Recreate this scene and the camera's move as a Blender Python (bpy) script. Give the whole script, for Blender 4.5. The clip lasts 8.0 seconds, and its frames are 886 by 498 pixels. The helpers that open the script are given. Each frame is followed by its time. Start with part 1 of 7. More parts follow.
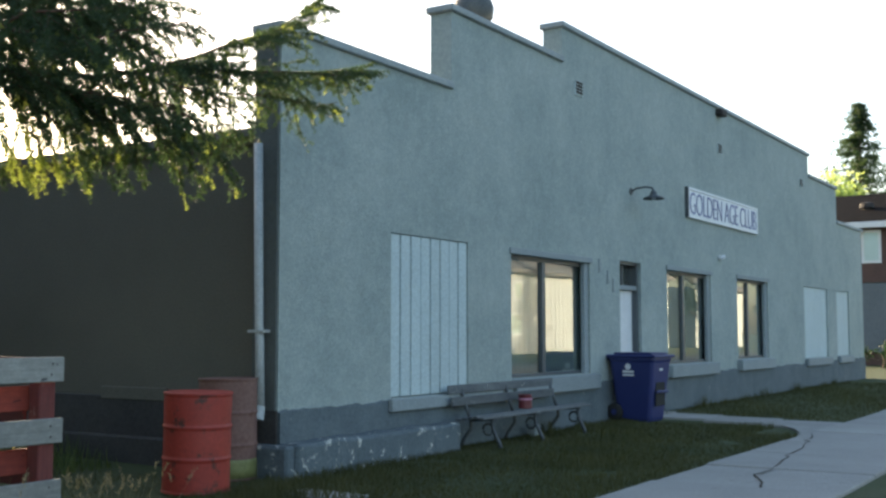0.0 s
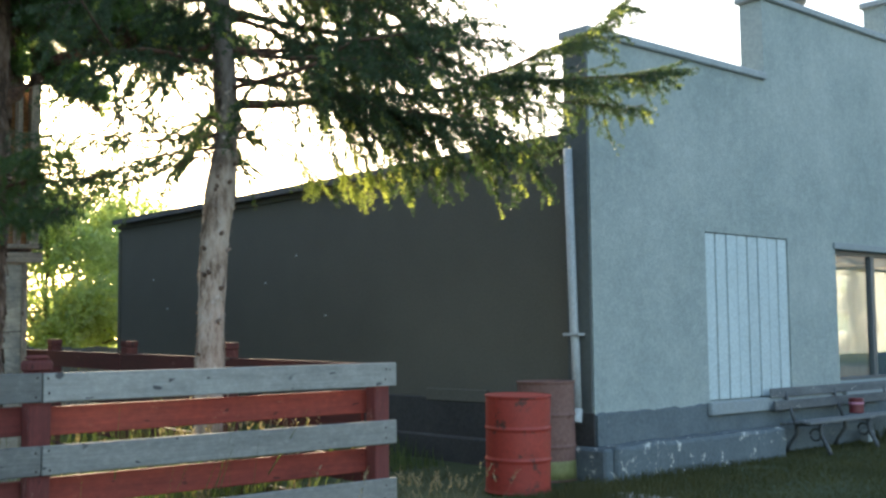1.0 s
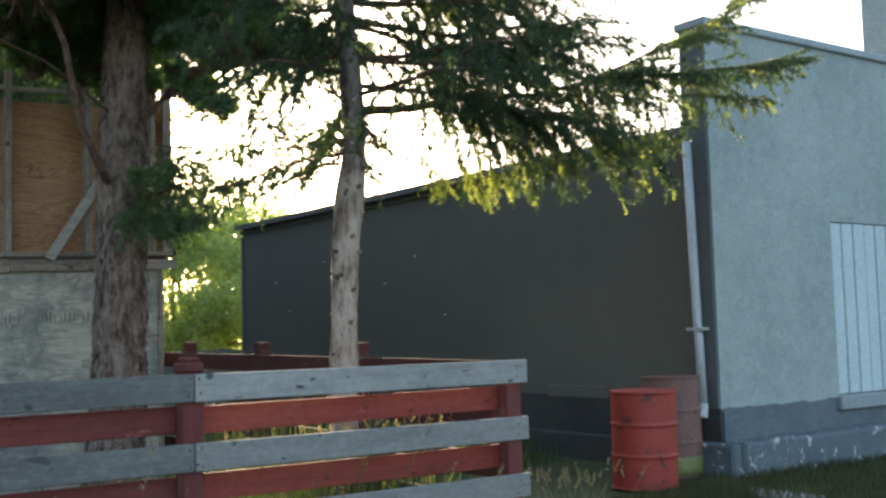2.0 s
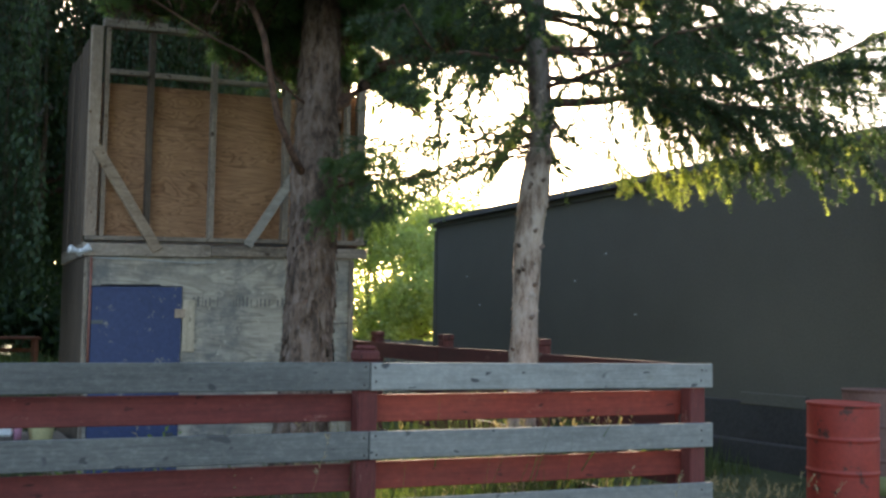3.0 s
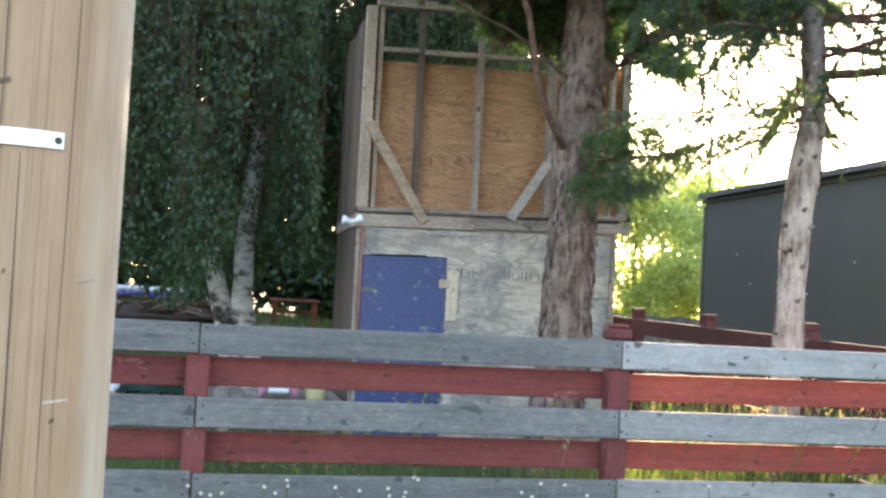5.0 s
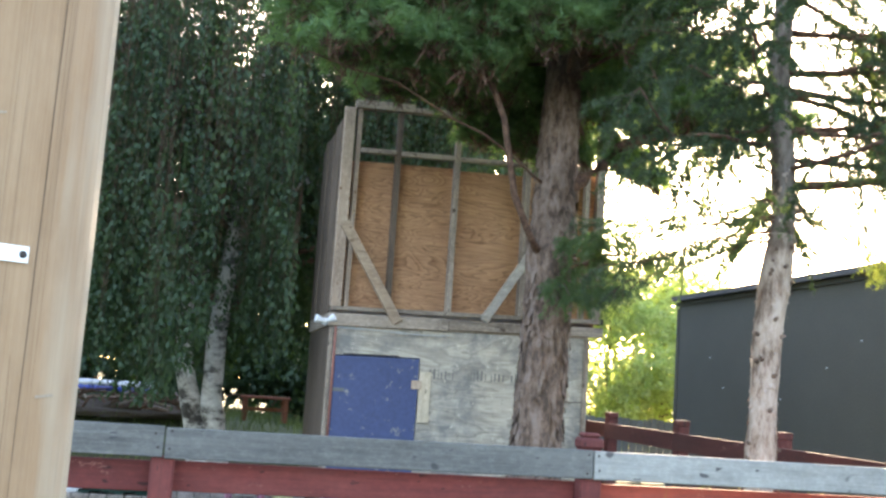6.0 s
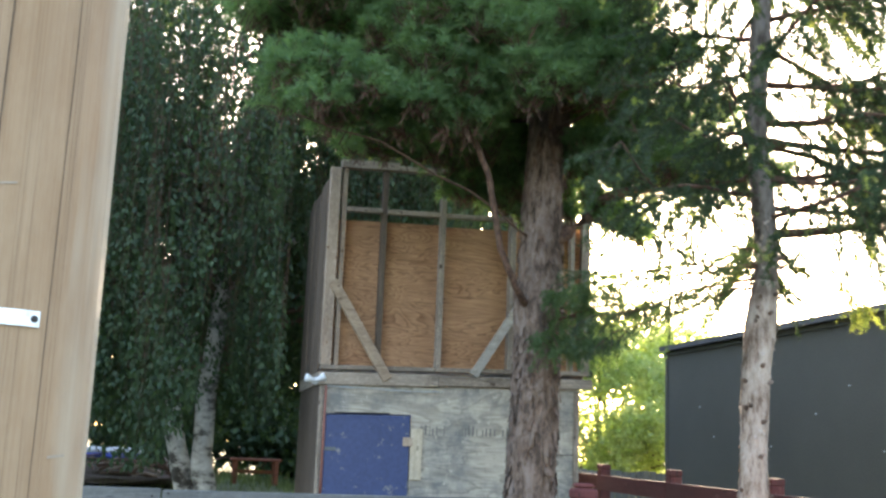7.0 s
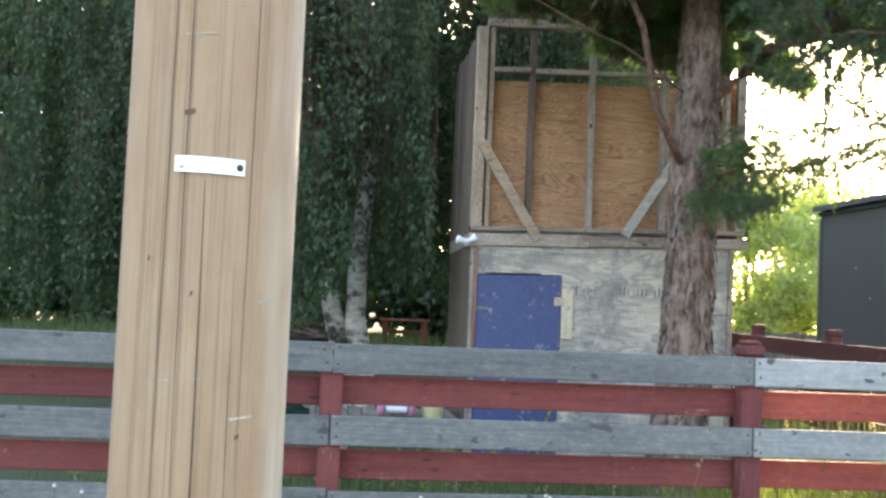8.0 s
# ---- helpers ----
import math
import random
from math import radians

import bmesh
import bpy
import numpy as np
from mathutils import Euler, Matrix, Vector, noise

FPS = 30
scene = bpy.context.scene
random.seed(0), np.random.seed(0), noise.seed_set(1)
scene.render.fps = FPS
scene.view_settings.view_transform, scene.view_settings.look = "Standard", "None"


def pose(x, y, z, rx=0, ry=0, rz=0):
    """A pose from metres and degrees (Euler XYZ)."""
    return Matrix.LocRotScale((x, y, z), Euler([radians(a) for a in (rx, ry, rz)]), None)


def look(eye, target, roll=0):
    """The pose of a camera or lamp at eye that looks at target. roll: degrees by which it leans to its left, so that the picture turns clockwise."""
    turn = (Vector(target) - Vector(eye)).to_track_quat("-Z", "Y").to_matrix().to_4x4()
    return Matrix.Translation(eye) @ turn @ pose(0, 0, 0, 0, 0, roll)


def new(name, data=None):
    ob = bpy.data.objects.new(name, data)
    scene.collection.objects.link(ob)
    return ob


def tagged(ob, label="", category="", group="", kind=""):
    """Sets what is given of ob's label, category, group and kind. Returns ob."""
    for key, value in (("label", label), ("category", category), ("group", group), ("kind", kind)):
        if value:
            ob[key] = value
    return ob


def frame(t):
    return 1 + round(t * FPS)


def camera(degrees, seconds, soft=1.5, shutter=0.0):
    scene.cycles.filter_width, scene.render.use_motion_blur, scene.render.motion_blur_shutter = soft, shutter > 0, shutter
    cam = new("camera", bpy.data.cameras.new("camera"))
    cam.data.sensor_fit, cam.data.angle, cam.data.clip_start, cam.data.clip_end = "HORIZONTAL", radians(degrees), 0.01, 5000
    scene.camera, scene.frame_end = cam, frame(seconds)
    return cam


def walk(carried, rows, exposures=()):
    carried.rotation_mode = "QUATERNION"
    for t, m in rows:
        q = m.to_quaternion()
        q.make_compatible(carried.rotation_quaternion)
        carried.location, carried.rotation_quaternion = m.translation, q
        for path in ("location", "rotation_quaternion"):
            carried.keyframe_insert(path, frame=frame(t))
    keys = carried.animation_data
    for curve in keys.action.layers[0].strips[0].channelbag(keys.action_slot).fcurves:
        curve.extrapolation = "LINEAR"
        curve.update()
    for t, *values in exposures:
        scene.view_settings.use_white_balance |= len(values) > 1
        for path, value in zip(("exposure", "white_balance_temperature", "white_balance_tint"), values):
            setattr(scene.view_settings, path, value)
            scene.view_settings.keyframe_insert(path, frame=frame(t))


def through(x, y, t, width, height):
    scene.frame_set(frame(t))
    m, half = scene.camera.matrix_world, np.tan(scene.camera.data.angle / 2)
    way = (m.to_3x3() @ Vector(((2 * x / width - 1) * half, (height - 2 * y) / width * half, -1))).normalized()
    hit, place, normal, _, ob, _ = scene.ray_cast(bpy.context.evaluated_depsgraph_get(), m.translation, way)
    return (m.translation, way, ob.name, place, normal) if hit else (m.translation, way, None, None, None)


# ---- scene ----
cam = camera(44.1, 8.0, soft=2.6)
PATH = [
    (0, (0.186, -0.09, 1.404), (-0.885, 1.593, 1.556), 0.0),
    (0.5, (0.167, -0.102, 1.402), (-1.137, 1.406, 1.562), -0.9),
    (1, (0.181, -0.144, 1.428), (-1.314, 1.176, 1.584), -0.6),
    (1.2, (0.198, -0.186, 1.433), (-1.336, 1.089, 1.583), -0.3),
    (2.3, (0.171, -0.291, 1.426), (-1.488, 0.814, 1.591), -1.4),
    (2.5, (0.149, -0.236, 1.429), (-1.546, 0.812, 1.597), -0.7),
    (3, (0.147, -0.165, 1.422), (-1.654, 0.691, 1.574), 0.9),
    (3.5, (0.165, -0.137, 1.424), (-1.724, 0.507, 1.553), 2.1),
    (4, (0.181, -0.127, 1.428), (-1.763, 0.332, 1.536), 2.5),
    (4.2, (0.182, -0.116, 1.422), (-1.77, 0.307, 1.523), 2.8),
    (5.5, (0.168, -0.097, 1.467), (-1.792, 0.292, 1.557), 3.0),
    (6, (0.168, -0.09, 1.485), (-1.768, 0.337, 1.748), 3.9),
    (6.5, (0.231, -0.094, 1.487), (-1.678, 0.352, 1.882), 3.5),
    (7, (0.237, -0.123, 1.47), (-1.679, 0.321, 1.836), 2.3),
    (7.5, (0.198, -0.173, 1.448), (-1.749, 0.235, 1.656), 2.2),
    (8, (0.186, -0.219, 1.436), (-1.8, -0.008, 1.547), 2.4),
]
EXPOSURES = [(0, 1.63, 6500, 10), (0.5, 1.94, 6500, 10), (1, 2.14, 6500, 10), (2.5, 1.99, 6500, 14), (3.5, 2.3, 6650, 16), (4.2, 2.98, 6750, 19), (5.3, 3.32, 6850, 21), (5.8, 3.38, 6800, 20), (6.5, 3.15, 6700, 17), (7, 3.1, 6700, 17), (7.5, 3.14, 6750, 19), (8, 3.31, 6850, 21)]
walk(cam, [(t, look(eye, target, roll)) for t, eye, target, roll in PATH], EXPOSURES)

# ---- light: a low evening sun behind the yard, clear sky ----
SUN_DIR = Vector((-0.957, 0.347, math.tan(radians(14)))).normalized()
world = bpy.data.worlds.new("world")
scene.world = world
world.use_nodes = True
sky = world.node_tree.nodes.new("ShaderNodeTexSky")
sky.sky_type, sky.sun_disc = "NISHITA", False
sky.sun_elevation, sky.sun_rotation = radians(14), math.atan2(SUN_DIR.x, SUN_DIR.y)
sky.dust_density, sky.air_density = 2.5, 1.0
backg = world.node_tree.nodes["Background"]
backg.inputs[1].default_value = 0.15
world.node_tree.links.new(sky.outputs[0], backg.inputs[0])
sun = new("sun", bpy.data.lights.new("sun", "SUN"))
sun.data.energy, sun.data.angle, sun.data.color = 4.5, radians(0.6), (1.0, 0.82, 0.58)
sun.matrix_world = look(SUN_DIR * 60, (0, 0, 0))

# ---- materials ----


def nodes_of(name):
    m = bpy.data.materials.new(name)
    m.use_nodes = True
    n, l = m.node_tree.nodes, m.node_tree.links
    return m, n, l, n["Principled BSDF"]


def noise_node(n, l, src, scale, detail=4, stretch=None, rough=0.6):
    if stretch:
        mp = n.new("ShaderNodeMapping")
        mp.inputs["Scale"].default_value = stretch
        l.new(src, mp.inputs[0])
        src = mp.outputs[0]
    t = n.new("ShaderNodeTexNoise")
    t.inputs["Scale"].default_value, t.inputs["Detail"].default_value, t.inputs["Roughness"].default_value = scale, detail, rough
    l.new(src, t.inputs["Vector"])
    return t.outputs["Fac"]


def ramp(n, l, fac, stops):
    r = n.new("ShaderNodeValToRGB")
    els = r.color_ramp.elements
    while len(els) < len(stops):
        els.new(0.5)
    for e, (p, c) in zip(els, stops):
        e.position, e.color = p, (*c, 1) if len(c) == 3 else c
    l.new(fac, r.inputs[0])
    return r.outputs[0]


def mix(n, l, fac, a, b, kind="MIX"):
    m = n.new("ShaderNodeMix")
    m.data_type, m.blend_type = "RGBA", kind
    for sock, v in ((m.inputs[0], fac), (m.inputs[6], a), (m.inputs[7], b)):
        if hasattr(v, "links"):
            l.new(v, sock)
        elif isinstance(v, (int, float)):
            sock.default_value = v
        else:
            sock.default_value = (*v, 1)
    return m.outputs[2]


def bump(n, l, bsdf, height, strength=0.3, dist=0.01):
    b = n.new("ShaderNodeBump")
    b.inputs["Strength"].default_value, b.inputs["Distance"].default_value = strength, dist
    l.new(height, b.inputs["Height"])
    l.new(b.outputs[0], bsdf.inputs["Normal"])


def coords(n, l, per_object=True):
    """Object coordinates, shifted from piece to piece by Object Info's Random."""
    tc = n.new("ShaderNodeTexCoord").outputs["Object"]
    if not per_object:
        return tc, None
    oi = n.new("ShaderNodeObjectInfo").outputs["Random"]
    mul = n.new("ShaderNodeMath")
    mul.operation = "MULTIPLY"
    mul.inputs[1].default_value = 37.0
    l.new(oi, mul.inputs[0])
    add = n.new("ShaderNodeVectorMath")
    add.operation = "ADD"
    l.new(tc, add.inputs[0])
    l.new(mul.outputs[0], add.inputs[1])
    return add.outputs[0], oi


def rough_mat(name, dark, light, fine=40, broad=1.5, rough=0.85, relief=0.3, dist=0.01, metal=0.0, stretch=None, spots=None, spot_scale=6, spot_at=0.68, vary=0.15):
    """A surface of two tones, mottled broadly and grained finely, with stains or chips of a third tone."""
    m, n, l, b = nodes_of(name)
    src, oi = coords(n, l)
    big = noise_node(n, l, src, broad, 5, stretch)
    small = noise_node(n, l, src, fine, 6, stretch, 0.7)
    c = ramp(n, l, big, [(0.3, dark), (0.7, light)])
    c = mix(n, l, 0.45, c, ramp(n, l, small, [(0.3, tuple(v * 0.55 for v in dark)), (0.7, tuple(min(1, v * 1.15) for v in light))]))
    if spots:
        where = noise_node(n, l, src, spot_scale, 6, None, 0.75)
        c = mix(n, l, ramp(n, l, where, [(spot_at - 0.03, (0, 0, 0)), (spot_at + 0.03, (1, 1, 1))]), c, spots)
    if vary:
        k = ramp(n, l, oi, [(0, (1 - vary,) * 3), (1, (1 + vary * 0.6,) * 3)])
        c = mix(n, l, 1.0, c, k, "MULTIPLY")
    l.new(c, b.inputs["Base Color"])
    b.inputs["Roughness"].default_value, b.inputs["Metallic"].default_value = rough, metal
    bump(n, l, b, small, relief, dist)
    return m


def wood_mat(name, dark, light, axis, grain=26, rough=0.8, relief=0.35, knots=None, chips=None, vary=0.2, streak=0.55):
    """Sawn timber with the grain along one axis: fine lines, blotches, knots, nicks, flaked paint."""
    m, n, l, b = nodes_of(name)
    src, oi = coords(n, l)
    ax = "xyz".index(axis)

    def along(k):
        st = [1.0, 1.0, 1.0]
        st[ax] = k
        return st

    lines = noise_node(n, l, src, grain * 3.2, 5, along(0.035), 0.7)
    wide = noise_node(n, l, src, grain * 0.7, 3, along(0.06), 0.6)
    blotch = noise_node(n, l, src, 5, 5, along(0.3), 0.65)
    c = ramp(n, l, lines, [(0.34, tuple(v * streak for v in dark)), (0.47, tuple(d + (w - d) * max(0, streak - 0.55) for d, w in zip(dark, light))), (0.62, light)])
    c = mix(n, l, 0.35, c, ramp(n, l, wide, [(0.36, tuple(v * 0.8 for v in dark)), (0.62, light)]))
    c = mix(n, l, 0.4, c, ramp(n, l, blotch, [(0.36, tuple(v * 0.75 for v in dark)), (0.64, tuple(min(1, v * 1.1) for v in light))]))
    fleck = noise_node(n, l, src, 34, 6, along(0.6), 0.8)
    c = mix(n, l, 0.28, c, ramp(n, l, fleck, [(0.36, tuple(v * 0.5 for v in dark)), (0.5, dark), (0.64, tuple(min(1, v * 1.2) for v in light))]))
    nick = noise_node(n, l, src, 24, 2, along(0.4), 0.5)
    c = mix(n, l, ramp(n, l, nick, [(0.690, (0, 0, 0)), (0.715, (1, 1, 1))]), c, knots or tuple(v * 0.45 for v in dark))
    if knots:
        w = noise_node(n, l, src, 13, 1, along(0.6))
        c = mix(n, l, ramp(n, l, w, [(0.72, (0, 0, 0)), (0.765, (1, 1, 1))]), c, knots)
    if chips:
        w = noise_node(n, l, src, 11, 8, along(0.35), 0.85)
        c = mix(n, l, ramp(n, l, w, [(0.615, (0, 0, 0)), (0.63, (1, 1, 1))]), c, chips)
        w2 = noise_node(n, l, src, 2.1, 4, along(0.4), 0.7)
        c = mix(n, l, ramp(n, l, w2, [(0.45, (0, 0, 0)), (0.72, (0.17, 0.17, 0.17))]), c, chips)
    k = ramp(n, l, oi, [(0, (1 - vary,) * 3), (1, (1 + vary * 0.7,) * 3)])
    c = mix(n, l, 1.0, c, k, "MULTIPLY")
    l.new(c, b.inputs["Base Color"])
    b.inputs["Roughness"].default_value = rough
    bump(n, l, b, lines, relief, 0.006)
    return m


def leaf_mat(name, dark, light, through=0.45, rough=0.6, stretch=None):
    m, n, l, b = nodes_of(name)
    isl = n.new("ShaderNodeNewGeometry").outputs["Random Per Island"]
    src = n.new("ShaderNodeTexCoord").outputs["Object"]
    broad = noise_node(n, l, src, 1.3, 3, stretch)
    c = mix(n, l, 0.5, ramp(n, l, isl, [(0, dark), (1, light)]), ramp(n, l, broad, [(0.35, dark), (0.65, light)]))
    l.new(c, b.inputs["Base Color"])
    b.inputs["Roughness"].default_value = rough
    tr = n.new("ShaderNodeBsdfTranslucent")
    l.new(mix(n, l, 1.0, c, (1.5, 1.5, 0.7), "MULTIPLY"), tr.inputs[0])
    ms = n.new("ShaderNodeMixShader")
    ms.inputs[0].default_value = through
    l.new(b.outputs[0], ms.inputs[1])
    l.new(tr.outputs[0], ms.inputs[2])
    l.new(ms.outputs[0], n["Material Output"].inputs[0])
    return m


def plain(name, color, rough=0.5, metal=0.0, fine=60):
    return rough_mat(name, tuple(v * 0.88 for v in color), color, fine, 4, rough, 0.05, 0.002, metal, vary=0)


def glass_mat(name, least=0.06, most=0.75):
    """Thin window glass: clear, with a mirror share that grows towards grazing view."""
    m, n, l, b = nodes_of(name)
    gl, tp, ms, lw = n.new("ShaderNodeBsdfGlossy"), n.new("ShaderNodeBsdfTransparent"), n.new("ShaderNodeMixShader"), n.new("ShaderNodeLayerWeight")
    gl.inputs["Roughness"].default_value = 0.01
    lw.inputs["Blend"].default_value = 0.5
    tp.inputs[0].default_value = (0.90, 0.97, 0.97, 1)
    pw, mr = n.new("ShaderNodeMath"), n.new("ShaderNodeMapRange")
    pw.operation, pw.inputs[1].default_value = "POWER", 2.0
    mr.inputs["To Min"].default_value, mr.inputs["To Max"].default_value = least, most
    l.new(lw.outputs["Facing"], pw.inputs[0])
    l.new(pw.outputs[0], mr.inputs["Value"])
    src = n.new("ShaderNodeTexCoord").outputs["Object"]
    wob = noise_node(n, l, src, 1.6, 1)
    bp = n.new("ShaderNodeBump")
    bp.inputs["Strength"].default_value, bp.inputs["Distance"].default_value = 0.035, 0.02
    l.new(wob, bp.inputs["Height"])
    l.new(bp.outputs[0], gl.inputs["Normal"])
    l.new(mr.outputs[0], ms.inputs[0])
    l.new(tp.outputs[0], ms.inputs[1])
    l.new(gl.outputs[0], ms.inputs[2])
    l.new(ms.outputs[0], n["Material Output"].inputs[0])
    return m


def plywood_mat(name, dark, light, figure=True, stain=None):
    """Rotary-cut plywood: broad wandering figure that runs along y, grey weather stains where it is old."""
    m, n, l, b = nodes_of(name)
    src, oi = coords(n, l)
    w = n.new("ShaderNodeTexNoise")
    mp = n.new("ShaderNodeMapping")
    mp.inputs["Scale"].default_value = (1.0, 0.55, 2.6)
    l.new(src, mp.inputs[0])
    l.new(mp.outputs[0], w.inputs["Vector"])
    w.inputs["Scale"].default_value, w.inputs["Detail"].default_value, w.inputs["Distortion"].default_value = 1.5, 3, 0.7
    mul = n.new("ShaderNodeMath")
    mul.operation = "MULTIPLY"
    mul.inputs[1].default_value = 24 if figure else 10
    l.new(w.outputs["Fac"], mul.inputs[0])
    fr = n.new("ShaderNodeMath")
    fr.operation = "FRACT"
    l.new(mul.outputs[0], fr.inputs[0])
    half = tuple(0.5 * (a + c) for a, c in zip(dark, light))
    rings = ramp(n, l, fr.outputs[0], [(0.0, light), (0.55, half), (0.9, tuple(v * 0.5 for v in dark)), (1.0, light)])
    blotch = noise_node(n, l, src, 3.0, 7, (1, 0.6, 1.6), 0.75)
    c = mix(n, l, 0.42, rings, ramp(n, l, blotch, [(0.36, dark), (0.64, light)]))
    grain = noise_node(n, l, src, 90, 4, (1, 0.05, 1))
    c = mix(n, l, 0.25, c, ramp(n, l, grain, [(0.38, tuple(v * 0.5 for v in dark)), (0.62, light)]))
    if stain:
        big = noise_node(n, l, src, 1.7, 7, None, 0.75)
        c = mix(n, l, ramp(n, l, big, [(0.45, (0, 0, 0)), (0.62, (0.8, 0.8, 0.8))]), c, stain)
        sc = noise_node(n, l, src, 16, 8, (1, 1, 0.5), 0.85)
        c = mix(n, l, ramp(n, l, sc, [(0.60, (0, 0, 0)), (0.64, (0.75, 0.75, 0.75))]), c, tuple(min(1, v * 1.45) for v in light))
        c = mix(n, l, ramp(n, l, sc, [(0.36, (0.8, 0.8, 0.8)), (0.40, (0, 0, 0))]), c, tuple(v * 0.5 for v in dark))
    l.new(c, b.inputs["Base Color"])
    b.inputs["Roughness"].default_value = 0.85
    bump(n, l, b, grain, 0.25, 0.004)
    return m


def bark_mat(name, dark, mid, light, stretch, scale, relief=0.9, dist=0.02):
    m, n, l, b = nodes_of(name)
    src = n.new("ShaderNodeTexCoord").outputs["Object"]
    plates = noise_node(n, l, src, scale, 6, stretch, 0.7)
    broad = noise_node(n, l, src, 2.2, 3)
    c = ramp(n, l, plates, [(0.40, dark), (0.49, mid), (0.60, light)])
    c = mix(n, l, 0.2, c, ramp(n, l, broad, [(0.35, dark), (0.65, light)]))
    l.new(c, b.inputs["Base Color"])
    b.inputs["Roughness"].default_value = 0.9
    bump(n, l, b, plates, relief, dist)
    return m


def ground_mat():
    """Soil under thin grass: brown earth, trampled patches, green."""
    m, n, l, b = nodes_of("ground_soil_and_grass")
    src = n.new("ShaderNodeTexCoord").outputs["Object"]
    a = noise_node(n, l, src, 0.8, 6)
    f = noise_node(n, l, src, 30, 5, None, 0.7)
    c = ramp(n, l, a, [(0.3, (0.030, 0.045, 0.015)), (0.55, (0.05, 0.075, 0.022)), (0.75, (0.085, 0.08, 0.045))])
    c = mix(n, l, 0.5, c, ramp(n, l, f, [(0.3, (0.02, 0.03, 0.01)), (0.7, (0.08, 0.10, 0.035))]))
    l.new(c, b.inputs["Base Color"])
    b.inputs["Roughness"].default_value = 0.95
    bump(n, l, b, f, 0.8, 0.03)
    return m


def stucco_mat(name, dark, light):
    """Thrown stucco under old paint: pebbly relief, trowel blotches, rain streaks, fine pits."""
    m, n, l, b = nodes_of(name)
    src = n.new("ShaderNodeTexCoord").outputs["Object"]
    wide = noise_node(n, l, src, 0.9, 5, None, 0.65)
    patch = noise_node(n, l, src, 6.5, 5, None, 0.7)
    streak = noise_node(n, l, src, 5, 4, (1, 1, 0.12), 0.6)
    grit = noise_node(n, l, src, 26, 5, None, 0.75)
    pit = noise_node(n, l, src, 75, 3, None, 0.6)
    lo, hi = tuple(v * 0.72 for v in dark), tuple(v * 1.1 for v in light)
    c = ramp(n, l, wide, [(0.3, dark), (0.7, light)])
    c = mix(n, l, 0.20, c, ramp(n, l, patch, [(0.36, lo), (0.5, dark), (0.64, hi)]))
    c = mix(n, l, 0.04, c, ramp(n, l, streak, [(0.36, lo), (0.62, hi)]))
    c = mix(n, l, 0.16, c, ramp(n, l, grit, [(0.36, tuple(v * 0.6 for v in lo)), (0.5, dark), (0.62, hi)]))
    c = mix(n, l, ramp(n, l, pit, [(0.66, (0, 0, 0)), (0.70, (0.6, 0.6, 0.6))]), c, tuple(v * 0.4 for v in dark))
    l.new(c, b.inputs["Base Color"])
    b.inputs["Roughness"].default_value = 0.92
    bump(n, l, b, grit, 0.55, 0.02)
    return m


STUCCO = stucco_mat("painted_stucco", (0.258, 0.312, 0.302), (0.405, 0.450, 0.428))
PLINTH = rough_mat("plinth_paint", (0.079, 0.105, 0.122), (0.147, 0.180, 0.194), 30, 2.2, 0.85, 0.6, 0.02, spots=(0.40, 0.41, 0.39), spot_scale=4.5, spot_at=0.665, vary=0)
LEDGE = rough_mat("chipped_ledge_paint", (0.079, 0.105, 0.122), (0.147, 0.180, 0.194), 30, 2.2, 0.85, 0.6, 0.02, spots=(0.60, 0.60, 0.54), spot_scale=8.0, spot_at=0.61, vary=0)
SIDE = rough_mat("side_wall_paint", (0.107, 0.101, 0.080), (0.152, 0.143, 0.115), 45, 0.6, 0.92, 0.35, 0.01, vary=0)
# The street wall's stucco again, darkened for the shade on the return.
SHADEDRETURN = stucco_mat("shaded_return_stucco", (0.085, 0.097, 0.094), (0.125, 0.138, 0.132))
SIDE_BASE = rough_mat("side_base_paint", (0.034, 0.033, 0.033), (0.073, 0.070, 0.065), 25, 1.5, 0.9, 0.5, 0.015, vary=0)
CAPM = rough_mat("parapet_cap_paint", (0.26, 0.30, 0.31), (0.36, 0.40, 0.41), 30, 3, 0.7, 0.2, 0.006, vary=0.05)
PANEL = rough_mat("pale_panel_paint", (0.43, 0.52, 0.535), (0.53, 0.62, 0.63), 30, 1.6, 0.7, 0.15, 0.004, vary=0.05)
TRIM = rough_mat("window_trim_paint", (0.22, 0.26, 0.275), (0.29, 0.33, 0.34), 30, 2.5, 0.7, 0.2, 0.004, vary=0.08)
DARKTRIM = plain("dark_sash_metal", (0.11, 0.125, 0.135), 0.45, 0.3)
WHITE = rough_mat("white_paint", (0.62, 0.64, 0.66), (0.78, 0.79, 0.8), 40, 3, 0.6, 0.1, 0.003, vary=0)
CURTAIN = rough_mat("pale_curtain_cloth", (0.60, 0.70, 0.68), (0.74, 0.82, 0.79), 80, 1.2, 0.95, 0.2, 0.003, vary=0.05)
GLASS = glass_mat("window_glass")
INSIDE = rough_mat("room_plaster", (0.25, 0.25, 0.23), (0.34, 0.33, 0.30), 30, 1, 0.9, 0.1, 0.003, vary=0)
SHINGLE = rough_mat("roof_shingle", (0.09, 0.088, 0.085), (0.17, 0.163, 0.155), 22, 1.2, 0.95, 0.6, 0.02, vary=0)
PIPE = rough_mat("galvanised_pipe", (0.34, 0.37, 0.37), (0.48, 0.51, 0.51), 30, 3, 0.55, 0.15, 0.003, 0.1, vary=0)
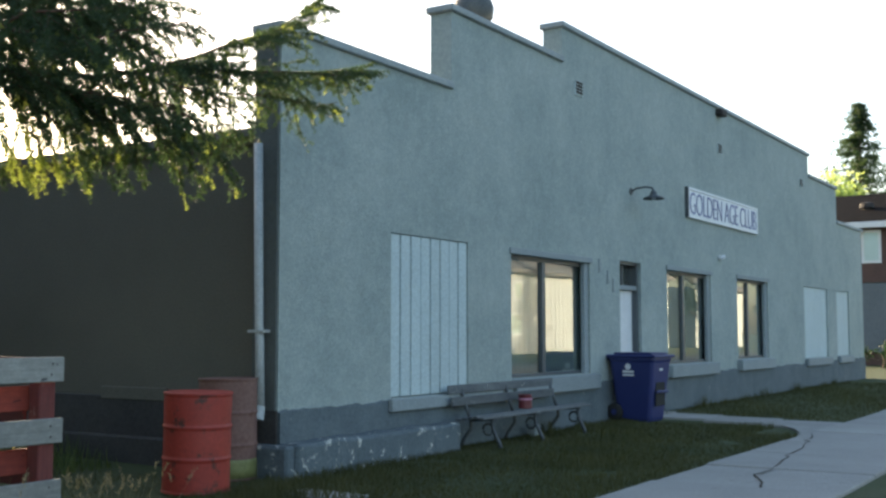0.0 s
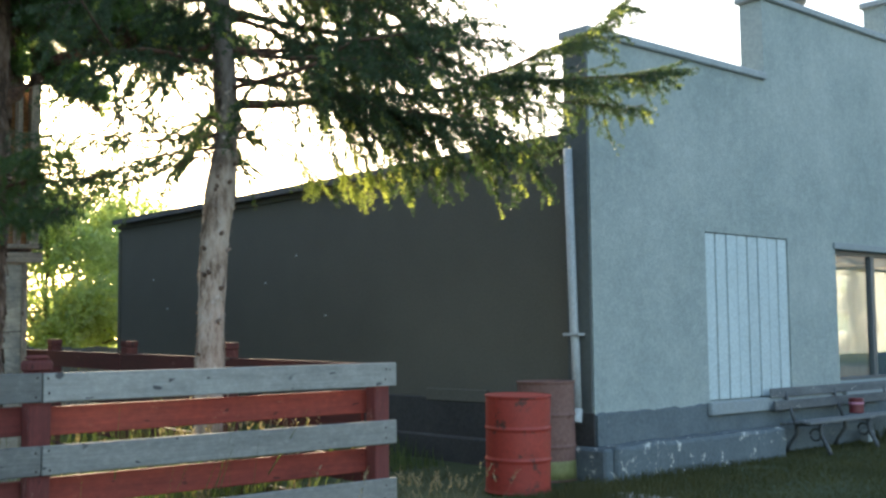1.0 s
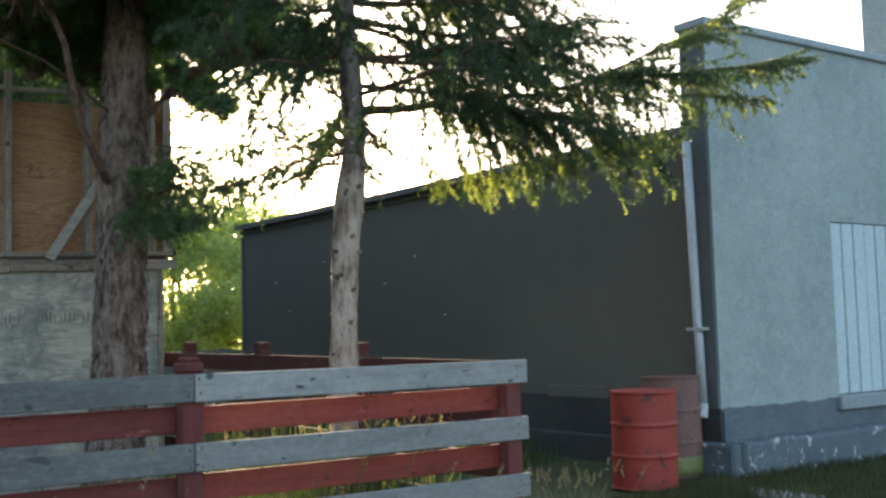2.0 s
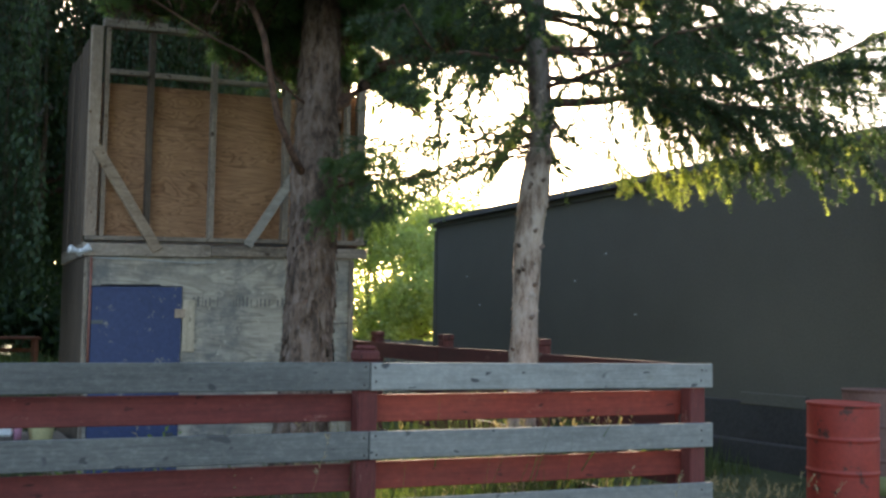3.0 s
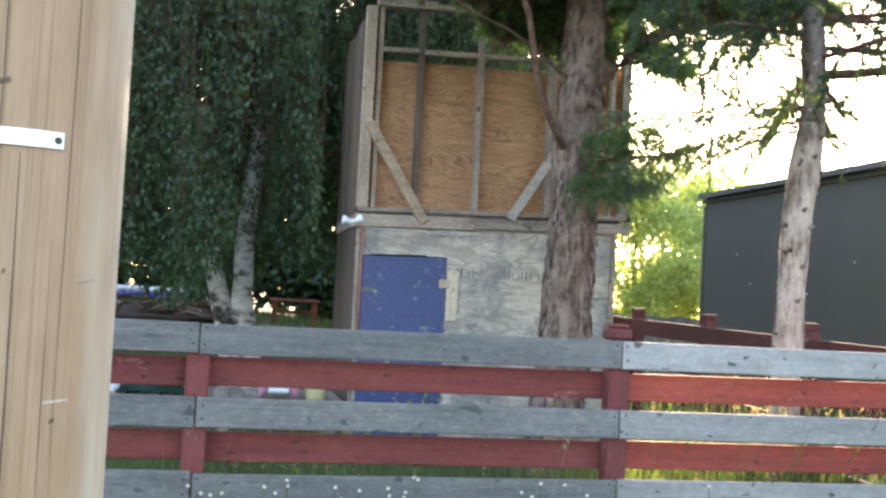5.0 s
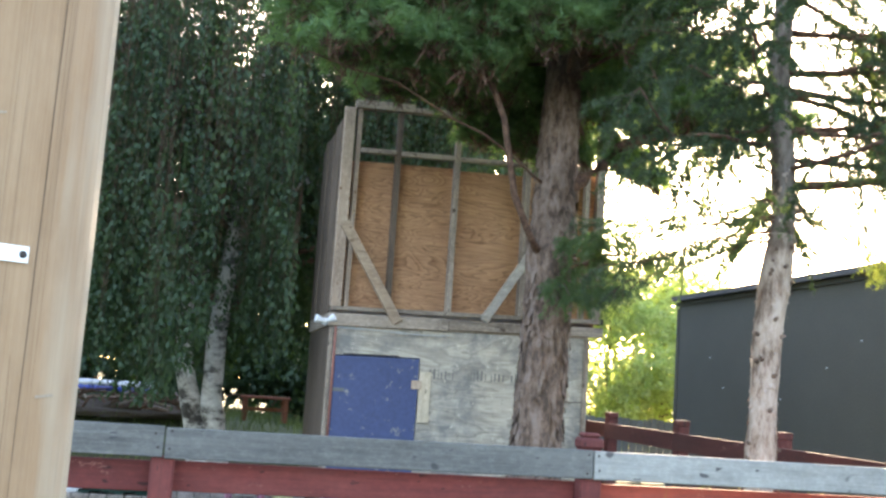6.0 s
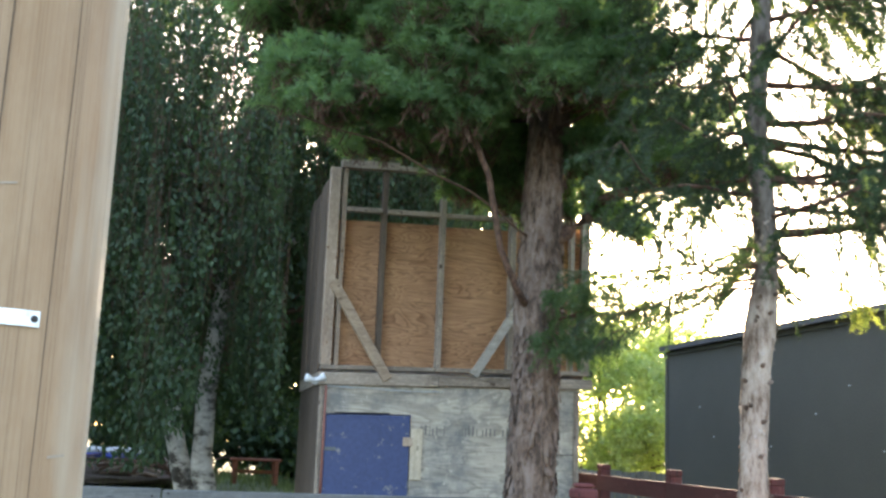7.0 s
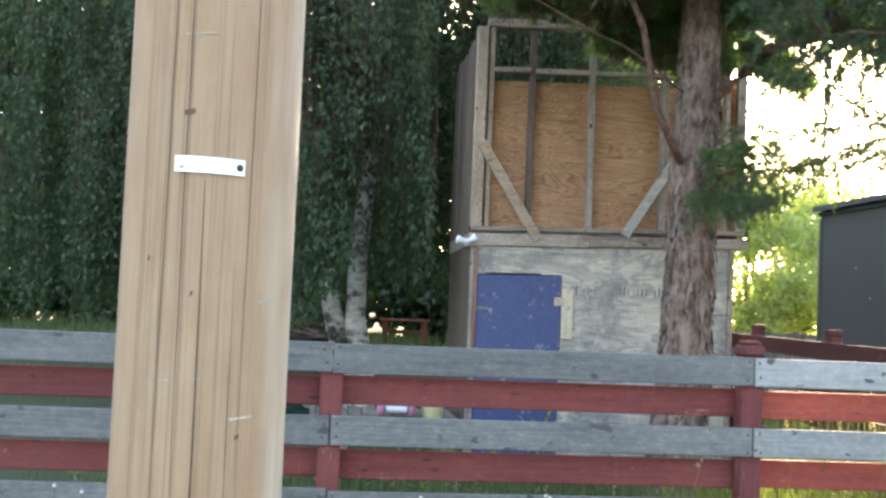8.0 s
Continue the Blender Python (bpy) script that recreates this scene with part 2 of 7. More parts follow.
IRON = rough_mat("cast_iron_paint", (0.05, 0.057, 0.064), (0.11, 0.124, 0.132), 40, 5, 0.6, 0.3, 0.004, 0.3)
BENCHW = wood_mat("bench_slat_paint", (0.072, 0.081, 0.090), (0.126, 0.141, 0.150), "y", 24, chips=(0.55, 0.55, 0.5))
GREYWOOD = wood_mat("weathered_grey_board", (0.074, 0.075, 0.070), (0.180, 0.180, 0.164), "y", 30, knots=(0.052, 0.052, 0.052), relief=0.5, streak=0.85)
# Newer boards of the first bay, sun sheen put into their pale tone.
PALEWOOD = wood_mat("newer_sunlit_grey_board", (0.200, 0.201, 0.185), (0.333, 0.333, 0.304), "y", 30, knots=(0.067, 0.067, 0.067), relief=0.5, streak=0.85)
REDY = wood_mat("red_fence_paint_y", (0.105, 0.019, 0.016), (0.175, 0.034, 0.028), "y", 20, chips=(0.266, 0.111, 0.092))
# Red of the side fence's rails, darkened for their backlit shade.
BACKLITREDX = wood_mat("backlit_red_rail_paint", (0.050, 0.010, 0.008), (0.082, 0.016, 0.013), "x", 20, chips=(0.15, 0.07, 0.055))
REDZ = wood_mat("red_post_paint", (0.096, 0.019, 0.016), (0.170, 0.034, 0.028), "z", 20, chips=(0.222, 0.111, 0.089))
# Post red again, with the backlit side fence's shade in the colour.
BACKLITREDZ = wood_mat("backlit_red_post_paint", (0.060, 0.012, 0.010), (0.105, 0.022, 0.018), "z", 20, chips=(0.16, 0.08, 0.065))
# Red boards of the first bay, brightened by the sun's glare in the colour.
SUNLITREDY = wood_mat("sunlit_red_fence_paint", (0.185, 0.028, 0.019), (0.30, 0.050, 0.032), "y", 20, chips=(0.30, 0.12, 0.09))
STUDZ = wood_mat("old_stud_timber_z", (0.150, 0.115, 0.088), (0.47, 0.39, 0.31), "z", 30, knots=(0.07, 0.045, 0.03))
STUDY = wood_mat("old_plate_timber_y", (0.150, 0.115, 0.088), (0.47, 0.39, 0.31), "y", 30, knots=(0.07, 0.045, 0.03))
STUDX = wood_mat("old_plate_timber_x", (0.150, 0.115, 0.088), (0.47, 0.39, 0.31), "x", 30, knots=(0.07, 0.045, 0.03))
DARKBOARD = wood_mat("dark_old_side_board", (0.075, 0.052, 0.037), (0.19, 0.138, 0.10), "z", 30)
PALESTUD = wood_mat("fresh_stud_timber", (0.25, 0.18, 0.13), (0.51, 0.405, 0.31), "z", 30, knots=(0.148, 0.082, 0.041))
PLYWARM = plywood_mat("warm_plywood", (0.195, 0.085, 0.038), (0.50, 0.285, 0.155))
PLYGREY = plywood_mat("weathered_plywood", (0.295, 0.262, 0.215), (0.54, 0.488, 0.405), False, (0.14, 0.145, 0.147))
BLUEDOOR = rough_mat("blue_door_paint", (0.024, 0.043, 0.123), (0.041, 0.066, 0.170), 26, 2, 0.55, 0.15, 0.003, spots=(0.204, 0.204, 0.204), spot_scale=9, spot_at=0.63, vary=0)
ORANGE = rough_mat("orange_drum_paint", (0.27, 0.028, 0.02), (0.385, 0.046, 0.028), 30, 3, 0.55, 0.2, 0.004, spots=(0.075, 0.025, 0.018), spot_scale=7, spot_at=0.60, vary=0)
RUSTY = rough_mat("faded_rusty_drum", (0.128, 0.055, 0.042), (0.224, 0.125, 0.103), 26, 2.5, 0.7, 0.3, 0.005, spots=(0.10, 0.04, 0.025), spot_scale=8, spot_at=0.62, vary=0)
LIME = rough_mat("lime_paint_band", (0.150, 0.161, 0.053), (0.225, 0.232, 0.090), 26, 4, 0.6, 0.2, 0.004, spots=(0.22, 0.10, 0.06), spot_scale=8, spot_at=0.64, vary=0)
SOOT = rough_mat("sooty_steel", (0.02, 0.018, 0.016), (0.05, 0.04, 0.035), 30, 4, 0.8, 0.3, 0.004, vary=0)
BINBLUE = rough_mat("blue_bin_plastic", (0.018, 0.026, 0.115), (0.026, 0.038, 0.15), 60, 2, 0.42, 0.1, 0.002, vary=0)
TYRE = plain("black_rubber", (0.02, 0.02, 0.02), 0.8)
CONCRETE = rough_mat("pavement_concrete", (0.27, 0.262, 0.24), (0.38, 0.368, 0.34), 40, 1.2, 0.9, 0.5, 0.008, spots=(0.22, 0.215, 0.20), spot_scale=2.5, spot_at=0.66, vary=0.1)
ASPHALT = rough_mat("asphalt", (0.04, 0.04, 0.042), (0.065, 0.064, 0.062), 90, 1, 0.9, 0.7, 0.01, vary=0)
SOIL = ground_mat()
DIRT = rough_mat("bare_dirt", (0.045, 0.035, 0.026), (0.09, 0.07, 0.05), 20, 2, 0.95, 0.9, 0.04, vary=0)
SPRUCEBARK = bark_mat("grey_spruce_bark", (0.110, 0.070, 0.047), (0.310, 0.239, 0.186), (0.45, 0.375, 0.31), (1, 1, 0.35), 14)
PINEBARK = bark_mat("flaky_pine_bark", (0.06, 0.04, 0.029), (0.185, 0.122, 0.088), (0.285, 0.215, 0.175), (1, 1, 0.42), 15, 1.0, 0.05)
# Upper spruce bark, darkened for the shade among the boughs.
SHADEDBARK = bark_mat("shaded_spruce_bark", (0.062, 0.047, 0.038), (0.165, 0.137, 0.117), (0.25, 0.217, 0.19), (1, 1, 0.35), 14)
LIMBBARK = bark_mat("thin_limb_bark", (0.045, 0.024, 0.016), (0.10, 0.054, 0.034), (0.17, 0.098, 0.064), (1, 1, 1), 20, 0.6, 0.01)
BIRCHBARK = bark_mat("white_birch_bark", (0.045, 0.038, 0.033), (0.56, 0.535, 0.50), (0.80, 0.785, 0.75), (0.8, 0.8, 1.3), 5, 0.4, 0.01)
NEEDLES = leaf_mat("spruce_needles", (0.028, 0.054, 0.030), (0.074, 0.116, 0.058), 0.38)
# Yellow-green that paints low sunlight onto the spruce tips.
SUNLITTIPS = leaf_mat("sunlit_spruce_tips", (0.19, 0.24, 0.075), (0.42, 0.46, 0.17), 0.6)
PINELEAF = leaf_mat("pine_needles", (0.078, 0.162, 0.078), (0.19, 0.30, 0.135), 0.5)
SPRAYLEAF = leaf_mat("low_pine_spray", (0.045, 0.088, 0.042), (0.115, 0.185, 0.088), 0.45)
BIRCHLEAF = leaf_mat("birch_leaves", (0.014, 0.037, 0.016), (0.066, 0.116, 0.050), 0.38, stretch=(3.2, 3.2, 0.6))
SUNLEAF = leaf_mat("sunlit_maple_leaves", (0.245, 0.34, 0.15), (0.56, 0.62, 0.36), 0.55)
HEDGELEAF = leaf_mat("hedge_leaves", (0.015, 0.038, 0.014), (0.04, 0.08, 0.03), 0.3)
GRASSM = leaf_mat("lawn_grass", (0.040, 0.048, 0.015), (0.094, 0.090, 0.032), 0.3, 0.7)
WEEDM = leaf_mat("tall_grass", (0.028, 0.055, 0.018), (0.15, 0.19, 0.072), 0.4, 0.7)
WEEDLEAF = leaf_mat("weed_leaves", (0.06, 0.11, 0.03), (0.20, 0.27, 0.09), 0.5, 0.6)
SEEDM = leaf_mat("dry_seed_heads", (0.20, 0.165, 0.115), (0.40, 0.33, 0.23), 0.35, 0.8)
PETAL = plain("white_petals", (0.56, 0.54, 0.42), 0.7)
STENCIL = rough_mat("faded_stencil_ink", (0.105, 0.101, 0.094), (0.173, 0.165, 0.154), 40, 6, vary=0)
DARKROOF = rough_mat("dark_house_roof", (0.007, 0.006, 0.006), (0.014, 0.012, 0.012), 8, 1, 0.95, 0.5, 0.03, vary=0)
DARKROOF.node_tree.nodes["Principled BSDF"].inputs["Specular IOR Level"].default_value = 0.05
CHECK = rough_mat("dark_wood_check", (0.075, 0.046, 0.026), (0.15, 0.095, 0.055), 60, 9, vary=0)
FINECHECK = rough_mat("thin_wood_check", (0.185, 0.115, 0.065), (0.265, 0.172, 0.103), 60, 9, vary=0.3)
SCUFF = wood_mat("pale_scuffed_wood", (0.42, 0.34, 0.25), (0.55, 0.47, 0.37), "z", 30)
STEEL = rough_mat("bright_aluminium", (0.62, 0.66, 0.70), (0.80, 0.83, 0.86), 60, 5, 0.38, 0.1, 0.002, 0.55, vary=0)
NAVY = plain("blue_sign_letters", (0.13, 0.16, 0.36), 0.6)
SIGNWHITE = rough_mat("sign_white_paint", (0.74, 0.76, 0.79), (0.86, 0.87, 0.89), 40, 3, 0.6, 0.1, 0.003, vary=0)
PINK = plain("pink_plastic", (0.52, 0.24, 0.34), 0.5)
CREAM = plain("cream_plastic", (0.62, 0.56, 0.30), 0.5)
TARP = plain("green_tarp", (0.02, 0.06, 0.035), 0.55)
BROWNWALL = rough_mat("brown_siding", (0.075, 0.042, 0.034), (0.12, 0.068, 0.055), 20, 1, 0.8, 0.2, 0.01, vary=0)
GARAGE = rough_mat("slate_garage_paint", (0.10, 0.12, 0.135), (0.14, 0.16, 0.175), 20, 1, 0.7, 0.1, 0.004, vary=0)
WARMWALL = rough_mat("warm_stucco", (0.34, 0.37, 0.365), (0.44, 0.47, 0.46), 25, 1, 0.85, 0.2, 0.01, vary=0)
PALEFENCE = rough_mat("pale_blue_fence_paint", (0.096, 0.120, 0.122), (0.144, 0.168, 0.168), 20, 2, 0.85, 0.3, 0.006)


def paleness(n, l, value):
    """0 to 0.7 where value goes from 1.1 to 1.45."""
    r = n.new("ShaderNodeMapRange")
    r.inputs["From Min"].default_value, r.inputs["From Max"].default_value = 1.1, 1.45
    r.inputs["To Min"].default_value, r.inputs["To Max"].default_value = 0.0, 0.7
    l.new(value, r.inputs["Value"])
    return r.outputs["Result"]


def pole_wood():
    """Treated pole: fine upright grain with a few long dark drying checks."""
    m, n, l, b = nodes_of("pole_wood")
    src = n.new("ShaderNodeTexCoord").outputs["Object"]
    fine = noise_node(n, l, src, 240, 4, (1, 1, 0.012), 0.7)
    mid = noise_node(n, l, src, 110, 4, (1, 1, 0.010), 0.65)
    broad = noise_node(n, l, src, 9, 3, (1, 1, 0.12))
    c = ramp(n, l, fine, [(0.33, (0.268, 0.152, 0.072)), (0.50, (0.335, 0.203, 0.104)), (0.68, (0.375, 0.236, 0.127))])
    c = mix(n, l, 0.16, c, ramp(n, l, mid, [(0.36, (0.26, 0.153, 0.079)), (0.60, (0.372, 0.242, 0.138))]))
    blot = noise_node(n, l, src, 16, 5, (1, 1, 0.35), 0.7)
    c = mix(n, l, 0.26, c, ramp(n, l, broad, [(0.35, (0.30, 0.175, 0.088)), (0.65, (0.46, 0.335, 0.22))]))
    c = mix(n, l, 0.22, c, ramp(n, l, blot, [(0.38, (0.25, 0.145, 0.075)), (0.62, (0.45, 0.32, 0.20))]))

    # the side towards +y is paler
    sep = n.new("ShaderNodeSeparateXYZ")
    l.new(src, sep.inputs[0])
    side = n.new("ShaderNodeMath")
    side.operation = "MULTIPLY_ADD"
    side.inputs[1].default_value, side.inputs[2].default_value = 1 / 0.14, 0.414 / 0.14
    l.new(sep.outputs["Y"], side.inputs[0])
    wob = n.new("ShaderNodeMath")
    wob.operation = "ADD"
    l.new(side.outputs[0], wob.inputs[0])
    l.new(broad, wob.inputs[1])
    c = mix(n, l, paleness(n, l, wob.outputs[0]), c, (0.47, 0.42, 0.315))

    def contour(scale, stretch, half, seed):
        mp = n.new("ShaderNodeMapping")
        mp.inputs["Location"].default_value = (seed, seed, seed)
        mp.inputs["Scale"].default_value = (1, 1, stretch)
        l.new(src, mp.inputs[0])
        f = noise_node(n, l, mp.outputs[0], scale, 2)
        return ramp(n, l, f, [(0.5 - 2 * half, (0, 0, 0)), (0.5 - half * 0.5, (1, 1, 1)), (0.5 + half * 0.5, (1, 1, 1)), (0.5 + 2 * half, (0, 0, 0))])

    c = mix(n, l, mix(n, l, 0.14, (0, 0, 0), contour(22, 0.012, 0.006, 7.7)), c, (0.17, 0.11, 0.065))
    l.new(c, b.inputs["Base Color"])
    b.inputs["Roughness"].default_value = 0.75
    bump(n, l, b, mid, 0.35, 0.004)
    return m


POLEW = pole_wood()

# ---- mesh helpers ----


def box(x0, y0, z0, x1, y1, z1, bevel=0.004, into=None):
    bm = into or bmesh.new()
    made = bmesh.ops.create_cube(bm, size=1.0)["verts"]
    for v in made:
        v.co = Vector(((x0 + x1) / 2 + v.co.x * (x1 - x0), (y0 + y1) / 2 + v.co.y * (y1 - y0), (z0 + z1) / 2 + v.co.z * (z1 - z0)))
    if bevel:
        edges = {e for v in made for e in v.link_edges}
        bmesh.ops.bevel(bm, geom=list(edges), offset=bevel, segments=1, affect="EDGES")
    return bm


def turned(bm, m):
    bm.transform(m)
    return bm


def tube(points, radii, sides=10, rough=0.0, seed=0, into=None, freq=3.0):
    """A tapered round limb along points, its skin roughened by noise."""
    bm = into or bmesh.new()
    pts = [Vector(p) for p in points]
    rings = []
    for i, p in enumerate(pts):
        d = (pts[min(i + 1, len(pts) - 1)] - pts[max(i - 1, 0)]).normalized()
        a = d.cross(Vector((0.31, 0.95, 0.05)) if abs(d.z) > 0.7 else Vector((0, 0, 1))).normalized()
        c = d.cross(a)
        ring = []
        for k in range(sides):
            w = 2 * math.pi * k / sides
            out = a * math.cos(w) + c * math.sin(w)
            r = radii[i] if isinstance(radii, (list, tuple)) else radii
            if rough:
                r *= 1 + rough * noise.noise((p + out * r) * freq + Vector((seed, 0, 0)))
            ring.append(bm.verts.new(p + out * r))
        rings.append(ring)
    for a, c in zip(rings, rings[1:]):
        for k in range(sides):
            bm.faces.new((a[k], a[(k + 1) % sides], c[(k + 1) % sides], c[k]))
    bm.faces.new(list(reversed(rings[0])))
    bm.faces.new(rings[-1])
    return bm


def lathe(profile, sides=28, into=None):
    """A turned solid round z from (radius, height) pairs."""
    bm = into or bmesh.new()
    rings = [[bm.verts.new((r * math.cos(2 * math.pi * k / sides), r * math.sin(2 * math.pi * k / sides), z)) for k in range(sides)] for r, z in profile]
    for a, c in zip(rings, rings[1:]):
        for k in range(sides):
            bm.faces.new((a[k], a[(k + 1) % sides], c[(k + 1) % sides], c[k]))
    bm.faces.new(list(reversed(rings[0])))
    bm.faces.new(rings[-1])
    return bm


def mesh_of(bm, name, material, smooth=False):
    bmesh.ops.recalc_face_normals(bm, faces=bm.faces[:])
    me = bpy.data.meshes.new(name)
    bm.to_mesh(me)
    bm.free()
    me.materials.append(material)
    if smooth:
        for p in me.polygons:
            p.use_smooth = True
    return me


def part(name, bm, material, parent, label="", smooth=False):
    ob = new(name, mesh_of(bm, name, material, smooth))
    ob.parent = parent
    if label:
        ob["label"] = label
    return ob


def thing(name, label, category, at=(0, 0, 0), group="", kind="", rz=0):
    ob = new(name)
    ob.matrix_world = pose(*at, 0, 0, rz)
    ob.empty_display_size = 0.1
    return tagged(ob, label, category, group, kind)


def solid(name, bm, material, label, category, group="", kind="", smooth=False):
    return tagged(new(name, mesh_of(bm, name, material, smooth)), label, category, group, kind)


def bulk(name, verts, tris, material, parent=None, smooth=False):
    """One mesh out of arrays: verts (n, 3), tris (m, 3)."""
    me = bpy.data.meshes.new(name)
    me.vertices.add(len(verts))
    me.vertices.foreach_set("co", np.asarray(verts, np.float32).ravel())
    tris = np.asarray(tris, np.int32)
    me.loops.add(tris.size)
    me.loops.foreach_set("vertex_index", tris.ravel())
    me.polygons.add(len(tris))
    me.polygons.foreach_set("loop_start", np.arange(0, tris.size, 3, dtype=np.int32))
    me.polygons.foreach_set("loop_total", np.full(len(tris), 3, np.int32))
    me.update()
    me.validate()
    me.materials.append(material)
    ob = new(name, me)
    ob.parent = parent
    return ob


rng = np.random.default_rng(7)


def unit(v):
    return v / np.maximum(np.linalg.norm(v, axis=-1, keepdims=True), 1e-9)


def blades(base, tip, width, bend=None):
    """Thin triangles from base to tip: (n, 3) each, width (n,)."""
    d = unit(tip - base)
    side = unit(np.cross(d, rng.normal(size=base.shape))) * width[:, None] / 2
    v = np.stack([base - side, base + side, tip], 1).reshape(-1, 3)
    return v, np.arange(len(v)).reshape(-1, 3)


def leaves(centre, along, normal, length, width):
    """Pointed four-cornered leaves, two triangles each."""
    a = unit(along)
    s = unit(np.cross(a, normal)) * (width / 2)[:, None]
    up = unit(np.cross(s, a)) * (width * 0.25)[:, None]
    L = length[:, None]
    v = np.stack([centre, centre + a * L * 0.45 + s + up, centre + a * L, centre + a * L * 0.45 - s + up], 1).reshape(-1, 3)
    k = np.arange(len(centre))[:, None] * 4
    t = np.concatenate([k + [0, 1, 2], k + [0, 2, 3]], 1).reshape(-1, 3)
    return v, t


def joined(*chunks):
    vs, ts, o = [], [], 0
    for v, t in chunks:
        vs.append(v), ts.append(t + o)
        o += len(v)
    return np.concatenate(vs), np.concatenate(ts)

# ---- large structure ----
XF = -7.1  # plane of the club's street front
Y0, Y1 = 8.29, 35.75


def ground_height(x, y):
    a = min(max((-14.0 - x) / 4.0, 0), 1)
    c = min(max((5.0 - y) / 4.0, 0), 1)
    return 0.85 * a * a * (3 - 2 * a) * c * c * (3 - 2 * c)


def make_ground():
    xs = sorted(set([-900, -300, -120, -60, -40] + [-30 + k for k in range(0, 31)] + [4, 10, 14, 30, 60, 120, 300, 900]))
    ys = sorted(set([-900, -300, -120, -60, -30] + [-20 + k for k in range(0, 41)] + [24, 30, 40, 60, 120, 300, 900]))
    bm = bmesh.new()
    grid = [[bm.verts.new((x, y, ground_height(x, y) + (0.025 * noise.noise(Vector((x, y, 0)) * 0.7) - 0.025 if -30 < x < -4 and -20 < y < 20 else -0.02))) for y in ys] for x in xs]
    for i in range(len(xs) - 1):
        for j in range(len(ys) - 1):
            bm.faces.new((grid[i][j], grid[i + 1][j], grid[i + 1][j + 1], grid[i][j + 1]))
    return solid("ground", bm, SOIL, "uneven soil and grass of the yard and verges", "ground", kind="structure", smooth=True)


make_ground()


def make_road():
    bm = box(1.2, -160, -0.16, 9.2, 160, -0.012, 0)
    return solid("road", bm, ASPHALT, "grey asphalt street beside the pavement", "road", kind="structure")


make_road()


def pierced(ys, zs, is_solid, x0, x1):
    """An upright wall between x0 and x1 with square openings through it, faces only where it meets air."""
    bm = bmesh.new()
    seen = {}

    def vert(x, j, k):
        key = (x, j, k)
        if key not in seen:
            seen[key] = bm.verts.new((x, ys[j], zs[k]))
        return seen[key]

    full = {(j, k) for j in range(len(ys) - 1) for k in range(len(zs) - 1) if is_solid((ys[j] + ys[j + 1]) / 2, (zs[k] + zs[k + 1]) / 2)}
    for j, k in full:
        for x in (x0, x1):
            bm.faces.new((vert(x, j, k), vert(x, j + 1, k), vert(x, j + 1, k + 1), vert(x, j, k + 1)))
        for dj, dk, a, c in ((-1, 0, (j, k), (j, k + 1)), (1, 0, (j + 1, k), (j + 1, k + 1)), (0, -1, (j, k), (j + 1, k)), (0, 1, (j, k + 1), (j + 1, k + 1))):
            if (j + dj, k + dk) not in full:
                bm.faces.new((vert(x0, *a), vert(x0, *c), vert(x1, *c), vert(x1, *a)))
    return bm


OPENINGS = {"board": (10.24, 11.96, 0.65, 2.56), "win_a": (13.11, 15.66, 0.77, 2.49), "door": (16.84, 17.76, 0.06, 2.60),
            "win_b": (19.0, 21.42, 0.82, 2.55), "win_c": (23.13, 25.42, 0.83, 2.56), "panel_a": (28.67, 31.16, 0.74, 2.59), "panel_b": (32.23, 33.81, 0.74, 2.59)}
STEPS = [(Y0, 11.56, 4.49), (11.56, 14.74, 5.51), (14.74, 29.4, 6.06), (29.4, 32.5, 5.51), (32.5, Y1, 4.53)]


def front_solid(y, z):
    for a, c, d, e in OPENINGS.values():
        if a < y < c and d < z < e:
            return False
    return any(a < y < c and z < top for a, c, top in STEPS)


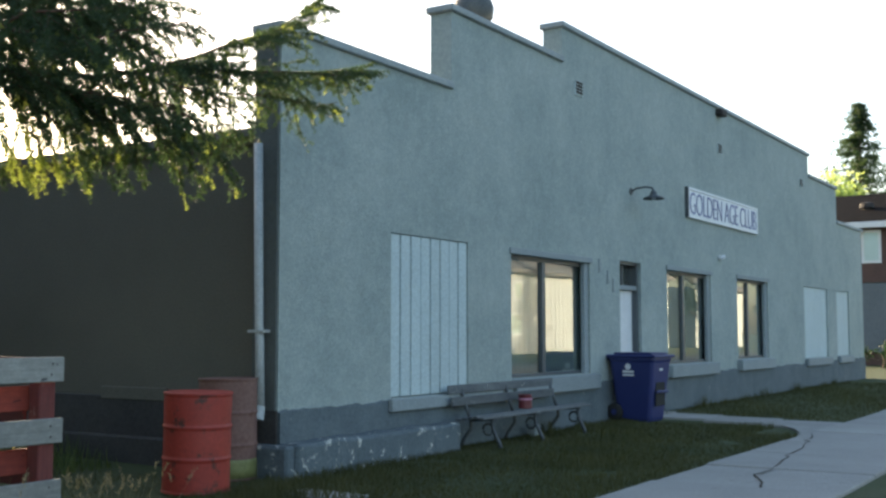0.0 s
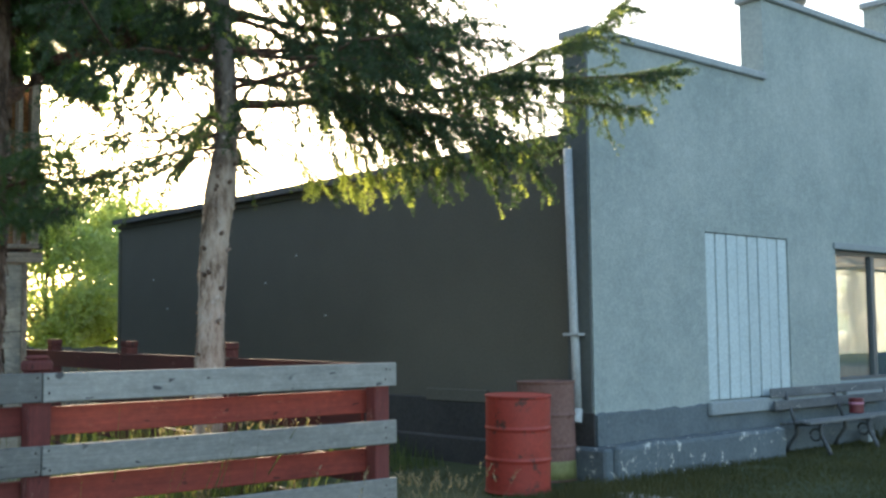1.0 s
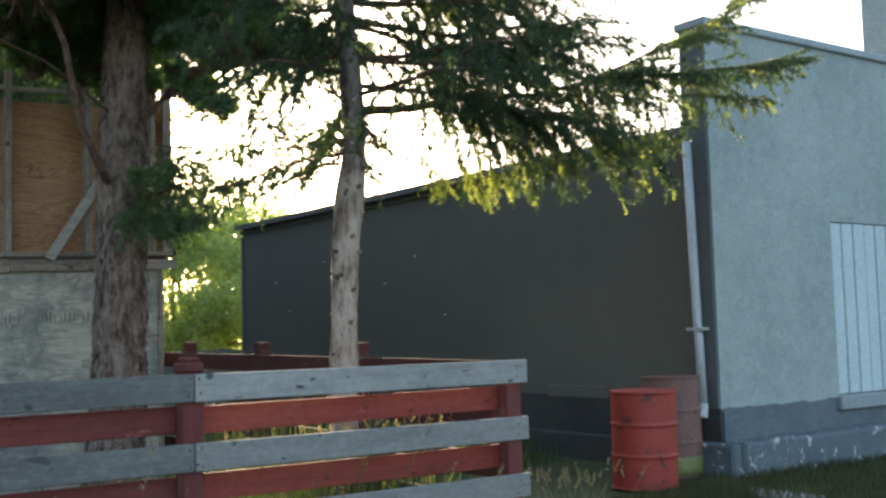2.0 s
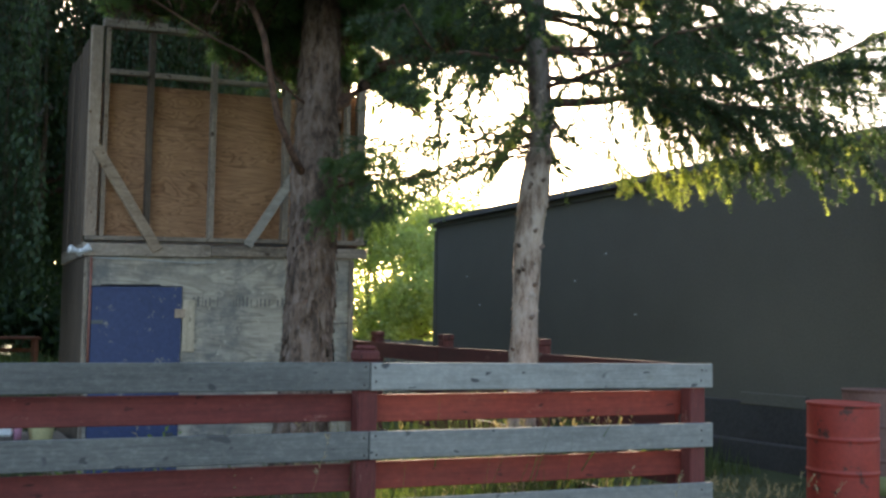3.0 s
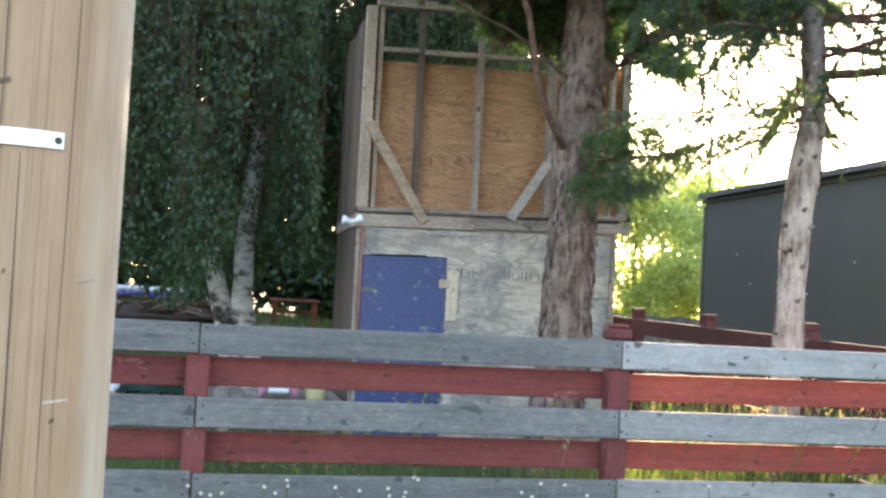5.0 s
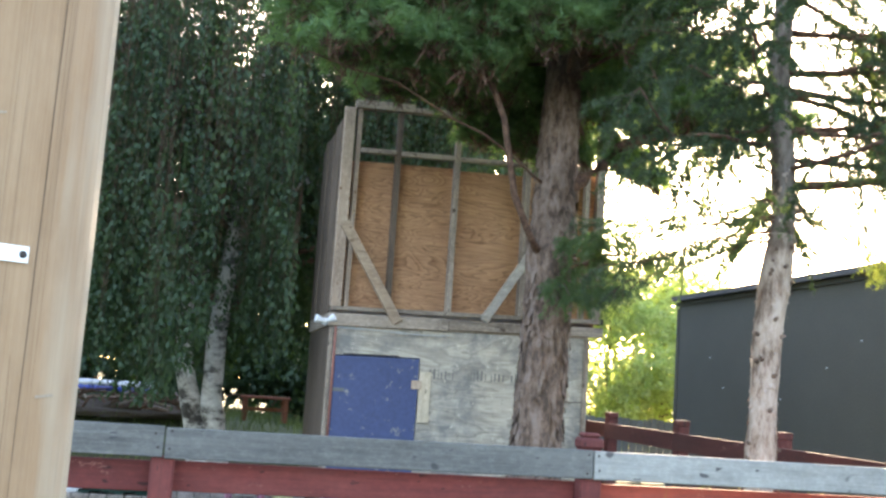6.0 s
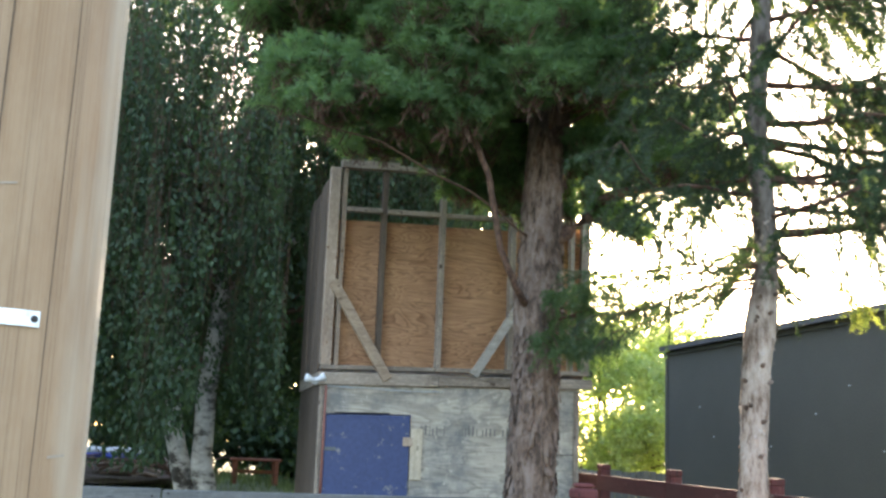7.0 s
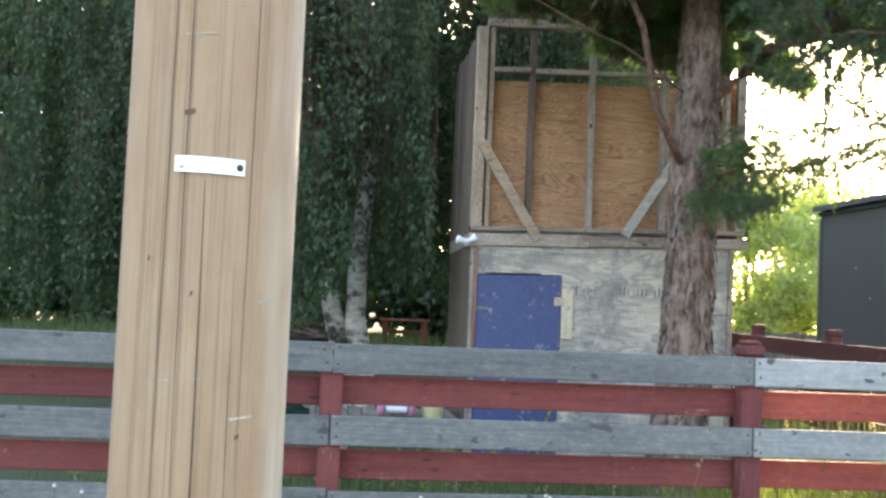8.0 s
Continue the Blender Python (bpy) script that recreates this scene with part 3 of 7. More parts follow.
def make_club():
    club = thing("club_building", "long grey-green stucco clubhouse with a stepped parapet front", "building", (XF, Y0, 0))

    def put(name, bm, material, parent=club, label="", smooth=False):
        ob = part(name, bm, material, parent, label, smooth)
        base = Matrix.Identity(4)
        ob.matrix_world = base
        ob.matrix_parent_inverse = parent.matrix_world.inverted()
        ob.matrix_basis = base
        return ob

    ys = sorted({v for a, c, _, _ in OPENINGS.values() for v in (a, c)} | {v for a, c, _ in STEPS for v in (a, c)})
    zs = sorted({0.0} | {v for _, _, d, e in OPENINGS.values() for v in (d, e)} | {t for _, _, t in STEPS})
    put("front_wall", pierced(ys, zs, front_solid, XF, XF - 0.32), STUCCO, label="rough grey-green stucco street wall")
    # copings of the stepped parapet
    for a, c, top in STEPS:
        put("coping", box(XF - 0.37, a - (0.05 if a < 20 else -0.0), top + 0.001, XF + 0.05, c + (0.05 if c > 20 else 0.0), top + 0.09, 0.012), CAPM)
    # plinth: painted concrete foot in pieces between door and ends, a broken ledge at the near corner
    for a, c in ((Y0, 16.84), (17.76, Y1)):
        bm = box(XF + 0.001, a, -0.05, XF + 0.035, c, 0.62, 0.0)
        bmesh.ops.subdivide_edges(bm, edges=[e for e in bm.edges if abs(e.verts[0].co.y - e.verts[1].co.y) > 1], cuts=150)
        for v in bm.verts:
            if v.co.z > 0.5:
                v.co.z += 0.035 * noise.noise(v.co * 2.3) + 0.03 * noise.noise(v.co * 9)
            if v.co.x > XF + 0.02:
                v.co.x += 0.012 * noise.noise(v.co * 1.9)
        put("plinth", bm, PLINTH, label="blue-grey painted concrete plinth")
    bm = box(XF + 0.03, Y0 - 0.04, -0.05, XF + 0.3, 11.3, 0.31, 0.03)
    bmesh.ops.subdivide_edges(bm, edges=[e for e in bm.edges if abs(e.verts[0].co.y - e.verts[1].co.y) > 1], cuts=40)
    for v in bm.verts:
        v.co += Vector((0.03, 0, 0.03)) * noise.noise(v.co * 3.1)
    put("ledge", bm, LEDGE, label="chipped concrete ledge along the foot")
    put("corner_return", box(XF - 0.322, Y0 - 0.03, 0.0, XF - 0.012, Y0 - 0.001, 4.485, 0.003), SHADEDRETURN, label="stucco return of the parapet wall, shade put into its blue-grey")
    put("plinth_return", box(XF - 0.325, Y0 - 0.055, -0.05, XF + 0.034, Y0 - 0.031, 0.63, 0.006), SIDE_BASE, label="dark painted foot of the return")
    put("corner_block", box(XF - 0.30, Y0 - 0.20, -0.05, XF + 0.29, Y0 - 0.056, 0.30, 0.025), LEDGE, label="worn concrete block at the corner")
    # side wall, its base and eave, gable roof behind the parapet
    put("side_wall", box(-18.2, Y0 + 0.12, 0.0, XF - 0.32, Y0 + 0.4, 3.455, 0), SIDE, label="dark grey-brown painted side wall")
    put("side_base", box(-18.2, Y0 + 0.07, -0.05, XF - 0.33, Y0 + 0.118, 0.70, 0.01), SIDE_BASE, label="darker painted foot of the wall")
    put("side_ledge", box(-18.2, Y0 - 0.02, -0.05, XF - 0.9, Y0 + 0.069, 0.27, 0.02), SIDE_BASE)
    put("patch", box(-9.78, Y0 + 0.06, 0.66, -8.75, Y0 + 0.119, 0.80, 0.008), SIDE, label="pale repaired strip")
    for cx, cz in ((-16.9, 2.4), (-16.4, 1.9), (-15.2, 2.65), (-13.4, 2.2), (-12.6, 2.55), (-11.9, 1.7), (-14.6, 1.75)):
        put("chip", box(cx - 0.02, Y0 + 0.112, cz - 0.008, cx + 0.02, Y0 + 0.123, cz + 0.008, 0.002), WHITE)
    put("back_wall", box(-18.2, Y0 + 0.4, 0.0, -17.9, Y1 - 0.1, 3.36, 0), SIDE)
    put("far_side_wall", box(-17.7, Y1 - 0.4, 0.0, XF - 0.32, Y1 - 0.12, 3.36, 0), SIDE)
    put("corner_board", box(-18.22, Y0 + 0.09, 0.0, -18.14, Y0 + 0.119, 3.3, 0.004), SIDE)
    mid = (Y0 + Y1) / 2
    for side in (-1, 1):
        bm = bmesh.new()
        y_e = mid + side * (mid - Y0 + 0.0)
        vs = [bm.verts.new(c) for c in ((-18.28, y_e, 3.43), (XF - 0.33, y_e, 3.43), (XF - 0.33, mid, 5.75), (-18.28, mid, 5.75))]
        vs2 = [bm.verts.new(v.co + Vector((0, 0, 0.09))) for v in vs]
        bm.faces.new(vs), bm.faces.new(list(reversed(vs2)))
        for k in range(4):
            bm.faces.new((vs[k], vs[(k + 1) % 4], vs2[(k + 1) % 4], vs2[k]))
        put("roof", bm, SHINGLE, label="dark shingle roof with a thin eave")
    for x in (-18.05,):
        bm = bmesh.new()
        a = [bm.verts.new((x - t, y, z)) for t in (0, 0.12) for y, z in ((Y0 + 0.12, 3.36), (Y1 - 0.12, 3.36), (mid, 5.7))]
        bm.faces.new(a[:3]), bm.faces.new(a[3:])
        for k in range(3):
            bm.faces.new((a[k], a[(k + 1) % 3], a[3 + (k + 1) % 3], a[3 + k]))
        put("gable", bm, SIDE)
    put("eave_board", box(-18.26, Y0 + 0.085, 3.35, XF - 0.34, Y0 + 0.118, 3.43, 0.004), SIDE, label="dark eave board")
    put("room_floor", box(-17.7, Y0 + 0.4, -0.05, XF - 0.32, Y1 - 0.4, 0.05, 0), INSIDE)
    put("room_partition", box(-10.3, Y0 + 0.4, 0.05, -10.2, Y1 - 0.4, 3.3, 0), INSIDE)
    put("room_ceiling", box(-10.2, Y0 + 0.4, 2.95, XF - 0.33, Y1 - 0.4, 3.05, 0), INSIDE)

    # boarded opening: vertical battens with gaps
    a, c, d, e = OPENINGS["board"]
    board = put("window", box(XF - 0.2, a + 0.002, d + 0.002, XF - 0.05, c - 0.002, e - 0.002, 0), DARKTRIM, label="window opening boarded over with pale vertical planks")
    n = 8
    w = (c - a) / n
    for k in range(n):
        put("plank", box(XF - 0.049, a + k * w + 0.011, d + 0.01, XF - 0.018 + 0.004 * (k % 3), a + (k + 1) * w - 0.011, e - 0.01, 0.006), PANEL, board)
    put("sill", box(XF + 0.036, a - 0.1, 0.50, XF + 0.1, 12.98, 0.645, 0.01), TRIM, board)

    # glazed windows: trim, sash, two panes, curtain, sill
    for key, curtained in (("win_a", True), ("win_b", True), ("win_c", True)):
        a, c, d, e = OPENINGS[key]
        win = put("window", box(XF - 0.16, a, d, XF - 0.10, a + 0.06, e, 0.003), DARKTRIM, label="two-pane shop window with drawn pale curtains")
        put("frame_side", box(XF - 0.16, c - 0.06, d, XF - 0.10, c, e, 0.003), DARKTRIM, win)
        put("frame_top", box(XF - 0.158, a + 0.061, e - 0.06, XF - 0.102, c - 0.061, e, 0.003), DARKTRIM, win)
        put("frame_foot", box(XF - 0.158, a + 0.061, d, XF - 0.102, c - 0.061, d + 0.05, 0.003), DARKTRIM, win)
        m = a + (c - a) * 0.45
        put("mullion", box(XF - 0.165, m - 0.05, d + 0.051, XF - 0.09, m + 0.05, e - 0.061, 0.003), DARKTRIM, win)
        for p, q in ((a + 0.061, m - 0.051), (m + 0.051, c - 0.061)):
            pane = put("pane", box(XF - 0.137, p, d + 0.051, XF - 0.129, q, e - 0.061, 0), GLASS, win, "reflecting window glass")
            pane.visible_shadow = False
        put("head_trim", box(XF + 0.001, a - 0.06, e, XF + 0.03, c + 0.06, e + 0.08, 0.004), TRIM, win)
        put("side_trim", box(XF - 0.095, c - 0.14, d, XF - 0.03, c - 0.001, e - 0.001, 0.004), TRIM, win)
        put("sill", box(XF + 0.036 if d < 0.8 else XF + 0.002, a - 0.08, d - 0.24, XF + 0.13, c + 0.12, d - 0.01, 0.012), TRIM, win)
        bm = bmesh.new()
        cols = 90
        top, foot = [], []
        for k in range(cols + 1):
            y = a + 0.02 + (c - a - 0.22) * k / cols
            x = XF - 0.20 + 0.006 * math.sin(k * 1.15) + 0.008 * noise.noise(Vector((k * 0.3, d, 0)))
            top.append(bm.verts.new((x, y, e - 0.02))), foot.append(bm.verts.new((x + 0.01, y, d + 0.02)))
        for k in range(cols):
            bm.faces.new((foot[k], foot[k + 1], top[k + 1], top[k]))
        bmesh.ops.solidify(bm, geom=bm.faces[:], thickness=0.004)
        put("curtain", bm, CURTAIN, win, "pale hanging curtain", True)

    # door with transom
    a, c, d, e = OPENINGS["door"]
    door = put("door", box(XF - 0.2, a + 0.061, d + 0.03, XF - 0.15, c - 0.061, 2.12, 0.004), WHITE, label="white painted entrance door under a transom light")
    for y0, y1 in ((a, a + 0.06), (c - 0.06, c)):
        put("jamb", box(XF - 0.24, y0, d, XF - 0.06, y1, e, 0.004), DARKTRIM, door)
    put("rail", box(XF - 0.235, a + 0.061, 2.125, XF - 0.065, c - 0.061, 2.2, 0.004), TRIM, door)
    put("transom_pane", box(XF - 0.19, a + 0.061, 2.201, XF - 0.18, c - 0.061, e - 0.05, 0), GLASS, door).visible_shadow = False
    put("transom_bar", box(XF - 0.2, (a + c) / 2 - 0.02, 2.201, XF - 0.15, (a + c) / 2 + 0.02, e - 0.05, 0.003), DARKTRIM, door)
    put("door_head", box(XF - 0.235, a + 0.061, e - 0.049, XF - 0.065, c - 0.061, e - 0.001, 0.003), DARKTRIM, door)
    put("threshold", box(XF - 0.3, a, 0.0, XF + 0.3, c, 0.058, 0.01), CONCRETE, door)
    put("knob", turned(lathe([(0.012, 0), (0.03, 0.02), (0.03, 0.045), (0.01, 0.06)], 14), pose(XF - 0.15, c - 0.13, 1.05, 0, 90, 0)), STEEL, door)

    # blank pale panels in the far openings
    for key in ("panel_a", "panel_b"):
        a, c, d, e = OPENINGS[key]
        w = put("window", box(XF - 0.2, a + 0.002, d + 0.002, XF - 0.04, c - 0.002, e - 0.002, 0), PANEL, label="window opening closed with a pale flat panel")
        put("sill", box(XF + 0.036, a - 0.06, d - 0.2, XF + 0.11, c + 0.08, d - 0.01, 0.01), TRIM, w)

    # vents in the wall
    for y, z, s in ((15.29, 5.20, 0.14), (22.1, 5.21, 0.13), (28.6, 5.24, 0.13)):
        v = put("vent", box(XF + 0.001, y - s, z - s * 0.75, XF + 0.02, y + s, z + s * 0.75, 0.004), PANEL, label="small louvred wall vent")
        for k in range(4):
            zz = z - s * 0.55 + k * s * 0.36
            put("louvre", box(XF + 0.021, y - s * 0.8, zz, XF + 0.03, y + s * 0.85, zz + s * 0.26, 0.002), SOOT, v)
    put("bracket", box(XF + 0.001, 21.9, 5.90, XF + 0.16, 22.2, 6.04, 0.02), SOOT, label="dark fitting under the coping")
    # three slanting bars where the number hangs
    for y, z in ((16.02, 2.47), (16.34, 2.30), (16.56, 2.17)):
        put("number_bar", box(XF + 0.001, y - 0.025, z - 0.11, XF + 0.014, y + 0.025, z + 0.11, 0.003), TRIM)
    return club


make_club()


def loose(name, bm, material, parent, label="", smooth=False):
    """A part in world coordinates under a thing that stands elsewhere."""
    ob = part(name, bm, material, parent, label, smooth)
    ob.matrix_parent_inverse = parent.matrix_world.inverted()
    return ob


def make_downspout():
    t = thing("downspout", "grey metal downspout strapped to the wall's corner", "pipe", (-7.29, Y0 - 0.085, 0))
    loose("pipe", tube([(-7.32, Y0 - 0.085, 3.32), (-7.28, Y0 - 0.085, 1.45), (-7.265, Y0 - 0.09, 1.3), (-7.22, Y0 - 0.125, 0.66)], 0.046, 14), PIPE, t, smooth=True)
    loose("strap", box(-7.39, Y0 - 0.138, 1.40, -7.18, Y0 - 0.031, 1.43, 0.003), PIPE, t)
    loose("shoe", tube([(-7.22, Y0 - 0.125, 0.67), (-7.21, Y0 - 0.16, 0.54)], [0.053, 0.057], 14), PIPE, t)


make_downspout()


def make_sign():
    s = thing("club_sign", "white painted sign board with blue hand-cut capital letters", "sign", (XF, 22.27, 3.9))
    loose("board", box(XF + 0.002, 20.06, 3.65, XF + 0.05, 24.5, 4.15, 0.006), SIGNWHITE, s)
    for y0, y1, z0, z1 in ((20.01, 20.059, 3.61, 4.2), (24.501, 24.55, 3.61, 4.2), (20.06, 24.5, 3.61, 3.649), (20.06, 24.5, 4.151, 4.2)):
        loose("edge_strip", box(XF + 0.002, y0, z0, XF + 0.065, y1, z1, 0.004), IRON if y1 < 20.1 else SIGNWHITE, s)
    cu = bpy.data.curves.new("letters", "FONT")
    cu.body, cu.size, cu.extrude, cu.align_x, cu.align_y = "GOLDEN AGE CLUB", 0.5, 0.004, "CENTER", "CENTER"
    cu.space_character, cu.offset = 0.92, -0.009
    tmp = bpy.data.objects.new("letters", cu)
    scene.collection.objects.link(tmp)
    me = bpy.data.meshes.new_from_object(tmp.evaluated_get(bpy.context.evaluated_depsgraph_get()))
    xs = [v.co.x for v in me.vertices]
    zs = [v.co.y for v in me.vertices]
    k, h = 4.28 / (max(xs) - min(xs)), 0.42 / (max(zs) - min(zs))
    cx, cz = (max(xs) + min(xs)) / 2, (max(zs) + min(zs)) / 2
    for v in me.vertices:
        v.co = Vector((XF + 0.058 + v.co.z, 22.28 + (v.co.x - cx) * k, 3.90 + (v.co.y - cz) * h))
    bpy.data.objects.remove(tmp)
    me.materials.clear()
    me.materials.append(NAVY)
    ob = new("letters", me)
    ob.parent = s
    ob.matrix_parent_inverse = s.matrix_world.inverted()
    ob["label"] = "blue capital letters"


make_sign()


def make_gooseneck():
    g = thing("gooseneck_lamp", "dark metal gooseneck lamp over the entrance", "lamp", (XF, 17.4, 3.84))
    loose("plate", turned(lathe([(0.06, 0), (0.06, 0.02)], 14), pose(XF, 17.35, 3.81, 0, 90, 0)), IRON, g)
    loose("arm", tube([(XF + 0.01, 17.35, 3.81), (XF + 0.1, 17.37, 3.86), (XF + 0.25, 17.42, 3.88), (XF + 0.36, 17.44, 3.86), (XF + 0.38, 17.44, 3.80)], 0.016, 8), IRON, g, smooth=True)
    loose("shade", turned(lathe([(0.04, 0.12), (0.055, 0.08), (0.07, 0.04), (0.17, 0.0), (0.185, -0.025), (0.17, -0.02), (0.06, 0.025), (0.03, 0.08)], 24), pose(XF + 0.38, 17.44, 3.69)), IRON, g, smooth=True)
    loose("bulb", turned(lathe([(0.02, 0.05), (0.045, 0.0), (0.03, -0.04), (0.01, -0.05)], 12), pose(XF + 0.38, 17.44, 3.70)), WHITE, g, smooth=True)


make_gooseneck()


def make_wall_floodlight(name, label, at, s=1.0):
    f = thing(name, label, "lamp", at)
    loose("base", turned(lathe([(0.055 * s, 0), (0.05 * s, 0.04 * s)], 14), pose(*at, 0, 90, 0)), WHITE, f)
    for k in (-1, 1):
        bm = turned(lathe([(0.03 * s, -0.02 * s), (0.035 * s, 0.06 * s), (0.06 * s, 0.13 * s), (0.055 * s, 0.15 * s), (0.02 * s, 0.155 * s)], 16), pose(at[0] + 0.05 * s, at[1], at[2], -60 * k if k > 0 else 75, 25, 0))
        loose("lamp_head", bm, WHITE, f, smooth=True)


make_wall_floodlight("wall_floodlight", "small white twin floodlight on the stucco wall", (XF, 22.0, 2.92), 0.75)


def make_roof_ventilator():
    v = thing("roof_ventilator", "round dark metal ventilator on the roof behind the parapet", "ventilator", (-8.2, 13.6, 4.4))
    loose("stack", turned(lathe([(0.18, -0.3), (0.18, 1.6)], 16), pose(-8.2, 13.95, 4.4)), IRON, v)
    loose("cowl", turned(lathe([(0.2, 0), (0.3, 0.12), (0.32, 0.28), (0.26, 0.44), (0.1, 0.5)], 20), pose(-8.2, 13.95, 6.05)), IRON, v, smooth=True)


make_roof_ventilator()

# ---- pavement: concrete slabs with open joints, a path to the door ----


def make_pavement():
    p = thing("pavement", "cracked pale concrete pavement slabs with open joints", "pavement", (-3.0, 0, 0), kind="structure")
    slab = mesh_of(box(-0.85, -0.745, -0.1, 0.85, 0.745, 0.02, 0.012), "slab", CONCRETE)
    for k in range(46):
        ob = new("slab", slab)
        ob.parent = p
        ob.matrix_basis = pose(0.10, -9 + 1.5 * k, 0.006 * math.sin(k * 2.3), 0.25 * math.sin(k * 1.7), 0.3 * math.sin(k * 0.9), 0)
    path = mesh_of(box(-0.5, -0.5, -0.1, 0.5, 0.5, 0.0, 0.012), "path_slab", CONCRETE)
    for k in range(4):
        ob = new("path_slab", path)
        ob.parent = p
        ob.matrix_basis = Matrix.Translation((-1.27 - k * 1.0, 17.2 + 0.28 * k, 0.012)) @ Matrix.Diagonal((0.985, 1.0, 1, 1))
    bm = bmesh.new()
    ring = [(-3.755, 16.69), (-3.755, 14.9), (-3.9, 15.6), (-4.12, 16.2), (-4.4, 16.6), (-4.4, 16.69)]
    lo, hi = [bm.verts.new((x, y, -0.1)) for x, y in ring], [bm.verts.new((x, y, 0.012)) for x, y in ring]
    bm.faces.new(hi), bm.faces.new(list(reversed(lo)))
    for k in range(6):
        bm.faces.new((lo[k], lo[(k + 1) % 6], hi[(k + 1) % 6], hi[k]))
    loose("flare", bm, CONCRETE, p)
    bm = box(-6.3, 7.35, -0.06, -5.55, 7.75, -0.008, 0.02)
    loose("broken_slab", turned(bm, Matrix.Identity(4)), CONCRETE, p, "broken slab sunk in the grass")
    # wandering crack with broken edges
    rnd = random.Random(3)
    pts = [(-2.6, 9.4)]
    while pts[-1][1] < 15.2:
        pts.append((pts[-1][0] - 0.04 + rnd.uniform(-0.1, 0.07), pts[-1][1] + rnd.uniform(0.15, 0.35)))
    bm = bmesh.new()
    for (ax, ay), (cx, cy) in zip(pts, pts[1:]):
        w = rnd.uniform(0.004, 0.014)
        q = [bm.verts.new(v) for v in ((ax - w, ay, 0.027), (ax + w, ay, 0.027), (cx + w, cy, 0.027), (cx - w, cy, 0.027))]
        bm.faces.new(q)
    loose("crack", bm, DIRT, p, "dark wandering crack filled with dirt")


make_pavement()

# ---- fences ----
FX = -4.65
FZ = [(1.145, 1.275, "grey"), (0.99, 1.12, "red"), (0.825, 0.955, "grey"), (0.672, 0.802, "red"), (0.505, 0.635, "grey"), (0.352, 0.482, "red"), (0.185, 0.315, "grey")]
FPOSTS = [3.67, 1.745, -0.17, -2.1, -4.05, -6.0, -7.95]


def post_cap(parent, x, y, z, w=0.056):
    loose("post_cap", box(x - w, y - w, z - 0.075, x + w, y + w, z - 0.022, 0.012), REDZ, parent)
    loose("post_cap_top", box(x - w * 0.8, y - w * 0.8, z - 0.022, x + w * 0.8, y + w * 0.8, z, 0.014), REDZ, parent)


def make_front_fence():
    f = thing("front_fence", "low rail fence with weathered grey boards before red-painted boards", "fence", (FX, 1.7, 0))
    for k, y in enumerate(FPOSTS):
        top = 1.145 if k in (0, 2, 4) else 1.28
        loose("post", box(FX - 0.105, y - 0.05, -0.1, FX - 0.013, y + 0.05, top, 0.006), REDZ, f, "red-painted square post")
        if k in (1, 3):
            post_cap(f, FX - 0.06, y, 1.355)
    ends = [3.755] + [y + 0.0 for y in FPOSTS[1:]]
    rnd = random.Random(11)
    for i, (a, c) in enumerate(zip(ends, ends[1:])):
        for z0, z1, tone in FZ:
            dz = [rnd.uniform(-0.006, 0.006) for _ in range(2)]
            if tone == "grey":
                bm = box(FX - 0.012, c + 0.003, z0, FX + 0.013, a - 0.003, z1, 0.004)
            else:
                bm = box(FX - 0.132, c + 0.003, z0, FX - 0.106, a - 0.003 - (0.05 if i == 0 else 0), z1, 0.004)
            for v in bm.verts:
                v.co.z += dz[0] if v.co.y > (a + c) / 2 else dz[1]
            loose("grey_board" if tone == "grey" else "red_board", bm, (PALEWOOD if i == 0 else GREYWOOD) if tone == "grey" else SUNLITREDY if i == 0 else REDY, f)


make_front_fence()


def make_fence_nails():
    fence = bpy.data.objects["front_fence"]
    head = mesh_of(turned(lathe([(0.006, 0), (0.0055, 0.002), (0.001, 0.003)], 8), pose(0, 0, 0, 0, 90, 0)), "nail", SOOT)
    r = random.Random(17)
    for y in FPOSTS[:5]:
        for z0, z1, tone in FZ[:5]:
            if tone == "grey":
                for dy in ((-0.03, 0.03) if y < 3.5 else (0.0,)):
                    for z in (z0 + 0.03, z1 - 0.03):
                        ob = new("nail", head)
                        ob.parent = fence
                        ob.matrix_parent_inverse = fence.matrix_world.inverted()
                        ob.matrix_basis = Matrix.Translation((FX + 0.0125, y + dy + r.uniform(-0.008, 0.008), z + r.uniform(-0.012, 0.012)))


make_fence_nails()


def make_side_fence():
    f = thing("side_fence", "red-painted rail fence with capped posts along the yard's side", "fence", (-8, 3.86, 0))
    xs = [-6.5, -8.17, -9.85, -11.55, -13.2, -14.9]
    ang = 0.037
    yy = lambda x: 3.70 + (-4.65 - x) * ang
    for x in xs:
        loose("post", box(x - 0.05, yy(x) - 0.05, -0.1, x + 0.05, yy(x) + 0.05, 1.32, 0.006), BACKLITREDZ, f, "red-painted square post")
        loose("post_top", box(x - 0.053, yy(x) - 0.053, 1.321, x + 0.053, yy(x) + 0.053, 1.37, 0.006), BACKLITREDZ, f)
    ends = [-4.80] + xs
    for a, c in zip(ends, ends[1:]):
        for z0, z1 in ((1.13, 1.27), (0.86, 1.0), (0.6, 0.74), (0.34, 0.48)):
            bm = box(c + 0.004, -0.013, z0, a - 0.004, 0.013, z1, 0.004)
            for v in bm.verts:
                v.co.y += yy(v.co.x) - 0.066
            loose("rail_board", bm, BACKLITREDX, f)
    for o in f.children:
        for v in o.data.vertices:
            v.co.z += 0.010 * (-4.65 - v.co.x) * min(1.0, max(0.0, v.co.z))


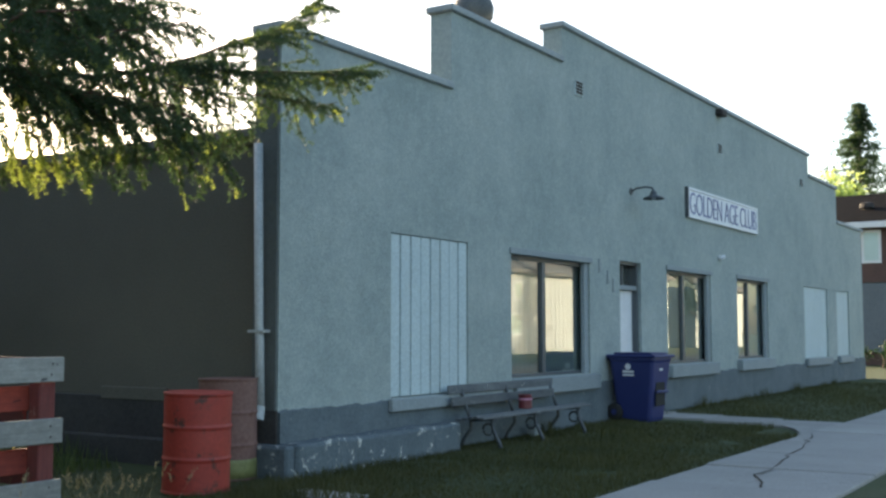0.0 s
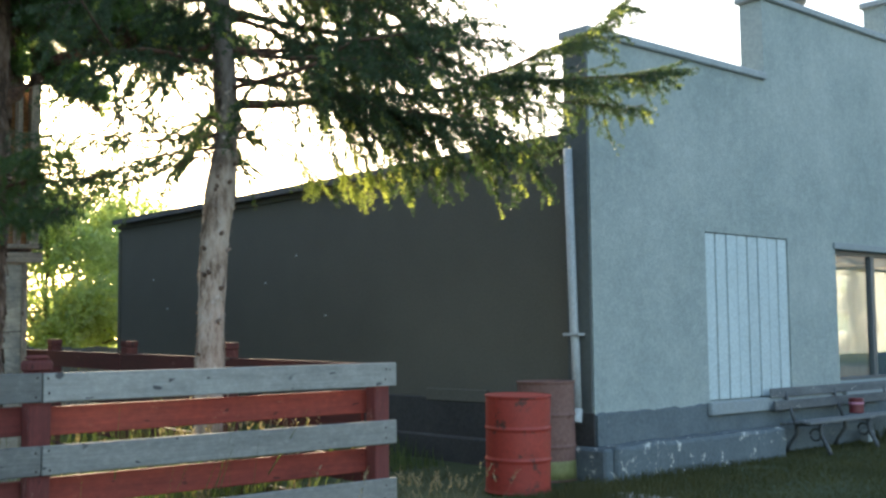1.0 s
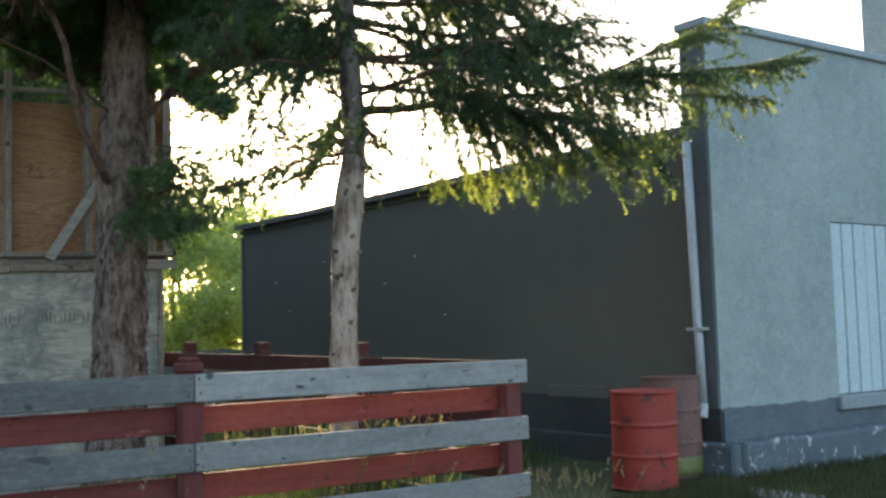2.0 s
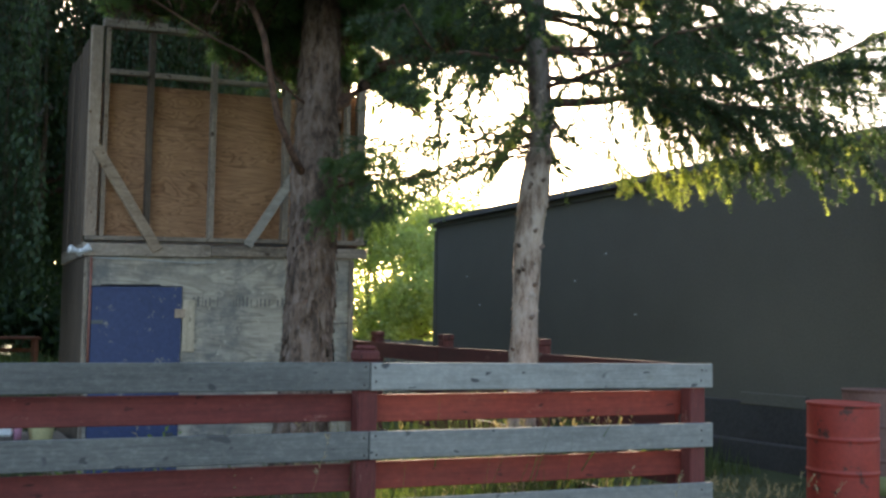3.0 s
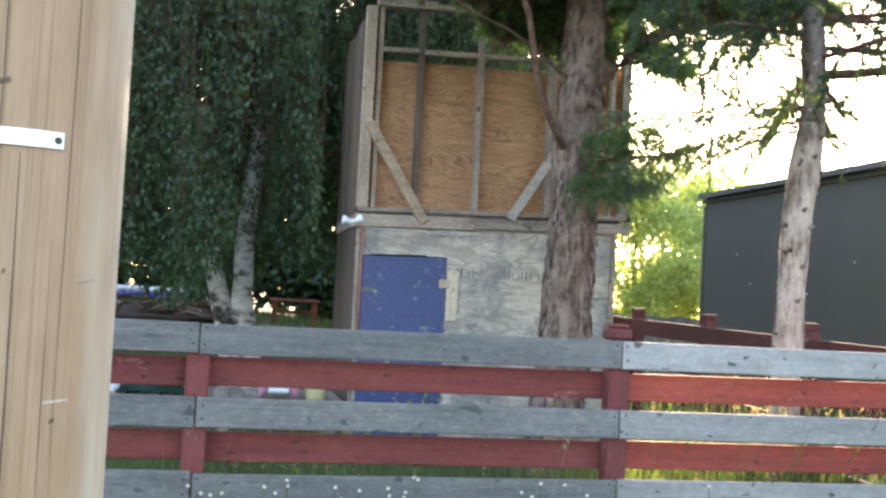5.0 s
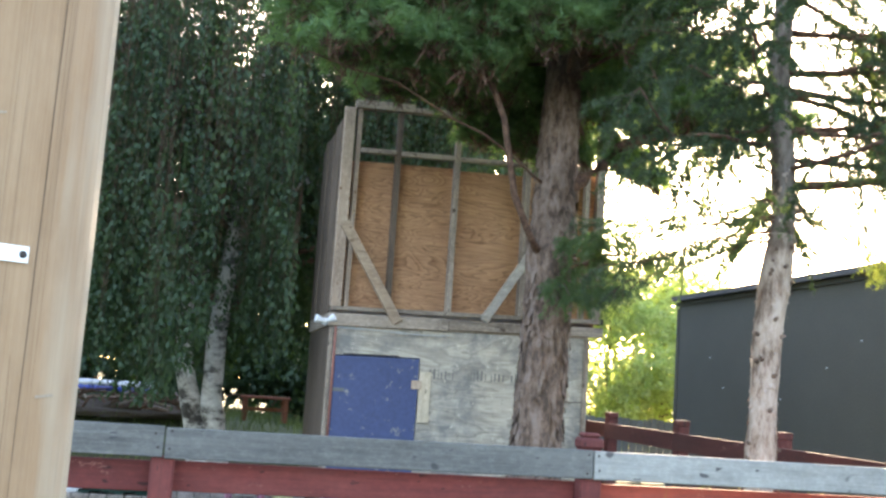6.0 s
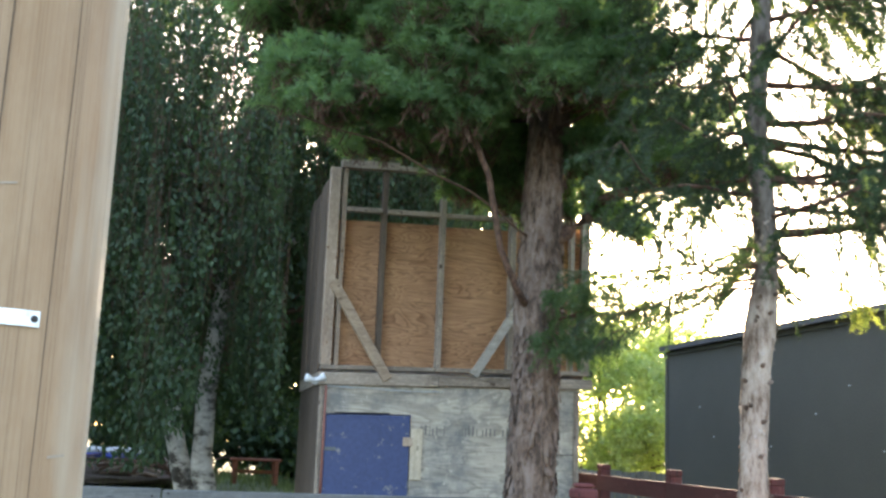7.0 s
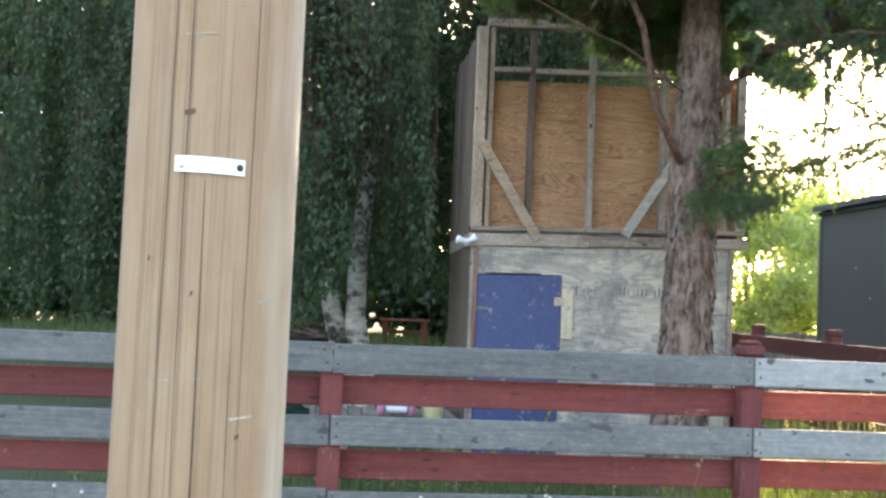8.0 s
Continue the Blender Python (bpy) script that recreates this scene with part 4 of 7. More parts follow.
make_side_fence()

# ---- tower shed ----
TX, TY0, TY1, TB = -9.8, 1.1, 3.66, 1.6


def make_tower():
    t = thing("tower_shed", "two-storey homemade wooden tower, plywood below and open studs above", "shed", (TX, TY0, 0))
    # lower storey: weathered plywood sheets on all sides, a doorway in front
    D0, D1, DZ = 1.165, 1.96, 1.785
    ys, zs = [TY0 + 0.02, D0, D1, TY1 - 0.06], [0.0, DZ, 2.04]
    loose("front_sheet", pierced(ys, zs, lambda y, z: not (D0 < y < D1 and z < DZ), TX, TX - 0.02), PLYGREY, t, "weathered grey plywood sheet")
    loose("side_sheet", box(TX - TB, TY0, 0.0, TX - 0.021, TY0 + 0.02, 2.04, 0.002), DARKBOARD, t)
    loose("side_sheet", box(TX - TB, TY1 - 0.06, 0.0, TX - 0.021, TY1 - 0.04, 2.04, 0.002), PLYGREY, t)
    loose("back_sheet", box(TX - TB - 0.02, TY0, 0.0, TX - TB - 0.001, TY1 - 0.04, 2.3, 0.002), PLYGREY, t)
    loose("floor_deck", box(TX - TB, TY0 + 0.021, 2.0, TX - 0.1, TY1 - 0.061, 2.04, 0.002), STUDY, t)
    loose("seam_batten", box(TX + 0.001, 3.30, 1.44, TX + 0.006, TY1 - 0.06, 1.448, 0), SOOT, t)
    loose("corner_strip", box(TX + 0.001, TY1 - 0.105, 0.0, TX + 0.022, TY1 - 0.06, 2.035, 0.003), STUDZ, t)
    loose("corner_strip", box(TX + 0.001, TY0, 0.0, TX + 0.018, TY0 + 0.035, 2.035, 0.003), STUDZ, t)
    # band boards under the upper storey
    loose("band_board", box(TX + 0.001, TY0 - 0.02, 2.045, TX + 0.04, 2.2, 2.158, 0.004), STUDY, t, "old sawn band board")
    loose("band_board", box(TX + 0.001, 2.203, 2.055, TX + 0.036, TY1 + 0.07, 2.150, 0.004), STUDY, t)
    loose("sole_plate", box(TX - 0.09, TY0, 2.185, TX + 0.03, TY1 + 0.04, 2.225, 0.004), STUDY, t)
    loose("side_band", box(TX - TB, TY0 - 0.019, 2.045, TX - 0.001, TY0 - 0.001, 2.16, 0.003), STUDX, t)
    # studs, plates
    for y0, y1, mat_, dx in ((TY0 - 0.01, TY0 + 0.09, PALESTUD, 0.0), (TY0 + 0.118, TY0 + 0.158, PALESTUD, -0.02), (1.605, 1.655, DARKBOARD, -0.03), (2.175, 2.225, STUDZ, 0), (2.875, 2.935, STUDZ, 0), (3.5, 3.54, STUDZ, 0), (TY1 - 0.04, TY1 + 0.045, STUDZ, 0)):
        loose("stud", box(TX - 0.09 + dx, y0, 2.226, TX - 0.001 + dx, y1, 4.1, 0.004), mat_, t)
    loose("top_plate", box(TX - 0.09, TY0 + 0.09, 4.101, TX, 1.75, 4.18, 0.004), STUDY, t)
    loose("top_plate", box(TX - 0.09, 1.753, 4.101, TX, TY1 + 0.045, 4.15, 0.004), STUDY, t)
    for y0, y1, z in ((TY0 + 0.159, 1.604, 3.70), (1.656, 2.174, 3.695), (2.226, 2.874, 3.69), (2.936, 3.499, 3.685)):
        loose("nogging", box(TX - 0.07, y0, z - 0.02, TX - 0.012, y1, z + 0.025, 0.003), STUDY, t)
    # warm plywood sheets behind the studs
    for y0, y1, z1 in ((TY0 + 0.05, 2.19, 3.615), (2.194, 3.39, 3.60), (3.394, TY1 - 0.02, 3.66)):
        loose("plywood_sheet", box(TX - 0.135, y0, 2.2, TX - 0.122, y1, z1, 0.002), PLYWARM, t, "orange-brown plywood sheet")
    # rough side boards, seen edge on, and rear posts
    for k in range(6):
        x1 = TX - 0.12 - k * 0.255
        loose("side_board", box(x1 - 0.225, TY0 - 0.022 + 0.006 * (k % 2), 2.161, x1, TY0 - 0.002, 4.0 + 0.02 * math.sin(k * 2.1), 0.003), DARKBOARD, t)
        loose("side_board", box(x1 - 0.25, TY1 + 0.012, 2.161, x1, TY1 + 0.03, 3.6 + 0.01 * math.sin(k * 1.3), 0.003), DARKBOARD, t)
    loose("rim_joist", box(TX - 0.09, TY0 + 0.021, 2.041, TX - 0.001, TY1 - 0.061, 2.149, 0.003), STUDY, t)
    # diagonal braces nailed on the face
    def brace(y0, z0, y1, z1, w, material):
        d = math.hypot(y1 - y0, z1 - z0)
        bm = box(0, 0, -w / 2, 0.03, d, w / 2, 0.004)
        loose("brace", turned(bm, pose(TX + 0.042, y0, z0, math.degrees(math.atan2(z1 - z0, y1 - y0)), 0, 0)), material, t, "diagonal board nailed across the studs")
    brace(1.155, 3.0, 1.715, 2.10, 0.095, wood_mat("fresh_brace_timber", (0.26, 0.18, 0.12), (0.52, 0.40, 0.285), "y", 30, knots=(0.15, 0.09, 0.05)))
    brace(2.53, 2.155, 2.98, 2.86, 0.085, wood_mat("grey_brace_timber", (0.24, 0.22, 0.19), (0.42, 0.39, 0.35), "y", 30, knots=(0.1, 0.08, 0.06)))
    # blue door
    door = loose("door", box(TX - 0.012, D0 + 0.004, 0.04, TX + 0.024, D1 - 0.006, DZ - 0.008, 0.004), BLUEDOOR, t, "scuffed royal-blue painted door")
    for z in (0.35, 1.45):
        loose("hinge", box(TX + 0.0245, D0 + 0.005, z, TX + 0.03, D0 + 0.11, z + 0.035, 0.002), DARKTRIM, door)
    loose("plate_end", box(TX - 0.085, TY1 + 0.041, 2.18, TX + 0.026, TY1 + 0.075, 2.235, 0.006), SOOT, t, "dark end block of the plate")
    latch = loose("latch", box(TX + 0.028, D1 - 0.07, 1.50, TX + 0.04, D1 + 0.02, 1.58, 0.003), PALESTUD, door)
    hasp = loose("hasp", box(TX + 0.025, D1 - 0.12, 0.46, TX + 0.033, D1 - 0.05, 0.49, 0.003), IRON, door)
    loose("keeper_board", box(TX + 0.001, D1 + 0.005, 1.2, TX + 0.022, D1 + 0.115, 1.66, 0.003), wood_mat("new_pale_board", (0.46, 0.385, 0.28), (0.62, 0.54, 0.42), "z", 30), t, "pale new board beside the door")
    loose("drip_strip", box(TX + 0.001, D0 + 0.08, DZ, TX + 0.012, D1 - 0.2, DZ + 0.014, 0.002), SOOT, t)
    # faint stencilled lines, not legible
    rnd = random.Random(5)
    y = 2.06
    while y < 2.95:
        w = rnd.uniform(0.012, 0.035)
        if rnd.random() > 0.2:
            loose("stencil_bar", box(TX + 0.0008, y, 1.60, TX + 0.0018, y + w * 0.5, 1.61 + rnd.uniform(0.05, 0.085), 0), STENCIL, t)
        y += w + 0.012
    # reddish conduit and cable
    loose("conduit", tube([(TX + 0.03, TY0 + 0.055, 0.9), (TX + 0.03, TY0 + 0.055, 2.04)], 0.011, 8), rough_mat("reddish_conduit", (0.2, 0.07, 0.05), (0.3, 0.13, 0.1), 40, 4), t, smooth=True)
    loose("cable", tube([(TX + 0.05, TY0 + 0.06, 2.03), (TX + 0.05, 1.5, 2.02), (TX + 0.05, 1.95, 1.995), (TX + 0.05, 2.25, 2.0)], 0.0045, 6), PIPE, t, smooth=True)
    # the whole frame has settled out of level
    for o in t.children_recursive:
        for v in o.data.vertices:
            v.co.z += 0.028 * (v.co.y - 1.3) * min(1.0, max(0.0, v.co.z) / 1.8)
    return t


make_tower()
make_wall_floodlight("corner_floodlight", "white twin floodlight at the tower's corner", (TX + 0.0, TY0 - 0.045, 2.07), 0.65)

# ---- utility pole ----


def make_pole():
    px, py = -1.855, -0.4345
    p = thing("utility_pole", "round wooden utility pole with drying cracks", "pole", (px, py, 0))
    zs = [-0.3 + 0.25 * k for k in range(40)]
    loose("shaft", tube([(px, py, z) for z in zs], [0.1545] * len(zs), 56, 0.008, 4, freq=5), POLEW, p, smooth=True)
    # long drying cracks that run with the grain
    rnd = random.Random(23)
    for a0, z0, z1, w in [(-10.4, 1.1, 9.0, 0.0042), (2.0, -0.2, 1.64, 0.0036), (31, 1.0, 3.2, 0.0016), (-23, 0.9, 3.0, 0.0013), (-64, -0.1, 2.2, 0.0016), (23, 0.2, 1.5, 0.0012)] + [(rnd.uniform(-85, 85), rnd.uniform(-0.1, 1.5), 0, rnd.uniform(0.0004, 0.0009)) for k in range(22)]:
        z1 = z1 or z0 + rnd.uniform(0.7, 2.6)
        bm = bmesh.new()
        steps = max(6, int((z1 - z0) / 0.06))
        rows, ph = [], rnd.uniform(0, 50)
        for k in range(steps + 1):
            z = z0 + (z1 - z0) * k / steps
            b = radians(a0) + 0.035 * noise.noise(Vector((ph, z * 1.1, 0))) + 0.010 * noise.noise(Vector((ph, z * 6, 3)))
            half = w / 0.30 * (0.25 + math.sin(math.pi * k / steps)) * (1 + 0.5 * noise.noise(Vector((ph, z * 9, 7))))
            r_ = 0.157
            rows.append([bm.verts.new((px + r_ * math.cos(b + q), py + r_ * math.sin(b + q), z)) for q in (-half, half)])
        for p_, q_ in zip(rows, rows[1:]):
            bm.faces.new((p_[0], p_[1], q_[1], q_[0]))
        loose("crack", bm, CHECK if w > 0.001 else FINECHECK, p, "long dark drying crack" if w > 0.003 else "")
    # tag bent round the shaft
    r, zt = 0.158, 1.666
    bm = bmesh.new()
    rows = []
    for k in range(9):
        a = radians(-17.6 + 43.3 * k / 8)
        dz = -0.002 * k / 8
        rows.append([bm.verts.new((px + q * math.cos(a), py + q * math.sin(a), zt + h + dz)) for q, h in ((r, -0.0135), (r + 0.0015, -0.0135), (r + 0.0015, 0.0135), (r, 0.0135))])
    for a, c in zip(rows, rows[1:]):
        for k in range(4):
            bm.faces.new((a[k], a[(k + 1) % 4], c[(k + 1) % 4], c[k]))
    bm.faces.new(rows[0]), bm.faces.new(list(reversed(rows[-1])))
    tag = loose("tag", bm, STEEL, p, "blank bright metal tag")
    for a, m_ in ((-13.6, STEEL), (22.5, SOOT)):
        w = radians(a)
        bm = turned(lathe([(0.0065, 0), (0.0055, 0.003), (0.002, 0.004)], 12), Matrix.Translation((px + (r + 0.0015) * math.cos(w), py + (r + 0.0015) * math.sin(w), zt - 0.002)) @ pose(0, 0, 0, 0, 90, math.degrees(w)))
        loose("nail", bm, m_, tag)
    for a, z, w, h in ((40, 1.436, 0.034, 0.0022), (-20.8, 1.298, 0.068, 0.0014), (24, 1.235, 0.04, 0.002), (-13.5, 1.754, 0.018, 0.004), (-34, 1.502, 0.004, 0.004), (-4, 1.444, 0.004, 0.004), (28, 1.203, 0.008, 0.004), (-15, 1.89, 0.05, 0.0016)):
        bm = bmesh.new()
        a0 = radians(a)
        v = []
        for q, zz in ((0, z - h), (1, z - h + 0.004), (1, z + h + 0.004), (0, z + h)):
            b = a0 + q * w / 0.15
            v.append(bm.verts.new((px + 0.1573 * math.cos(b), py + 0.1573 * math.sin(b), zz)))
        bm.faces.new(v)
        loose("scuff", bm, SCUFF if h != 0.004 else CHECK, p)


make_pole()

# ---- drums, bench, bin ----


def make_drum(name, label, at, r, h, body, lean=0.0, band=None):
    d = thing(name, label, "drum", at)
    hoops = lambda z: 0.011 * math.exp(-((z - h * 0.345) / 0.012) ** 2) + 0.011 * math.exp(-((z - h * 0.665) / 0.012) ** 2)
    zs = [0.012 + (h - 0.024) * k / 90 for k in range(91)]
    prof = [(r - 0.004, 0.0), (r + 0.007, 0.004), (r + 0.006, 0.016)] + [(r + hoops(z), z) for z in zs[1:-1]] + [(r + 0.006, h - 0.016), (r + 0.008, h - 0.004), (r, h), (r - 0.008, h - 0.004), (r - 0.012, h - 0.03), (r - 0.014, h * 0.75)]
    bm = lathe(prof, 48)
    for v in bm.verts:
        k = noise.noise(v.co * 3.2)
        v.co.x *= 1 + 0.012 * k
        v.co.y *= 1 + 0.012 * k
    part("shell", bm, body, d, smooth=True)
    part("rim", lathe([(r + 0.004, h - 0.01), (r + 0.011, h - 0.004), (r + 0.008, h + 0.005), (r - 0.006, h + 0.004)], 40), ORANGE if band is None else RUSTY, d, "worn rolled rim", smooth=True)
    if band is not None:
        part("paint_band", lathe([(r + 0.004, 0.02), (r + 0.005, 0.1), (r + 0.005, 0.17), (r + 0.0035, 0.2)], 40), band, d, "lime paint at the foot", smooth=True)
    part("well", lathe([(0.02, h * 0.74), (r - 0.016, h * 0.745), (r - 0.016, h * 0.75), (0.02, h * 0.751)], 30), SOOT, d)
    d.rotation_euler = (radians(lean), radians(lean * 0.6), 1.0)


make_drum("steel_drum", "scraped orange-red steel oil drum on the grass", (-6.955, 7.04, 0.0), 0.296, 0.87, ORANGE, 1.0)
make_drum("steel_drum", "open rusty pink drum with a lime foot", (-7.41, 7.92, -0.02), 0.283, 0.972, RUSTY, -0.5, LIME)


def make_bench():
    b = thing("park_bench", "grey slatted park bench with curved iron legs", "bench", (-6.8, 12.6, 0))
    ya, yb = 11.3, 14.35
    for k in range(5):
        x = -6.52 - 0.082 * k
        z = 0.40 - 0.012 * k + (-0.025 if k == 0 else 0)
        loose("seat_slat", box(x - 0.036, ya, z - 0.02, x + 0.036, yb, z + 0.012, 0.006), BENCHW, b)
    for z, x in ((0.555, -6.93), (0.70, -6.98)):
        loose("back_slat", box(x - 0.014, ya - 0.02, z - 0.055, x + 0.014, yb - 0.35 + 0.4 * (z - 0.5), z + 0.055, 0.006), BENCHW, b)
    for y in (11.6, 12.72, 14.0):
        leg = loose("leg", tube([(-6.42, y, 0.0), (-6.44, y, 0.06), (-6.52, y, 0.2), (-6.54, y, 0.3), (-6.5, y, 0.365)], 0.024, 8), IRON, b, "curved cast-iron leg", True)
        loose("rear_leg", tube([(-6.98, y, 0.0), (-6.95, y, 0.08), (-6.84, y, 0.22), (-6.85, y, 0.35)], 0.024, 8), IRON, leg, smooth=True)
        loose("cross_bar", tube([(-6.5, y, 0.355), (-6.86, y, 0.325)], 0.024, 8), IRON, leg)
        loose("back_arm", tube([(-6.86, y, 0.34), (-6.92, y, 0.5), (-6.965, y, 0.62), (-6.99, y, 0.75)], 0.021, 8), IRON, leg, smooth=True)
        loose("scroll", tube([(-6.6 - 0.07 * math.cos(a), y, 0.22 + 0.07 * math.sin(a)) for a in [0.6 * k for k in range(11)]], 0.016, 6), IRON, leg, smooth=True)


make_bench()


def make_can():
    c = thing("paint_can", "dark red tin can standing on the bench", "can", (-6.7, 12.75, 0.405))
    part("tin", lathe([(0.085, 0), (0.09, 0.006), (0.088, 0.02), (0.088, 0.17), (0.092, 0.18), (0.086, 0.185), (0.07, 0.17)], 24), plain("dark_red_tin", (0.16, 0.03, 0.035), 0.45), c, smooth=True)
    part("label_band", lathe([(0.0895, 0.11), (0.0905, 0.112), (0.0905, 0.135), (0.0895, 0.137)], 24), PINK, c)


make_can()


def make_block():
    return solid("paint_tub", box(-6.95, 13.28, -0.02, -6.82, 13.42, 0.15, 0.02), TRIM, "small pale grey tub under the bench", "tub")


make_block()


def make_bin():
    b = thing("wheeled_bin", "dark blue plastic wheeled recycling bin beside the door", "bin", (-6.62, 16.5, 0), rz=84)
    # the body widens upward; its front faces local -y
    bm = bmesh.new()
    prof = [(0.0, 0.24, 0.27), (0.05, 0.25, 0.29), (0.55, 0.285, 0.345), (0.93, 0.315, 0.385), (0.97, 0.335, 0.405), (1.0, 0.335, 0.405)]
    rings = []
    for z, hx, hy in prof:
        ring = []
        for sx, sy in ((-1, -1), (1, -1), (1, 1), (-1, 1)):
            for a in range(4):
                w = math.atan2(sy, sx) - math.pi / 4 + a * math.pi / 6
                ring.append(bm.verts.new((sx * (hx - 0.06) + 0.06 * math.cos(w), sy * (hy - 0.06) + 0.06 * math.sin(w), z + (0.08 if sy > 0 and z == 0 else 0))))
        rings.append(ring)
    n = len(rings[0])
    for p, q in zip(rings, rings[1:]):
        for k in range(n):
            bm.faces.new((p[k], p[(k + 1) % n], q[(k + 1) % n], q[k]))
    bm.faces.new(list(reversed(rings[0]))), bm.faces.new(rings[-1])
    part("body", bm, BINBLUE, b)
    bm = box(-0.36, -0.45, 1.001, 0.36, 0.43, 1.05, 0.02)
    box(-0.28, -0.36, 1.05, 0.28, 0.34, 1.085, 0.03, bm)
    part("lid", bm, BINBLUE, b, "domed blue lid")
    part("handle", tube([(-0.28, 0.47, 0.98), (0.28, 0.47, 0.98)], 0.018, 10), BINBLUE, b, smooth=True)
    part("hinge", tube([(-0.3, 0.42, 1.0), (0.3, 0.42, 1.0)], 0.022, 10), BINBLUE, b, smooth=True)
    part("front_bar", box(-0.2, -0.40, 0.45, 0.2, -0.372, 0.49, 0.008), BINBLUE, b)
    for x in (-0.3, 0.3):
        w = part("wheel", turned(lathe([(0.05, -0.03), (0.13, -0.03), (0.14, -0.015), (0.14, 0.015), (0.13, 0.03), (0.05, 0.03)], 24), pose(x, 0.3, 0.14, 0, 90, 0)), TYRE, b, smooth=True)
        part("hub", turned(lathe([(0.045, -0.034), (0.05, 0), (0.045, 0.034)], 16), pose(x, 0.3, 0.14, 0, 90, 0)), BINBLUE, w)
    # mark and lettering bars, not legible
    part("emblem", turned(lathe([(0.0, 0), (0.05, 0.0), (0.05, 0.004), (0.02, 0.005)], 20), pose(-0.312, 0.05, 0.86, 0, -90, 0)), WHITE, b, "white round emblem")
    part("print_bar", box(-0.308, -0.05, 0.765, -0.296, 0.15, 0.80, 0.002), WHITE, b)
    part("print_bar", box(-0.304, -0.05, 0.715, -0.292, 0.15, 0.745, 0.002), WHITE, b)
    part("side_plate", box(-0.06, -0.381, 0.80, 0.04, -0.369, 0.835, 0.002), WHITE, b)
    part("side_recess", box(-0.15, -0.355, 0.25, 0.15, -0.335, 0.62, 0.004), TYRE, b)


make_bin()

# ---- trees ----


def sweep(p0, p1, sag, n=9, wob=0.04, seed=0):
    """Points of a limb from p0 to p1 that bows by sag in z, with small bends."""
    a, c = Vector(p0), Vector(p1)
    out = []
    for k in range(n):
        t = k / (n - 1)
        p = a.lerp(c, t) + Vector((0, 0, -4 * sag * t * (1 - t)))
        if 0 < k:
            p += wob * t * Vector((noise.noise(Vector((t * 4, seed, 1))), noise.noise(Vector((t * 4, seed, 5))), noise.noise(Vector((t * 4, seed, 9)))))
        out.append(p)
    return out


def at_along(pts, t):
    f = t * (len(pts) - 1)
    i = min(int(f), len(pts) - 2)
    return pts[i].lerp(pts[i + 1], f - i), (pts[i + 1] - pts[i]).normalized()


def needle_twigs(start, end, per, length, width, spread=0.75, bare=0.0):
    """Needles all round straight twigs: start, end (n, 3)."""
    n = len(start)
    t = rng.uniform(bare, 1.0, (n, per, 1))
    d = unit(end - start)[:, None, :]
    base = start[:, None, :] + (end - start)[:, None, :] * t
    out = rng.normal(size=(n, per, 3))
    out = unit(out - d * np.sum(out * d, -1, keepdims=True))
    tip = base + unit(d * (1.0 - spread) + out * spread) * length * rng.uniform(0.7, 1.15, (n, per, 1))
    return blades(base.reshape(-1, 3), tip.reshape(-1, 3), np.full(n * per, width))


def spruce_limb(tree, pts, r0, spray, droop, gap, rnd, twigs, tips, stems, bare=0.12):
    """One limb with drooping side sprays; collects twig ends for the foliage."""
    n = len(pts)
    limb = loose("limb", tube(pts, [r0 * (1 - 0.82 * k / (n - 1)) for k in range(n)], 7, 0.15, rnd.random() * 9), LIMBBARK, tree, smooth=True)
    total = sum((b - a).length for a, b in zip(pts, pts[1:]))
    s = total * bare
    side = 1
    while s < total:
        p, d = at_along(pts, s / total)
        f = s / total
        cross = d.cross(Vector((0, 0, 1))).normalized() * side
        reach = spray * (0.45 + 0.75 * math.sin(math.pi * min(1, f * 0.8 + 0.15))) * rnd.uniform(0.55, 1.2) * (1.0 if f < 0.9 else 0.6)
        dirn = (cross * rnd.uniform(0.45, 0.9) + d * rnd.uniform(0.4, 0.9) + Vector((0, 0, -droop * rnd.uniform(0.0, 1.25)))).normalized()
        q0, k = p.copy(), 0
        steps = max(2, int(reach / 0.085))
        line = [p.copy()]
        for k in range(steps):
            dirn = (dirn + Vector((0, 0, -0.06 * droop)) + 0.14 * Vector((rnd.uniform(-1, 1), rnd.uniform(-1, 1), rnd.uniform(-1, 1)))).normalized()
            q1 = q0 + dirn * reach / steps
            twigs.append((q0.copy(), q1.copy()))
            for _ in range(2):
                off = (dirn + Vector((rnd.uniform(-1, 1), rnd.uniform(-1, 1), rnd.uniform(-1.2, 0.2))) * 0.9).normalized()
                (tips if rnd.random() < 0.06 else twigs).append((q1.copy(), q1 + off * rnd.uniform(0.05, 0.13)))
            q0 = q1
            line.append(q1.copy())
        stems.append((p.copy(), q0.copy(), line))
        s += gap * rnd.uniform(0.6, 1.3)
        side = -side
    return limb


def stems_mesh(stems, r):
    """Thin three-sided stems along the sprays."""
    vs, ts, o = [], [], 0
    for _, _, line in stems:
        m = len(line)
        for i, p in enumerate(line):
            rr = r * (1 - 0.8 * i / m)
            for k in range(3):
                w = 2.094 * k
                vs.append((p.x + rr * math.cos(w), p.y + rr * math.sin(w), p.z + rr * 0.6 * math.sin(w + 1)))
        for i in range(m - 1):
            for k in range(3):
                a, b = o + i * 3 + k, o + i * 3 + (k + 1) % 3
                ts += [(a, b, b + 3), (a, b + 3, a + 3)]
        o += m * 3
    return np.array(vs), np.array(ts)


def pairs(list_):
    a = np.array([[*p, *q] for p, q in list_])
    return a[:, :3], a[:, 3:]


